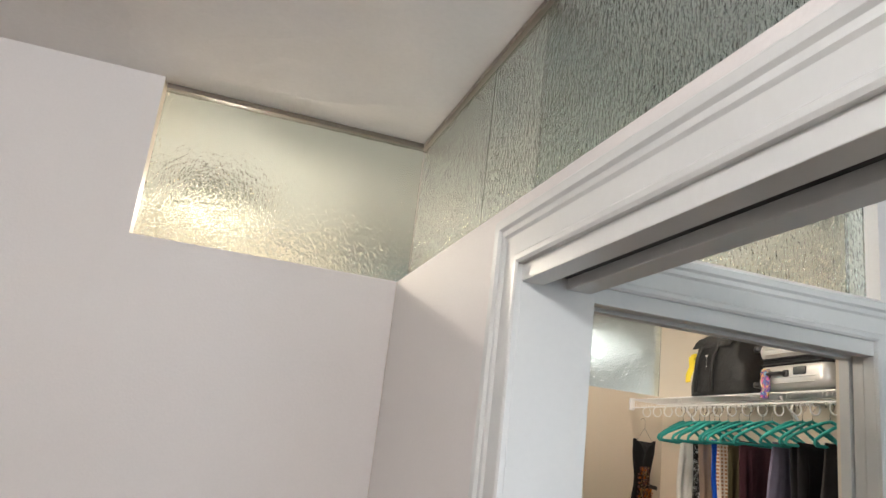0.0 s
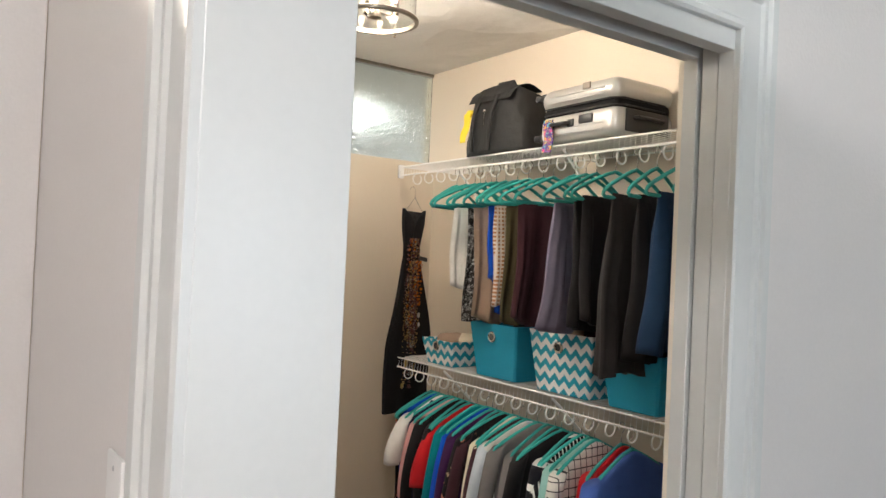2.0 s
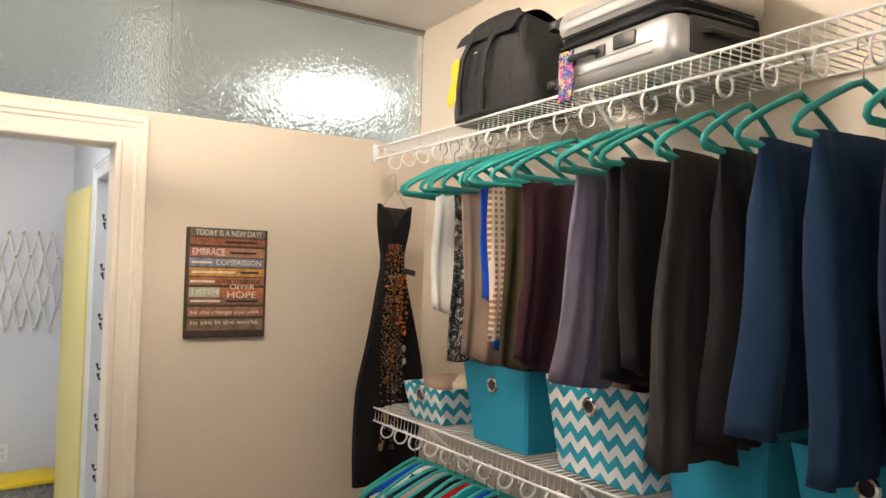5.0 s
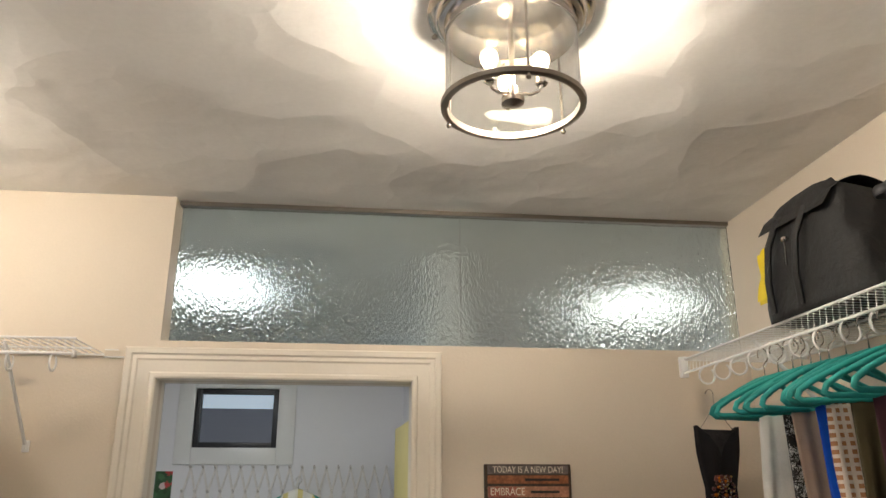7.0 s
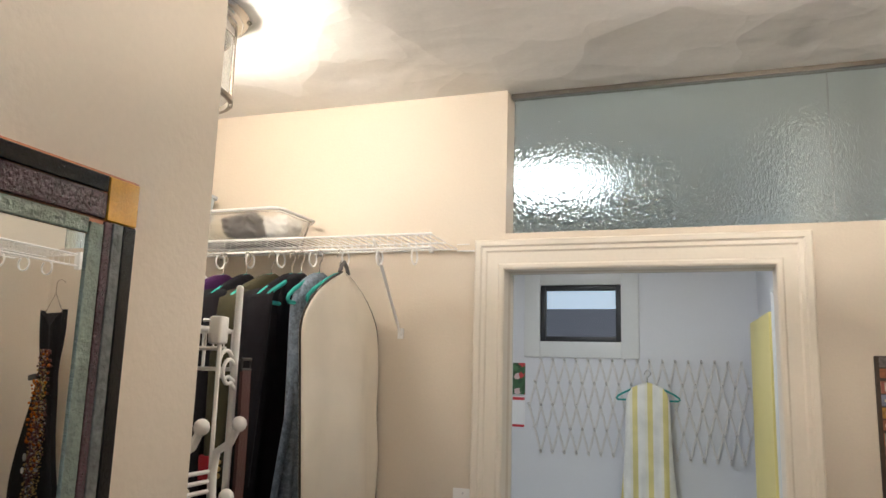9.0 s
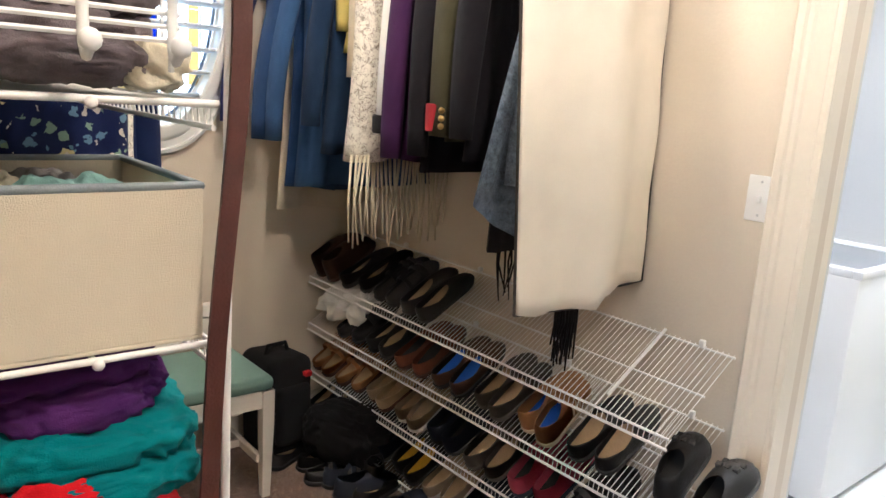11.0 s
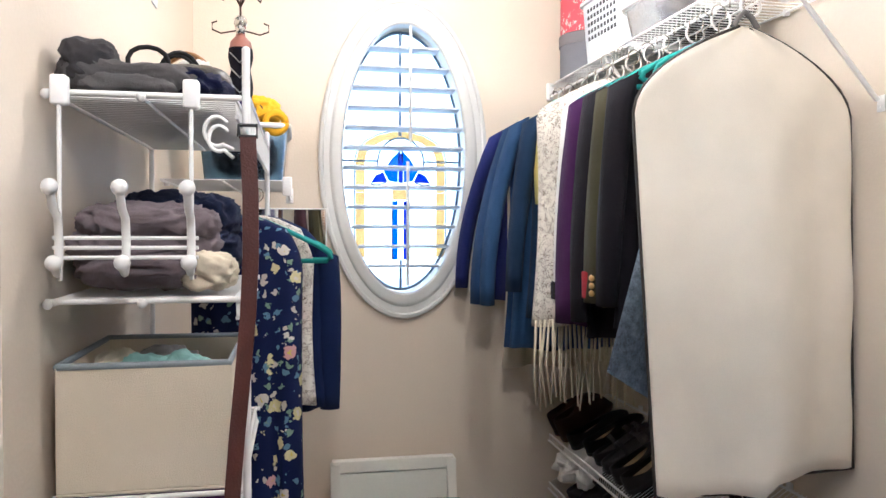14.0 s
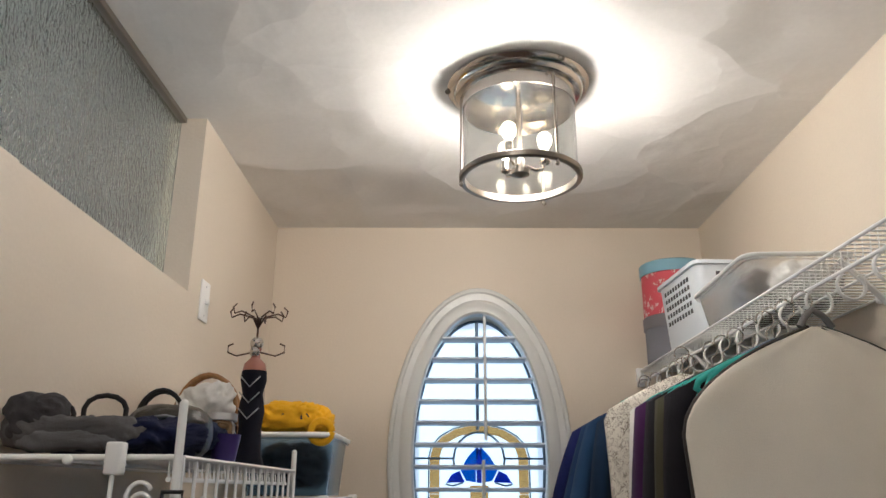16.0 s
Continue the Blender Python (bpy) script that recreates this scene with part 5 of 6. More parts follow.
STYLES = {
    "black_flat": ("flat", S_BLACK, I_BUFF, S_BLACK, "black leather flat shoe"), "black_sandal": ("sandal", S_BLACK, I_BLK, S_BLACK, "black strappy sandal"),
    "brown_shoe": ("flat", S_RUST, I_BLK, S_BROWN, "rust suede shoe"), "blue_lined": ("flat", S_BROWN, I_BLUE, S_BLACK, "brown shoe with blue insole"),
    "grey_moc": ("flat", S_GREY, I_BUFF, S_GREY, "grey suede moccasin"), "tan_trainer": ("sneaker", S_TAN, I_BLUE, S_BEIGE, "tan suede trainer with pale stripes"),
    "gold_flat": ("flat", S_GOLD, I_BUFF, S_BROWN, "gold leather ballet flat"), "tan_flat": ("sandal", S_TAN, I_BUFF, S_BROWN, "tan leather sandal"),
    "beige_slip": ("flat", S_BEIGE, I_BUFF, S_WHITE, "beige canvas slip-on shoe"), "yellow_lined": ("flat", S_BLACK, I_YEL, S_BLACK, "black flat with a yellow insole"),
    "dark_trainer": ("sneaker", S_NAVY, I_BLK, S_BLACK, "dark trainer"), "pink_trainer": ("sneaker", I_PINK, I_BLK, S_NAVY, "pink and navy running shoe"),
    "white_trainer": ("sneaker", S_WHITE, I_BUFF, S_WHITE, "white leather trainer"), "black_clog": ("clog", S_BLACK, I_BLK, S_BLACK, "black rubber clog"), "brown_boot": ("boot", S_BROWN, I_BLK, S_BROWN, "brown leather ankle boot"),
    "black_boot": ("boot", S_BLACK, I_BLK, S_BLACK, "black leather ankle boot")}
CACHE = {}
wob = random.Random(8)
SLOPE = math.degrees(math.atan2(.175, .275))


def put_shoe(style, m, where="on a slanted wire shelf"):
    kind, u, i, s, words = STYLES[style]
    if style not in CACHE:
        CACHE[style] = shoe_meshes(kind, u, i, s)
    top = thing("shoe", m, words + " " + where, "shoe", words + "s")
    for nm, me in CACHE[style]:
        new(nm, me).parent = top
    if style == "tan_trainer":
        for k, side in ((0, 1), (1, 1), (2, 1), (0, -1), (1, -1), (2, -1)):
            made("stripe", lambda bm: tube(bm, [(side * .044, .118 + .018 * k, .026), (side * .043, .124 + .018 * k, .045), (side * .033, .132 + .018 * k, .066)], .0035, 5), S_BEIGE, top)
    if style == "black_clog":
        made("vent", lambda bm: [box(bm, (-.030 + .022 * a, .150 + .03 * b, .060), (-.016 + .022 * a, .166 + .03 * b, .084 - .012 * b), .002) for a in range(3) for b in range(2)], I_BLK, top, kind="stuff")
    return top


def shoe_row(shelf, start, styles, step=.094):
    zf = SHOE_FRONT[shelf]
    x = start
    for st in styles:
        if st:
            for side in (0, 1):
                put_shoe(st, Matrix.Translation((x + side * step * .96, YE - .262 + wob.uniform(-.012, .02), zf + .014)) @ pose(0, 0, 0, SLOPE, 0, wob.uniform(-7, 7) + (4 if side else -4)))
        x += 2 * step + .012


shoe_row(0, -1.25, ("brown_boot", "black_flat", "black_sandal", "black_flat"))
shoe_row(1, -1.26, (None, "black_sandal", "black_flat", "brown_shoe", "blue_lined", "grey_moc", "tan_trainer", "black_flat"))
shoe_row(2, -1.26, ("tan_flat", "tan_flat", "gold_flat", "beige_slip", "dark_trainer", "grey_moc", "pink_trainer", "black_sandal"))
shoe_row(3, -1.26, ("black_flat", "black_boot", "dark_trainer", "yellow_lined", "beige_slip", "dark_trainer", "black_sandal", "black_flat"))
for x, y, st, a in ((-.32, 4.58, "brown_boot", 8), (-.22, 4.58, "brown_boot", -4), (-.10, 4.60, "white_trainer", 5), (.0, 4.60, "white_trainer", -3), (-.44, 4.57, "dark_trainer", 14), (-.53, 4.55, "black_flat", -12), (-.60, 4.56, "black_flat", 20), (-.69, 4.53, "dark_trainer", -6), (-.77, 4.54, "dark_trainer", 16), (-.85, 4.50, "black_sandal", -24), (-.93, 4.52, "black_flat", 12), (-.99, 4.44, "black_flat", 30), (-.64, 4.67, "black_boot", 60), (-.86, 4.66, "black_boot", 40)):
    put_shoe(st, pose(x, y - .10, .002, 0, 0, a), "on the carpet by the shoe shelves")
for shelf, xs in ((1, (.455, .565)), (2, (.455, .56))):
    for k, x in enumerate(xs):
        put_shoe("black_clog", pose(x, YE - .30 - .02 * k, SHOE_FRONT[shelf] + .052 - .01 * k, SLOPE - 14, -6, 12 - 10 * k), "at the end of a shoe shelf")
card = thing("folded_card", pose(.20, 4.70, .27, SLOPE, 0, 8), "lime green folded card lying on a shoe shelf", "card")
made("leaf", lambda bm: box(bm, (-.05, -.06, .0), (.05, .09, .012), .003), mat("lime_card", (.50, .62, .03), .7), card)
tissue = thing("tissue_paper", pose(-1.12, 4.76, .53, 25, 0, 10), "crumpled white tissue paper on a shoe shelf", "paper")
made("sheet", crumple(.11, .09, .035, 3, .8, 20), WHITE, tissue, "all")

# black holdall and bags on the floor in the corner
hold = thing("black_holdall", pose(-1.17, 4.44, 0, 0, 0, 6), "tall black nylon bag standing on the carpet", "bag")


def holdall_body(bm):
    box(bm, (-.12, -.10, 0), (.12, .10, .40), .045, 4)
    for v in bm.verts:
        v.co = v.co + Vector((.010 * noise.noise(v.co * 11), .012 * noise.noise(v.co * 13), .01 * noise.noise(v.co * 9)))


made("body", holdall_body, GUSSET, hold, 60)
made("pocket", lambda bm: box(bm, (.10, -.075, .06), (.145, .075, .30), .025, 3), GUSSET, hold, 60)
made("handle", lambda bm: tube(bm, [(0, -.05, .395), (0, -.04, .43), (0, .04, .43), (0, .05, .395)], .009, 8), GUSSET, hold, 60)
made("badge", blocks(((.145, .04, .33), (.122, .07, .35)), bevel=.003), mat("red_badge", (.5, .01, .02), .6), hold, label="small red badge")
sack = thing("black_bag", pose(-.90, 4.60, 0, 0, 0, 20), "slumped black fabric bag on the carpet", "bag")
made("body", crumple(.15, .10, .11, 5, .35, 9), GUSSET, sack, "all")

# ---- low chair ----
CHAIRW = mat("white_painted_wood", (.78, .74, .67), .45, vary=.03, scale=6, bump=.12, bscale=90)
chair = thing("low_chair", pose(-1.04, 3.988, 0), "low white wooden chair with a sage green seat pad", "chair")
for y in (-.255, .255):
    made("leg", lambda bm: rings(bm, [[(x * s + .185, y * 1.0 + yy * s, z) for x, yy in ((-.021, -.021), (.021, -.021), (.021, .021), (-.021, .021))] for z, s in ((0, .68), (.28, 1), (.40, 1))]), CHAIRW, chair)
    made("back_leg", lambda bm: rings(bm, [[(-.16 + lean + x, y * .9 + yy, z) for x, yy in ((-.018, -.018), (.018, -.018), (.018, .018), (-.018, .018))] for z, lean in ((0, -.015), (.22, .0), (.40, .0), (.60, -.03))]), CHAIRW, chair)
    made("side_rail", blocks(((-.15, y * .95 - .011, .335), (.17, y * .95 + .011, .398)), bevel=.003), CHAIRW, chair)
    made("stretcher", blocks(((-.15, y * .93 - .010, .125), (.175, y * .93 + .010, .155)), bevel=.003), CHAIRW, chair)
made("front_rail", blocks(((.172, -.236, .335), (.196, .236, .400)), bevel=.003), CHAIRW, chair)
made("back_rail", blocks(((-.170, -.215, .335), (-.150, .215, .398)), bevel=.003), CHAIRW, chair)
made("cross_stretcher", blocks(((.01, -.230, .126), (.034, .230, .154)), bevel=.003), CHAIRW, chair)
rest = made("backrest", lambda bm: (box(bm, (-.012, -.235, .445), (.012, .235, .560), .003), box(bm, (-.018, -.242, .563), (.018, .242, .612), .005)), CHAIRW, chair)
rest.matrix_local = pose(-.175, 0, .0, 0, -2, 0)
PAD = cloth("sage_green_vinyl", (.17, .27, .235), wrinkle=.12, vary=.05)


def seat_pad(bm):
    box(bm, (-.165, -.270, .400), (.212, .275, .452), .022, 4)
    for v in bm.verts:
        if v.co.z > .43:
            v.co.z += .010 * max(0, 1 - (v.co.y / .27) ** 2)


made("seat_pad", seat_pad, PAD, chair, 60)

# ---- oval window ----
oval = thing("oval_window", pose(XW, OC[0], OC[1]), "oval window with white shutters over stained glass", "window")


def ellipse(a, b, x, n=80):
    return [(x, a * math.cos(2 * math.pi * k / n), b * math.sin(2 * math.pi * k / n)) for k in range(n)]


made("frame", lambda bm: rings(bm, [ellipse(*r) for r in ((.343, .645, .001), (.343, .645, .016), (.338, .640, .024), (.328, .628, .026), (.322, .622, .020), (.300, .596, .020), (.294, .590, .026), (.285, .580, .030), (.256, .548, .030), (.248, .540, .022), (.248, .540, -.035), (.262, .545, -.035))], cap=False), TRIM, oval, 30, "white moulded oval frame")
# white slats, with the blue cast of backlit shade put into the colour
SLATM = mat("blue_shaded_white_slat", (.66, .72, .80), .4, vary=.02)
for k in range(12):
    z = -.432 + .0795 * k
    half = .248 * math.sqrt(max(.0, 1 - (z / .542) ** 2)) - .004
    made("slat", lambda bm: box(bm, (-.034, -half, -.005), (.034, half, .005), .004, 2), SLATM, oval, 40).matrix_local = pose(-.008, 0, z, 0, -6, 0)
for z0, z1, y in ((-.51, -.01, .012), (.06, .53, .022)):
    made("tilt_rod", blocks(((.026, y - .006, z0), (.036, y + .006, z1)), bevel=.002), TRIM, oval)
made("pane", lambda bm: rings(bm, [ellipse(.262, .545, -.104), ellipse(.262, .545, -.098)]), CLEAR, oval).visible_shadow = False
# lead made paler and bluer to imitate glare from the bright panes
LEAD = mat("glare_tinted_lead", (.16, .22, .30), .5, .3)


def stained(name, c):
    return glass(name, c, .25, .3, 60)


def flat_piece(name, pts, material):
    p = made(name, lambda bm: rings(bm, [[(-.096, y, z) for y, z in pts], [(-.092, y, z) for y, z in pts]]), material, oval)
    p.visible_shadow = False
    return p


AMB, BLU, CYA = stained("amber_glass", (.40, .23, .07)), stained("cobalt_glass", (.003, .012, .20)), stained("turquoise_glass", (.004, .06, .30))
ARCH = [(.188 * math.cos(radians(a)), .0 + .125 * math.sin(radians(a))) for a in range(0, 181, 20)]
for (y0, z0), (y1, z1) in zip(ARCH, ARCH[1:]):
    flat_piece("amber_piece", [(y0, z0), (y1, z1), (y1 * .80, z1 * .76), (y0 * .80, z0 * .76)], AMB)
for s in (-1, 1):
    for z0, z1 in ((-.40, -.27), (-.269, -.13), (-.129, -.002)):
        flat_piece("amber_piece", [(s * .188, z0), (s * .188, z1), (s * .150, z1), (s * .150, z0)], AMB)
    flat_piece("blue_petal", [(0, .052), (s * .040, .010), (s * .072, -.040), (s * .050, -.082), (s * .012, -.088), (s * .012, -.03)], CYA)
    flat_piece("blue_petal", [(s * .074, -.044), (s * .105, -.058), (s * .125, -.090), (s * .054, -.086)], BLU)
    flat_piece("stem_piece", [(s * .012, -.165), (s * .034, -.165), (s * .034, -.41), (s * .012, -.41)], BLU if s > 0 else CYA)
flat_piece("blue_petal", [(-.010, .035), (.010, .035), (.010, -.09), (-.010, -.09)], BLU)
flat_piece("amber_piece", [(-.036, -.098), (.036, -.098), (.034, -.160), (-.034, -.160)], AMB)
made("lead_lines", lambda bm: (tube(bm, [(-.09, -.004, .105), (-.09, -.004, .53)], .007, 6), tube(bm, [(-.09, 0, -.41), (-.09, 0, -.53)], .006, 6), [tube(bm, [(-.09, s * .192, -.40), (-.09, s * .192, .0)], .003, 6) for s in (-1, 1)], tube(bm, [(-.09, y * 1.03, z * 1.03) for y, z in ARCH], .003, 6), tube(bm, [(-.09, .098 * math.cos(radians(a)), -.005 + .103 * math.sin(radians(a))) for a in range(-20, 201, 20)], .0045, 6), [tube(bm, [(-.09, s * .10, -.0), (-.09, s * .25, -.0)], .0045, 6) for s in (-1, 1)], [tube(bm, [(-.09, s * .06, -.088), (-.09, s * .10, -.10), (-.09, s * .128, -.093)], .004, 6) for s in (-1, 1)], [tube(bm, [(-.09, s * .036, -.163), (-.09, s * .036, -.41)], .003, 6) for s in (-1, 1)], tube(bm, ellipse(.250, .533, -.09) + [ellipse(.250, .533, -.09)[0]], .006, 6)), LEAD, oval, 60)

# ---- shelf unit by the half wall ----
UX0, UX1, UD = -.15, .425, .285
UXT = -.385         # the top tier runs on further
unit = thing("shelf_unit", pose(0, 0, 0), "white wire shelf unit against the half wall, crowded with clothes", "shelf unit")


def tier(bm, z, x0):
    y0, y1 = YA + .008, YA + .008 + UD
    n = round((UX1 - x0) / .022)
    for k in range(n + 1):
        x = x0 + .004 + (UX1 - x0 - .008) * k / n
        tube(bm, [(x, y0, z), (x, y1, z), (x, y1 + .003, z - .03)], .0021, 4)
    for y, dz, r in ((y0 + .012, -.004, .0035), ((y0 + y1) / 2, -.004, .0035), (y1, .002, .0038), (y1 + .003, -.03, .004)):
        tube(bm, [(x0, y, z + dz), (UX1, y, z + dz)], r, 6)
    tube(bm, [(UX1, y0, z), (UX1, y1 + .01, z)], .0048, 8)
    tube(bm, [(x0, y0, z), (x0, y1 + .01, z)], .0048, 8)
    for y in (y0 + .004, (y0 + y1) / 2):
        ball(bm, (UX1 + .004, y, z - .004), .008, 8)


for z in (1.725, 1.40, 1.085, .75, .42, .10):
    made("tier", lambda bm: tier(bm, z, UXT if z > 1.7 else UX0), WIRE, unit, 60)
for x, y, h in ((UX1 + .010, YA + UD + .026, 1.80), (UXT - .012, YA + UD + .026, 1.77), (UXT - .012, YA + .016, 1.74)):
    made("post", lambda bm: (tube(bm, [(x, y, 0), (x, y, h)], .0065, 10), ball(bm, (x, y, h), .007, 8)), WIRE, unit, 60)
made("end_ladder", lambda bm: [tube(bm, [(UXT + (UX1 - UXT) * k / 14, YA + UD + .030, 1.725), (UXT + (UX1 - UXT) * k / 14, YA + UD + .030, 1.66)], .003, 5) for k in range(15)] + [tube(bm, [(UXT, YA + UD + .030, z), (UX1, YA + UD + .030, z)], .004, 6) for z in (1.66, 1.725)], WIRE, unit, 60)
wire_rack("wall_shelf", pose(-1.22, YA, 1.655), .66, .36, "white wire shelf holding a storage tub", gap=.022, lip=.03)

hooks = thing("hook_rack", pose(.455, YA + .115, 1.735), "white over-the-shelf rack with three double hooks", "hook rack")
for y in (-.075, .115):
    made("hanging_wire", lambda bm: (tube(bm, [(-.03, y, .004), (.004, y, .004), (.006, y, -.30)], .0035, 6), box(bm, (-.012, y - .012, -.035), (.012, y + .012, .010), .004)), WIRE, hooks, 50)
made("bar", lambda bm: [tube(bm, [(.006, -.085, z), (.006, .125, z)], .0035, 6) for z in (-.235, -.250, -.265)], WIRE, hooks, 50)
for y in (-.075, .020, .115):
    made("double_hook", lambda bm: (tube(bm, [(.050, y, -.165), (.038, y, -.19), (.014, y, -.205), (.010, y, -.24), (.012, y, -.275), (.022, y, -.288), (.036, y, -.278)], .0065, 8), ball(bm, (.052, y, -.160), .0125, 10), ball(bm, (.038, y, -.272), .0125, 10)), PLASTIC, hooks, 60)
belt = thing("leather_belt", pose(.455, YA + .315, 1.66), "brown leather belt hanging from the shelf unit", "belt")
made("strap", lambda bm: rings(bm, [[(.003 * dx + .0, .0125 * dy - .055 * (k / 10) ** 2 + .006 * math.sin(k * .8), -.95 * k / 10) for dx, dy in ((-1, -1), (1, -1), (1, 1), (-1, 1))] for k in range(11)]), hide("reddish_brown_leather", (.070, .020, .015), .45), belt)
made("buckle", lambda bm: tube(bm, [(0, -.014, .0), (0, .014, .0), (0, .014, .018), (0, -.014, .018), (0, -.014, .0)], .0035, 6), BLACK, belt)

boxm = cloth("cream_fabric_board", (.66, .585, .46), vary=.03, wrinkle=.1)
cb = thing("fabric_box", pose(.255, YA + .15, 1.09), "open cream fabric box with a grey rim", "storage box")


def canvas_box(bm):
    for (a, b) in (((-.165, -.132, 0), (.165, .135, .006)), ((.159, -.132, .006), (.165, .135, .205)), ((-.165, -.132, .006), (-.159, .135, .205)), ((-.159, -.132, .006), (.159, -.126, .205)), ((-.159, .129, .006), (.159, .135, .205))):
        box(bm, a, b, .002)


made("body", canvas_box, boxm, cb)
made("rim", lambda bm: tube(bm, [(.162, -.129, .206), (.162, .132, .206), (-.162, .132, .206), (-.162, -.129, .206), (.162, -.129, .206)], .006, 8), cloth("grey_binding", (.24, .27, .29)), cb, 50)
for x, y, c, r in ((.06, -.03, MINT, .055), (.05, .05, MINT, .05), (-.05, .0, GREYC, .06), (.0, -.08, IVORY, .04)):
    made("bundle", crumple(r, r * .8, .05, x * 90 + 2, .4, 14), c, cb, "all").location = (x, y, .070)


def pile(name, words, x, y, z, w, d, h, c, seed, turn=0, layers=0, rough=.3):
    top = thing(name, pose(x, y, z, 0, 0, turn), words, "clothes", "folded clothes on the shelf unit")
    if layers:
        for k in range(layers):
            ww, dd = w * (1 - .04 * (k % 2)), d * (1 - .05 * ((k + 1) % 2))
            made("fold", crumple(ww, dd, h / layers * .62, seed + k * 1.3, rough * .6, 9), c, top, "all").location = (.006 * (-1) ** k, .005 * (-1) ** k, h / layers * k * .92)
    else:
        made("cloth", crumple(w, d, h / 2, seed, rough, 8), c, top, "all")
    return top


MAUVE = cloth("mauve_grey_fleece", (.165, .135, .145))
SWEAT = cloth("heather_grey_fleece", (.30, .285, .28))
pile("folded_trousers", "folded mauve-grey trousers on the shelf unit", .26, YA + .13, 1.408, .135, .115, .125, MAUVE, 2, 6, 3)
pile("folded_jumper", "dark navy jumper on the shelf unit", .00, YA + .14, 1.408, .13, .12, .15, NAVY, 4, 0, 2)
pile("rolled_socks", "cream rolled socks on the shelf unit", .34, YA + .245, 1.408, .045, .035, .045, IVORY, 6)
pile("folded_jumper", "deep purple jumper on the shelf unit", .22, YA + .145, .945, .15, .125, .115, cloth("violet_knit", (.075, .018, .12)), 8, 3, 2)
pile("folded_jumper", "teal jumper on the shelf unit", .27, YA + .165, .855, .155, .14, .10, TEALC, 10, -6, 2)
red = pile("bundled_jumper", "bright red knit bundled on the shelf unit", .335, YA + .115, .765, .115, .125, .14, cloth("scarlet_knit", (.50, .006, .012)), 12, 10, 0, .5)
made("twist", lambda bm: [tube(bm, [(.095 + .010 * math.sin(3 * a), r * math.cos(a) - .01, .075 + r * .85 * math.sin(a)) for a in [b * .5 for b in range(10)]], .016, 8) for r in (.022, .05, .078)], red.children[0].data.materials[0], red, "all")
pile("folded_jumper", "dark blue jumper on the shelf unit", .16, YA + .15, .757, .15, .12, .10, NAVY, 14, 0, 2)
pile("folded_sweatpants", "heather grey sweatpants folded on the shelf unit", .27, YA + .145, .428, .155, .135, .17, SWEAT, 16, 4, 3)
pile("folded_jumper", "black jumper on the shelf unit", .10, YA + .14, .610, .14, .12, .09, INK, 18, 0, 2)
pile("folded_jumper", "dark jumper on the bottom tier of the unit", .20, YA + .14, .108, .16, .12, .20, CHAR, 20, 0, 3)

pile("folded_jumper", "navy jumper lying flat on the top tier", .24, YA + .15, 1.729, .12, .105, .040, cloth("midnight_knit", (.006, .008, .030)), 71, 4, 0, .4)
pile("folded_jumper", "dark navy jumper lying on the top tier", .00, YA + .14, 1.729, .10, .095, .050, NAVY, 72, -4, 0, .4)
# added filler: covers the brightly lit wall seen through this tier
pile("folded_jumper", "dark cloth heap added to the shelf unit to cover the bright wall behind", -.06, YA + .12, 1.408, .085, .10, .15, INK, 74, 0, 0, .35)
cord = thing("white_cord_bundle", pose(.448, YA + UD - .004, 1.68), "looped white cord hanging from the shelf unit", "cord")
made("loops", lambda bm: [tube(bm, [(.004 * k, (.019 - .003 * k) * math.cos(a) + .004 * k - .014, (.023 - .003 * k) * math.sin(a) - .012 - .012 * k) for a in [.6 + 4.6 * j / 16 for j in range(17)]] + [(.004 * k, .012, -.040 - .014 * k)], .0034, 6) for k in range(2)], PLASTIC, cord, "all", kind="stuff")

# top tier
cbag = thing("canvas_bag", pose(.33, YA + .115, 1.735, 0, 0, 8), "crumpled dark grey canvas bag on top of the shelf unit", "bag")
made("body", crumple(.055, .105, .022, 22, .22, 8, .004), cloth("grey_canvas", (.085, .080, .080)), cbag, "all")
made("gusset", crumple(.045, .034, .032, 23, .28, 10, .005), cloth("slate_canvas", (.045, .042, .044)), cbag, "all").location = (.005, -.062, .008)
straps = thing("bag_straps", pose(.31, YA + .135, 1.775, 0, 0, 10), "charcoal webbing straps looping up from the canvas bag", "strap")
made("loop", lambda bm: [tube(bm, [(dx, y0 + w * math.cos(a) + .012 * math.sin(2 * a), h * math.sin(a)) for a in [math.pi * j / 10 for j in range(11)]], .0042, 6) for dx, y0, w, h in ((-.02, -.075, .020, .040), (.0, .005, .026, .052))], CHAR, straps, "all")
rollup = thing("rolled_apron", pose(.365, YA + .115, 1.733, 0, 0, 4), "grey rolled canvas apron along the shelf edge", "clothes")
made("cloth", crumple(.024, .075, .013, 61, .2, 8, .003), cloth("pewter_canvas", (.11, .105, .105)), rollup, "all")
hb = thing("handbag", pose(.13, YA + .185, 1.733, 0, 0, 14), "dark brown leather handbag lying on the shelf unit", "handbag")
made("body", crumple(.105, .070, .046, 24, .07, 7, .002), hide("dark_olive_leather", (.028, .024, .018), .35), hb, "all")
made("zip", lambda bm: tube(bm, [(.088, -.060, .045), (.104, -.03, .064), (.108, .0, .068), (.104, .03, .062), (.088, .062, .042)], .0035, 6), STEEL, hb, 50)
made("handle", lambda bm: [tube(bm, [(o - .02, -.02 + .042 * math.cos(a), .062 + .062 * math.sin(a)) for a in [math.pi * j / 12 for j in range(13)]], .004, 8) for o in (0, .03)], LEATHER, hb, 60)
wk = thing("wicker_basket", pose(-.26, YA + .125, 1.733), "small wicker basket with a tall handle", "basket")
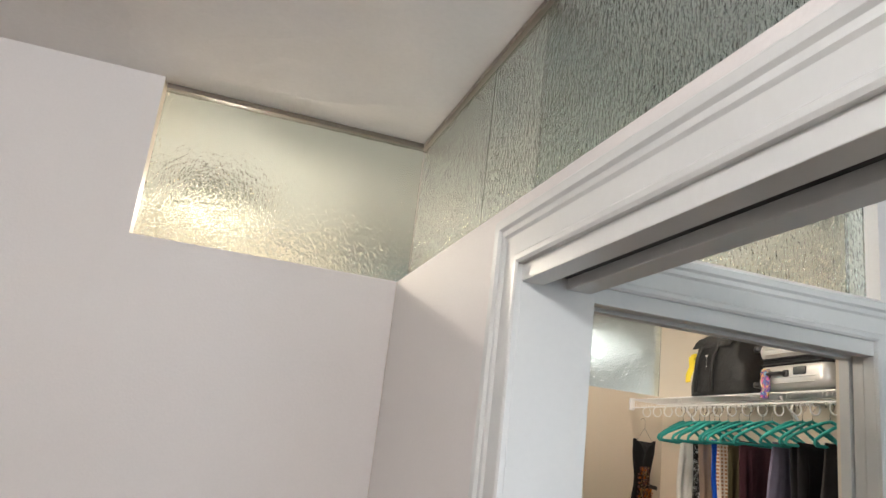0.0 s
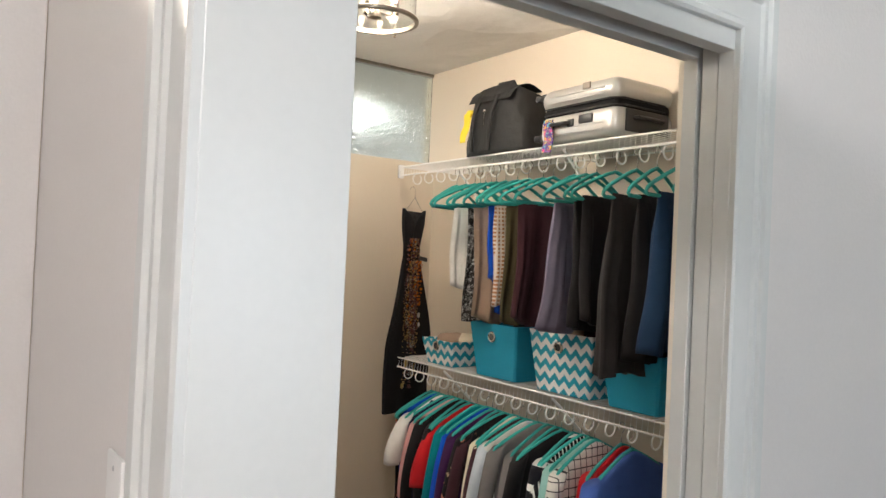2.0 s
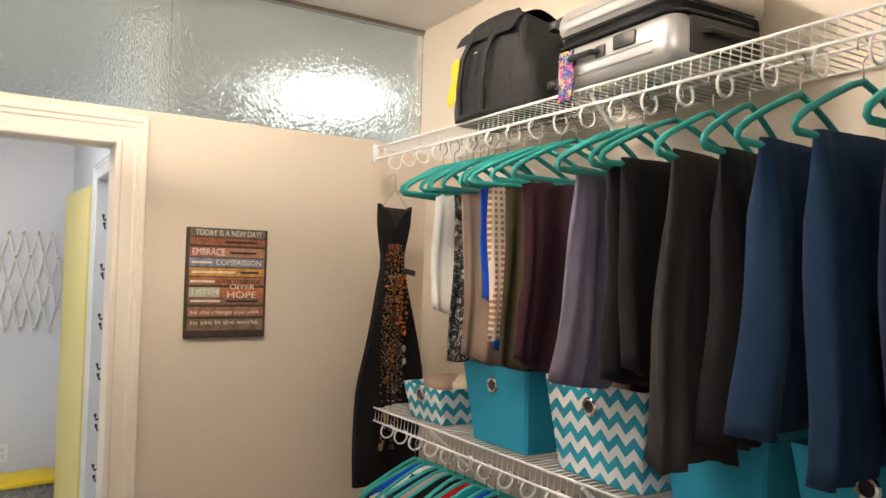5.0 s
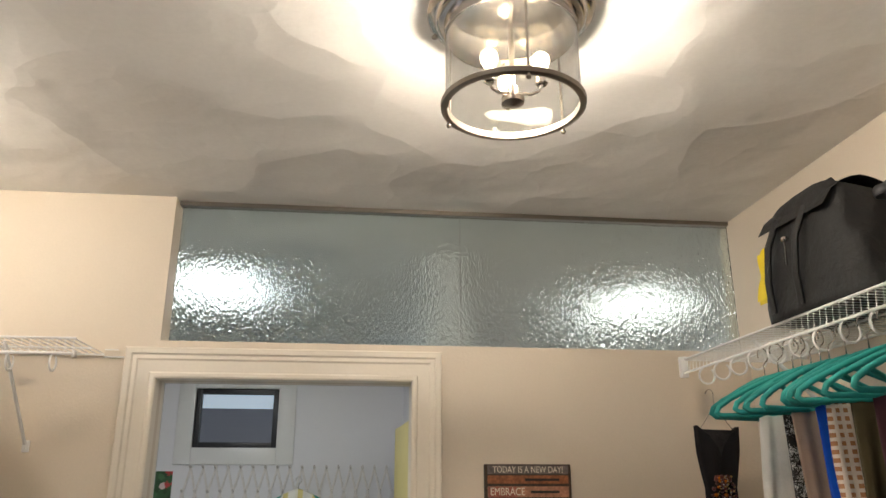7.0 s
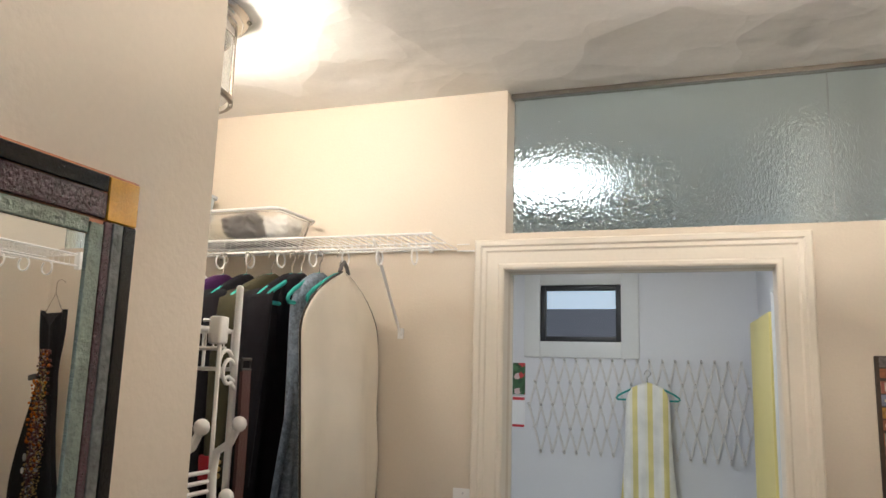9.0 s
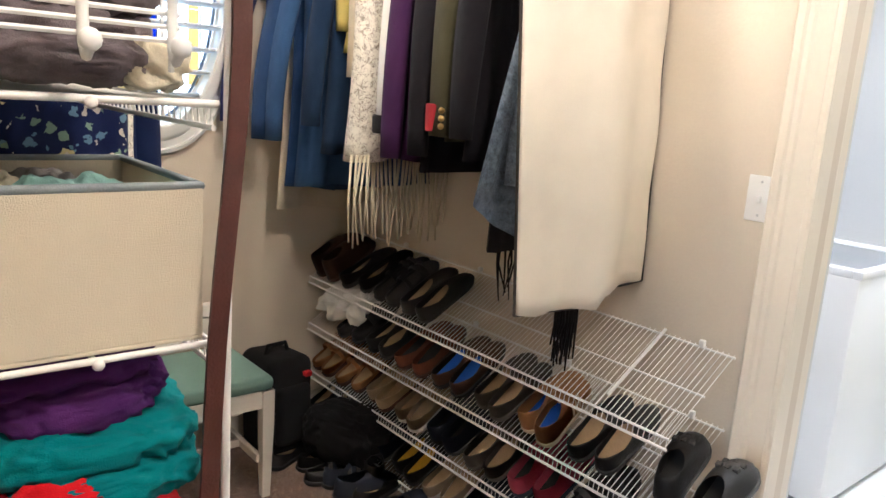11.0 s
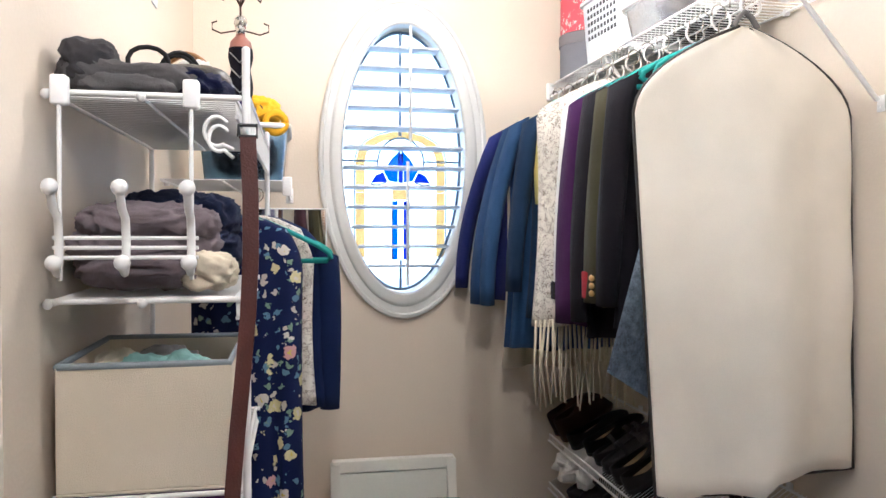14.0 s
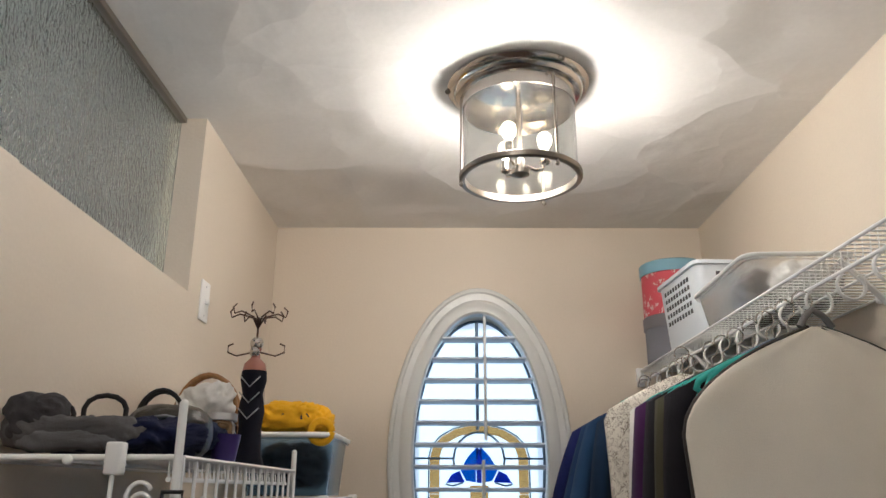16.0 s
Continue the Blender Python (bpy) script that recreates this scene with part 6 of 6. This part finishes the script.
WICK = mat("honey_wicker", (.30, .15, .05), .6, vary=.25, scale=60, bump=.6, bscale=150)
made("bowl", lambda bm: [tube(bm, [((.070 + .012 * k / 8) * math.cos(a), (.070 + .012 * k / 8) * math.sin(a), .010 + .011 * k) for a in [2 * math.pi * j / 20 for j in range(21)]], .0062, 6) for k in range(9)], WICK, wk, "all")
made("handle", lambda bm: [tube(bm, [(o, .078 * math.cos(a), .09 + .12 * math.sin(a)) for a in [math.pi * j / 12 for j in range(13)]], .0055, 6) for o in (-.012, .012)], WICK, wk, "all")
made("wrapping", crumple(.055, .05, .05, 26, .5, 18), WHITE, wk, "all").location = (.0, .0, .06)
jar = thing("glass_jar", pose(-.06, YA + .215, 1.733), "small clear glass jar with a metal lid", "jar")
made("glass", lambda bm: lathe(bm, [(.0, .0), (.036, .0), (.038, .006), (.038, .075), (.032, .085)], seg=24), CLEAR, jar, 40).visible_shadow = False
made("lid", lambda bm: lathe(bm, [(.036, .084), (.038, .086), (.038, .100), (.0, .101)], seg=24), STEEL, jar, 40)
cup = thing("purple_tub", pose(.02, YA + .255, 1.733), "small purple plastic tub", "tub")
made("tub", lambda bm: lathe(bm, [(.0, .001), (.022, .0), (.030, .05), (.031, .052), (.027, .05), (.020, .004), (.0, .003)], seg=20), mat("purple_plastic", (.035, .02, .12), .4), cup, 40)
stand = thing("jewellery_stand", pose(-.135, YA + .262, 1.729) @ Matrix.Diagonal((1.1, 1.1, 1.15, 1)), "black dress-form jewellery stand with wire hooks", "jewellery stand")
made("dress_form", lambda bm: lathe(bm, [(.0, .0), (.030, .0), (.032, .004), (.026, .02), (.022, .07), (.026, .10), (.024, .115), (.020, .135), (.026, .16), (.0245, .178), (.0, .178)], seg=20), cloth("black_velvet", (.010, .010, .016)), stand, 50)
made("bust", lambda bm: lathe(bm, [(.024, .178), (.021, .192), (.010, .203), (.0085, .216), (.012, .222), (.0, .226)], seg=16), mat("rose_plaster", (.36, .15, .11), .5), stand, 50)
made("neck_bead", lambda bm: (ball(bm, (0, 0, .232), .014, 10), ball(bm, (.012, 0, .214), .011, 8)), CHROME, stand, 60)


def wire_arms(bm):
    tube(bm, [(0, 0, .24), (0, 0, .285)], .0022, 6)
    for k in range(8):
        a = math.pi * 2 * k / 8
        c, s = math.cos(a), math.sin(a)
        tube(bm, [(0, 0, .262), (.012 * c, .012 * s, .285), (.04 * c, .04 * s, .292), (.056 * c, .056 * s, .285), (.060 * c, .060 * s, .297), (.052 * c, .052 * s, .305)], .0017, 6)
    for s in (-1, 1):
        tube(bm, [(0, s * .008, .215), (0, s * .04, .208), (0, s * .058, .215), (0, s * .058, .228), (0, s * .048, .232)], .0017, 6)


made("wire_arms", wire_arms, mat("dark_bronze_wire", (.10, .06, .045), .4, .9), stand, "all")
made("bead_strings", lambda bm: [tube(bm, [(.026, -.02, .165 - .03 * k), (.029, 0, .145 - .03 * k), (.026, .02, .165 - .03 * k)], .0014, 5) for k in range(3)], SILVER, stand, "all")
tubs = thing("storage_tub", pose(-.87, YA + .225, 1.664), "blue-tinted clear storage tub with a white rim", "container")
BLUEP = glass("blue_clear_plastic", (.42, .60, .78), .2)
made("tub", lambda bm: open_tub(bm, .155, .118, .17), BLUEP, tubs, 35).visible_shadow = False
made("rim", lambda bm: tube(bm, rounded(.182, .140, .170), .008, 8), PLASTIC, tubs, 40)
made("contents", crumple(.13, .095, .055, 30, .3, 12), CHAR, tubs, "all").location = (0, 0, .02)
OCHRE = cloth("sunflower_yellow_plush", (.78, .42, .01), bump=.8)
plush = thing("yellow_plush_hat", pose(-.80, YA + .225, 1.838), "sunflower yellow plush hat lying on the tub", "hat")
made("crown", crumple(.10, .105, .04, 32, .15, 9), OCHRE, plush, "all")
made("brim_curl", lambda bm: tube(bm, [(.10, .10 + .03 * math.cos(a), .005 + .03 * math.sin(a)) for a in [2 * math.pi * j / 14 for j in range(15)]], .012, 8), OCHRE, plush, "all")
for y in (-.01, .05):
    made("eyelet", lambda bm: lathe(bm, [(.006, .0), (.013, .0), (.013, .006), (.006, .006), (.006, .0)], (0, 0, 0), 14), BLACK, plush).matrix_local = pose(.098, y, .045, 0, 90, 0)

# hanging beside the unit
hanger(-.30, YA + .272, 1.625, 84, "hangers beside the unit")
garment("floral_dress", pose(-.30, YA + .265, 1.625, 0, 0, 84), FLORAL, "long navy floral dress on a teal hanger", "dress", "", .140, 1.14, .055, .0, 1.12, pleat=.6)
hanger(-.36, YA + .275, 1.625, 90, "hangers beside the unit")
garment("sheer_blouse", pose(-.40, YA + .315, 1.625, 0, 0, 90), cloth("sheer_navy_chiffon", (.008, .016, .060), sheen=.03), "sheer navy blouse with loose sleeves", "blouse", "", .150, .60, .03, .44, pleat=.7, lean=.03, bulk=.4)
plaque = thing("small_mirror", pose(-.43, YA + .375, 1.44), "small frameless mirror hanging behind the dresses", "mirror")
made("glass", blocks(((-.003, -.095, -.13), (.003, .095, .13)), bevel=.002), MIRROR, plaque)
made("rim", lambda bm: tube(bm, [(.003, y, z) for y, z in ((-.095, -.13), (.095, -.13), (.095, .13), (-.095, .13), (-.095, -.13))], .004, 6), PLASTIC, plaque)
hanger(-.42, YA + .28, 1.625, 88, "hangers beside the unit")
garment("cream_tunic", pose(-.345, YA + .300, 1.625, 0, 0, 86), LACE, "cream lace tunic on a hanger", "tunic", "", .135, .58, .02, .0)
hamper = thing("laundry_basket", pose(-.30, YA + .235, 0), "cream plastic laundry basket with clothes", "basket")
made("tub", lambda bm: open_tub(bm, .185, .135, .50, 1.2, .004, .02), mat("cream_plastic", (.58, .50, .38), .45, vary=.04), hamper, 35)
made("clothes", crumple(.17, .13, .07, 40, .35, 9), REDC, hamper, "all").location = (.04, .03, .40)
made("clothes", crumple(.10, .08, .05, 41, .35, 9), TEALC, hamper, "all").location = (.10, .05, .47)

# ---- stained-glass mirror on the half wall ----
mir = thing("wall_mirror", pose(XB + .004, 3.077, 1.862), "wall mirror framed in strips of coloured textured glass", "mirror")
MW, MH = .56, 1.36     # width southwards, height
made("backing", blocks(((.001, -MW, -MH), (.016, 0, 0)), bevel=.001), mat("copper_edging", (.30, .13, .07), .4, .8, vary=.15), mir)
made("mirror_glass", blocks(((.016, -MW + .070, -MH + .102), (.0175, -.070, -.070))), MIRROR, mir)
G_BLACK = mat("black_opal_glass", (.010, .010, .011), .08, vary=.1)
G_RIB = mat("grey_ribbed_glass", (.14, .145, .14), .12, .2, vary=.25, scale=90, bump=.9, bscale=120)
G_PUR = mat("purple_hammered_glass", (.060, .030, .034), .15, vary=.3, scale=80, bump=1.0, bscale=210)
G_GRN = mat("sea_green_reeded_glass", (.20, .235, .195), .12, .2, vary=.2, scale=50, bump=1.0, bscale=170)
G_AMB = mat("amber_opal_glass", (.62, .34, .05), .12, vary=.15, scale=30)
G_RED = mat("garnet_glass", (.045, .006, .010), .1)


def strip(name, y0, y1, z0, z1, material):
    made(name, blocks(((.016, y0 + .0006, z0 + .0006), (.0205, y1 - .0006, z1 - .0006)), bevel=.0012), material, mir)


for y0, y1, m in ((-.022, -.003, G_BLACK), (-.038, -.022, G_RIB), (-.050, -.038, G_PUR), (-.070, -.050, G_GRN)):
    top_end = -.052 if m is not G_GRN else -.056
    for z1, z0 in ((top_end, -.342), (-.441, -.90), (-.905, -MH + .102)):
        strip("glass_strip", y0, y1, z0, z1, m)
        strip("glass_strip", -MW - y1, -MW - y0, z0, z1, m)
strip("garnet_square", -.050, -.0225, -.379, -.343, G_RED)
strip("glass_strip", -.022, -.003, -.440, -.343, G_BLACK)
strip("glass_strip", -.070, -.0505, -.440, -.343, G_GRN)
strip("amber_square", -.050, -.0225, -.440, -.380, G_AMB)
for z0, z1, m in ((-.022, -.003, G_BLACK), (-.051, -.022, G_PUR)):
    for y0, y1 in ((-.28, -.049), (-MW + .049, -.28)):
        strip("glass_strip", y0, y1, z0, z1, m)
strip("glass_strip", -.28, -.0705, -.070, -.052, G_GRN)
strip("glass_strip", -MW + .0705, -.28, -.070, -.052, G_GRN)
strip("glass_strip", -MW + .003, -.003, -MH + .004, -MH + .10, G_PUR)
strip("amber_square", -.048, -.003, -.052, -.003, G_AMB)
strip("amber_square", -MW + .003, -MW + .048, -.052, -.003, G_AMB)

# ---- laundry room ----
win = thing("laundry_window", pose(.4035, 7.75, 2.1325), "small black-framed window in white trim", "window")
made("trim", lambda bm: [box(bm, a, b, .003) for a, b in (((-.400, -.018, -.315), (-.2865, 0, .335)), ((.2865, -.018, -.315), (.408, 0, .335)), ((-.2865, -.018, .2025), (.2865, 0, .335)), ((-.2865, -.018, -.315), (.2865, 0, -.2025)))], TRIM, win, 40, "wide white window trim")
made("frame", lambda bm: [box(bm, a, b, .003) for a, b in (((-.286, .005, -.202), (-.248, .06, .202)), ((.248, .005, -.202), (.286, .06, .202)), ((-.248, .005, .165), (.248, .06, .202)), ((-.248, .005, -.202), (.248, .06, -.165)))], BLACK, win, 40, "black window frame")
made("pane", blocks(((-.248, .035, -.165), (.248, .041, .165))), CLEAR, win).visible_shadow = False
SIDING = mat("pale_house_siding", (.62, .72, .70), .8, vary=.08)
ngb = thing("neighbour_house", pose(0, 21, -.5), "pale house with a low roof next door", "house")
made("wall", blocks(((-9, 0, 0), (9, 6, 3.0))), SIDING, ngb)
made("roof", lambda bm: rings(bm, [[(x, -.5, 2.9), (x, 3, 4.2), (x, 6.5, 2.9)] for x in (-9.5, 9.5)]), mat("dark_shingle_roof", (.06, .06, .065), .9, vary=.2), ngb)

rack = thing("peg_rack", pose(.795, 7.748, 1.48), "white wooden accordion peg rack on the wall", "peg rack")
LAT = mat("whitewashed_wood", (.62, .60, .57), .6, vary=.08, scale=30)
NC, DX, DZ = 22, .083, .1575
nodes_at = []
for r in range(5):
    z = DZ * (2 - r)
    inset = abs(2 - r)
    for c in range(-NC, NC + 1):
        if (c + r) % 2 == 0 and abs(c) * DX / 2 <= .79 - inset * DX / 2 + .002:
            nodes_at.append((c, r))
seen = set(nodes_at)
slats = []
for c, r in nodes_at:
    for d in (-1, 1):
        if (c - d, r - 1) in seen:
            continue
        k = 0
        while (c + d * (k + 1), r + k + 1) in seen:
            k += 1
        if k:
            slats.append(((c * DX / 2, DZ * (2 - r)), ((c + d * k) * DX / 2, DZ * (2 - r - k)), d))
for (x0, z0), (x1, z1), d in slats:
    ln = math.hypot(x1 - x0, z1 - z0) + .03
    made("slat", lambda bm: box(bm, (-.007, -.004, -ln / 2), (.007, .004, ln / 2), .0015, 1), LAT, rack).matrix_local = pose((x0 + x1) / 2, -.012 - .008 * (d > 0), (z0 + z1) / 2, 0, math.degrees(math.atan2(x1 - x0, z1 - z0)), 0)
made("pegs", lambda bm: [(tube(bm, [(c * DX / 2, -.02, DZ * (2 - r)), (c * DX / 2, -.055, DZ * (2 - r) + .012)], .005, 6), ball(bm, (c * DX / 2, -.058, DZ * (2 - r) + .013), .009, 6)) for c, r in nodes_at], LAT, rack, 60, kind="stuff")
hanger(.865, 7.685, 1.735, 0, "hanger on the peg rack")
DRESSY = cloth("yellow_striped_cotton", (.6, .5, .2), pattern=ribbons(.098, ((0, (.68, .60, .26)), (.34, (.74, .73, .68)), (.55, (.34, .42, .46)), (.64, (.74, .72, .62)), (.82, (.62, .55, .28)))))
yd = garment("yellow_dress", pose(.865, 7.66, 1.735), DRESSY, "yellow, white and grey striped sleeveless dress", "dress", "", .142, .88, .040, 0, 1.30, pleat=.7)
made("skirt_tier", lambda bm: rings(bm, [[(w * math.cos(a) * (1 + .03 * math.sin(14 * a)), .045 * math.sin(a) * (1 + .3 * math.sin(11 * a)), z) for a in [2 * math.pi * j / 60 for j in range(60)]] for w, z in ((.184, -.85), (.200, -.90), (.218, -1.125))]), cloth("yellow_striped_tier", (.6, .5, .2), pattern=ribbons(.112, ((0, (.68, .59, .25)), (.34, (.74, .73, .68)), (.55, (.34, .42, .46)), (.64, (.74, .72, .62)), (.82, (.62, .55, .28))))), yd, "all")
cal = thing("wall_calendar", pose(-.05, 7.745, 1.545), "paper calendar with a flower picture", "calendar")
made("sheet", blocks(((-.062, -.004, -.225), (.062, .003, -.005)), bevel=.001), mat("white_paper", (.74, .74, .74), .7), cal)
made("picture", blocks(((-.062, -.004, .005), (.062, .003, .228)), bevel=.001), mat("flower_picture", (.1, .2, .1), .5, pattern=flowers(24, .5, (.03, .09, .03), ((.45, .04, .04), (.05, .14, .05), (.55, .42, .40), (.02, .06, .02)))), cal)
made("heading", blocks(((-.060, -.006, -.035), (.060, .001, -.015)), bevel=.0005), mat("red_print", (.45, .03, .04), .6), cal)
made("footer", blocks(((-.060, -.006, -.222), (.060, .001, -.205)), bevel=.0005), bpy.data.materials["red_print"], cal)
ENAM = mat("white_appliance_enamel", (.78, .79, .80), .25, vary=.015)
wash = thing("washing_machine", pose(.02, 6.20, 0), "white top-loading washing machine with a grey lid", "washing machine")
made("body", blocks(((-.33, -.33, .02), (.33, .34, .90)), bevel=.015), ENAM, wash, 40)
made("lid", blocks(((-.24, -.28, .901), (.315, .28, .915)), bevel=.006), mat("grey_lid", (.20, .21, .22), .3), wash, 40, "grey lid")
made("lid_rim", lambda bm: [box(bm, a, b, .005) for a, b in (((.300, -.33, .895), (.335, .34, .925)), ((-.26, -.33, .895), (.30, -.285, .925)), ((-.26, .285, .895), (.30, .34, .925)))], ENAM, wash, 40)
made("control_panel", blocks(((-.33, -.33, .90), (-.25, .34, 1.04)), bevel=.012), ENAM, wash, 40)
vent = thing("floor_vent", pose(.39, 7.21, .007, 0, 0, 3), "dark slotted vent set into the white laundry floor", "vent")
made("grille", lambda bm: [box(bm, (-.135 + .015 * k, -.030, 0), (-.127 + .015 * k, .030, .004), .001, 1) for k in range(19)], BLACK, vent)
made("rim", lambda bm: [box(bm, a, b, .001) for a, b in (((-.150, -.042, 0), (.160, -.031, .004)), ((-.150, .031, 0), (.160, .042, .004)))], BRONZE, vent)
outlet = thing("wall_outlet", pose(1.222, 7.75, .366, 0, 0, 180), "white double wall outlet on the laundry wall", "outlet")
made("plate", blocks(((-.036, 0, -.058), (.036, .006, .058)), bevel=.003), PLASTIC, outlet, 40)
made("socket", lambda bm: [box(bm, (-.017, .004, z - .015), (.017, .0085, z + .015), .003) for z in (-.021, .021)], TRIM, outlet, 40)
stool = thing("step_stool", pose(1.335, 7.45, .0065, 0, 0, 8), "folding step stool with a bright yellow top on white legs", "stool")
made("seat", blocks(((-.19, -.14, .235), (.19, .14, .275)), bevel=.012), mat("bright_yellow_plastic", (.78, .56, .01), .45, vary=.05), stool, 40)
made("pocket", blocks(((-.165, -.125, .13), (.165, -.118, .234)), bevel=.002), cloth("grey_mesh_fabric", (.22, .21, .21), vary=.4, scale=60), stool)
for x in (-.165, .165):
    made("leg", lambda bm: (tube(bm, [(x, -.115, .236), (x * 1.08, -.155, .0)], .010, 8), tube(bm, [(x, .115, .236), (x * 1.08, .155, .0)], .010, 8)), PLASTIC, stool, 50)
YDOOR = mat("pale_yellow_door_paint", (.72, .62, .22), .45, vary=.03)
yl = thing("yellow_door", pose(1.553, 6.50, 0, 0, 0, 3), "pale yellow door folded open against the wall", "door")
made("slab", blocks(((-.018, 0, .01), (.018, .78, 2.03)), bevel=.003), YDOOR, yl)
casing("trim_door_laundry_east", 5.55, 6.42, 2.06, lambda u, z, t: (1.575 - t, u, z), TRIM, .85)
dr = thing("white_door", pose(1.64, 5.56, 0), "white door with a column of black over-door hooks", "door")
made("slab", blocks(((-.018, 0, .01), (.018, .85, 2.05)), bevel=.003), TRIM, dr)
for k in range(7):
    for o in (0, .045):
        made("hook", lambda bm: (tube(bm, [(-.018, .80 - o, 1.85 - .26 * k - o), (-.045, .80 - o, 1.84 - .26 * k - o), (-.05, .80 - o, 1.86 - .26 * k - o)], .006, 6), ball(bm, (-.05, .80 - o, 1.865 - .26 * k - o), .009, 6)), BLACK, dr, 60)
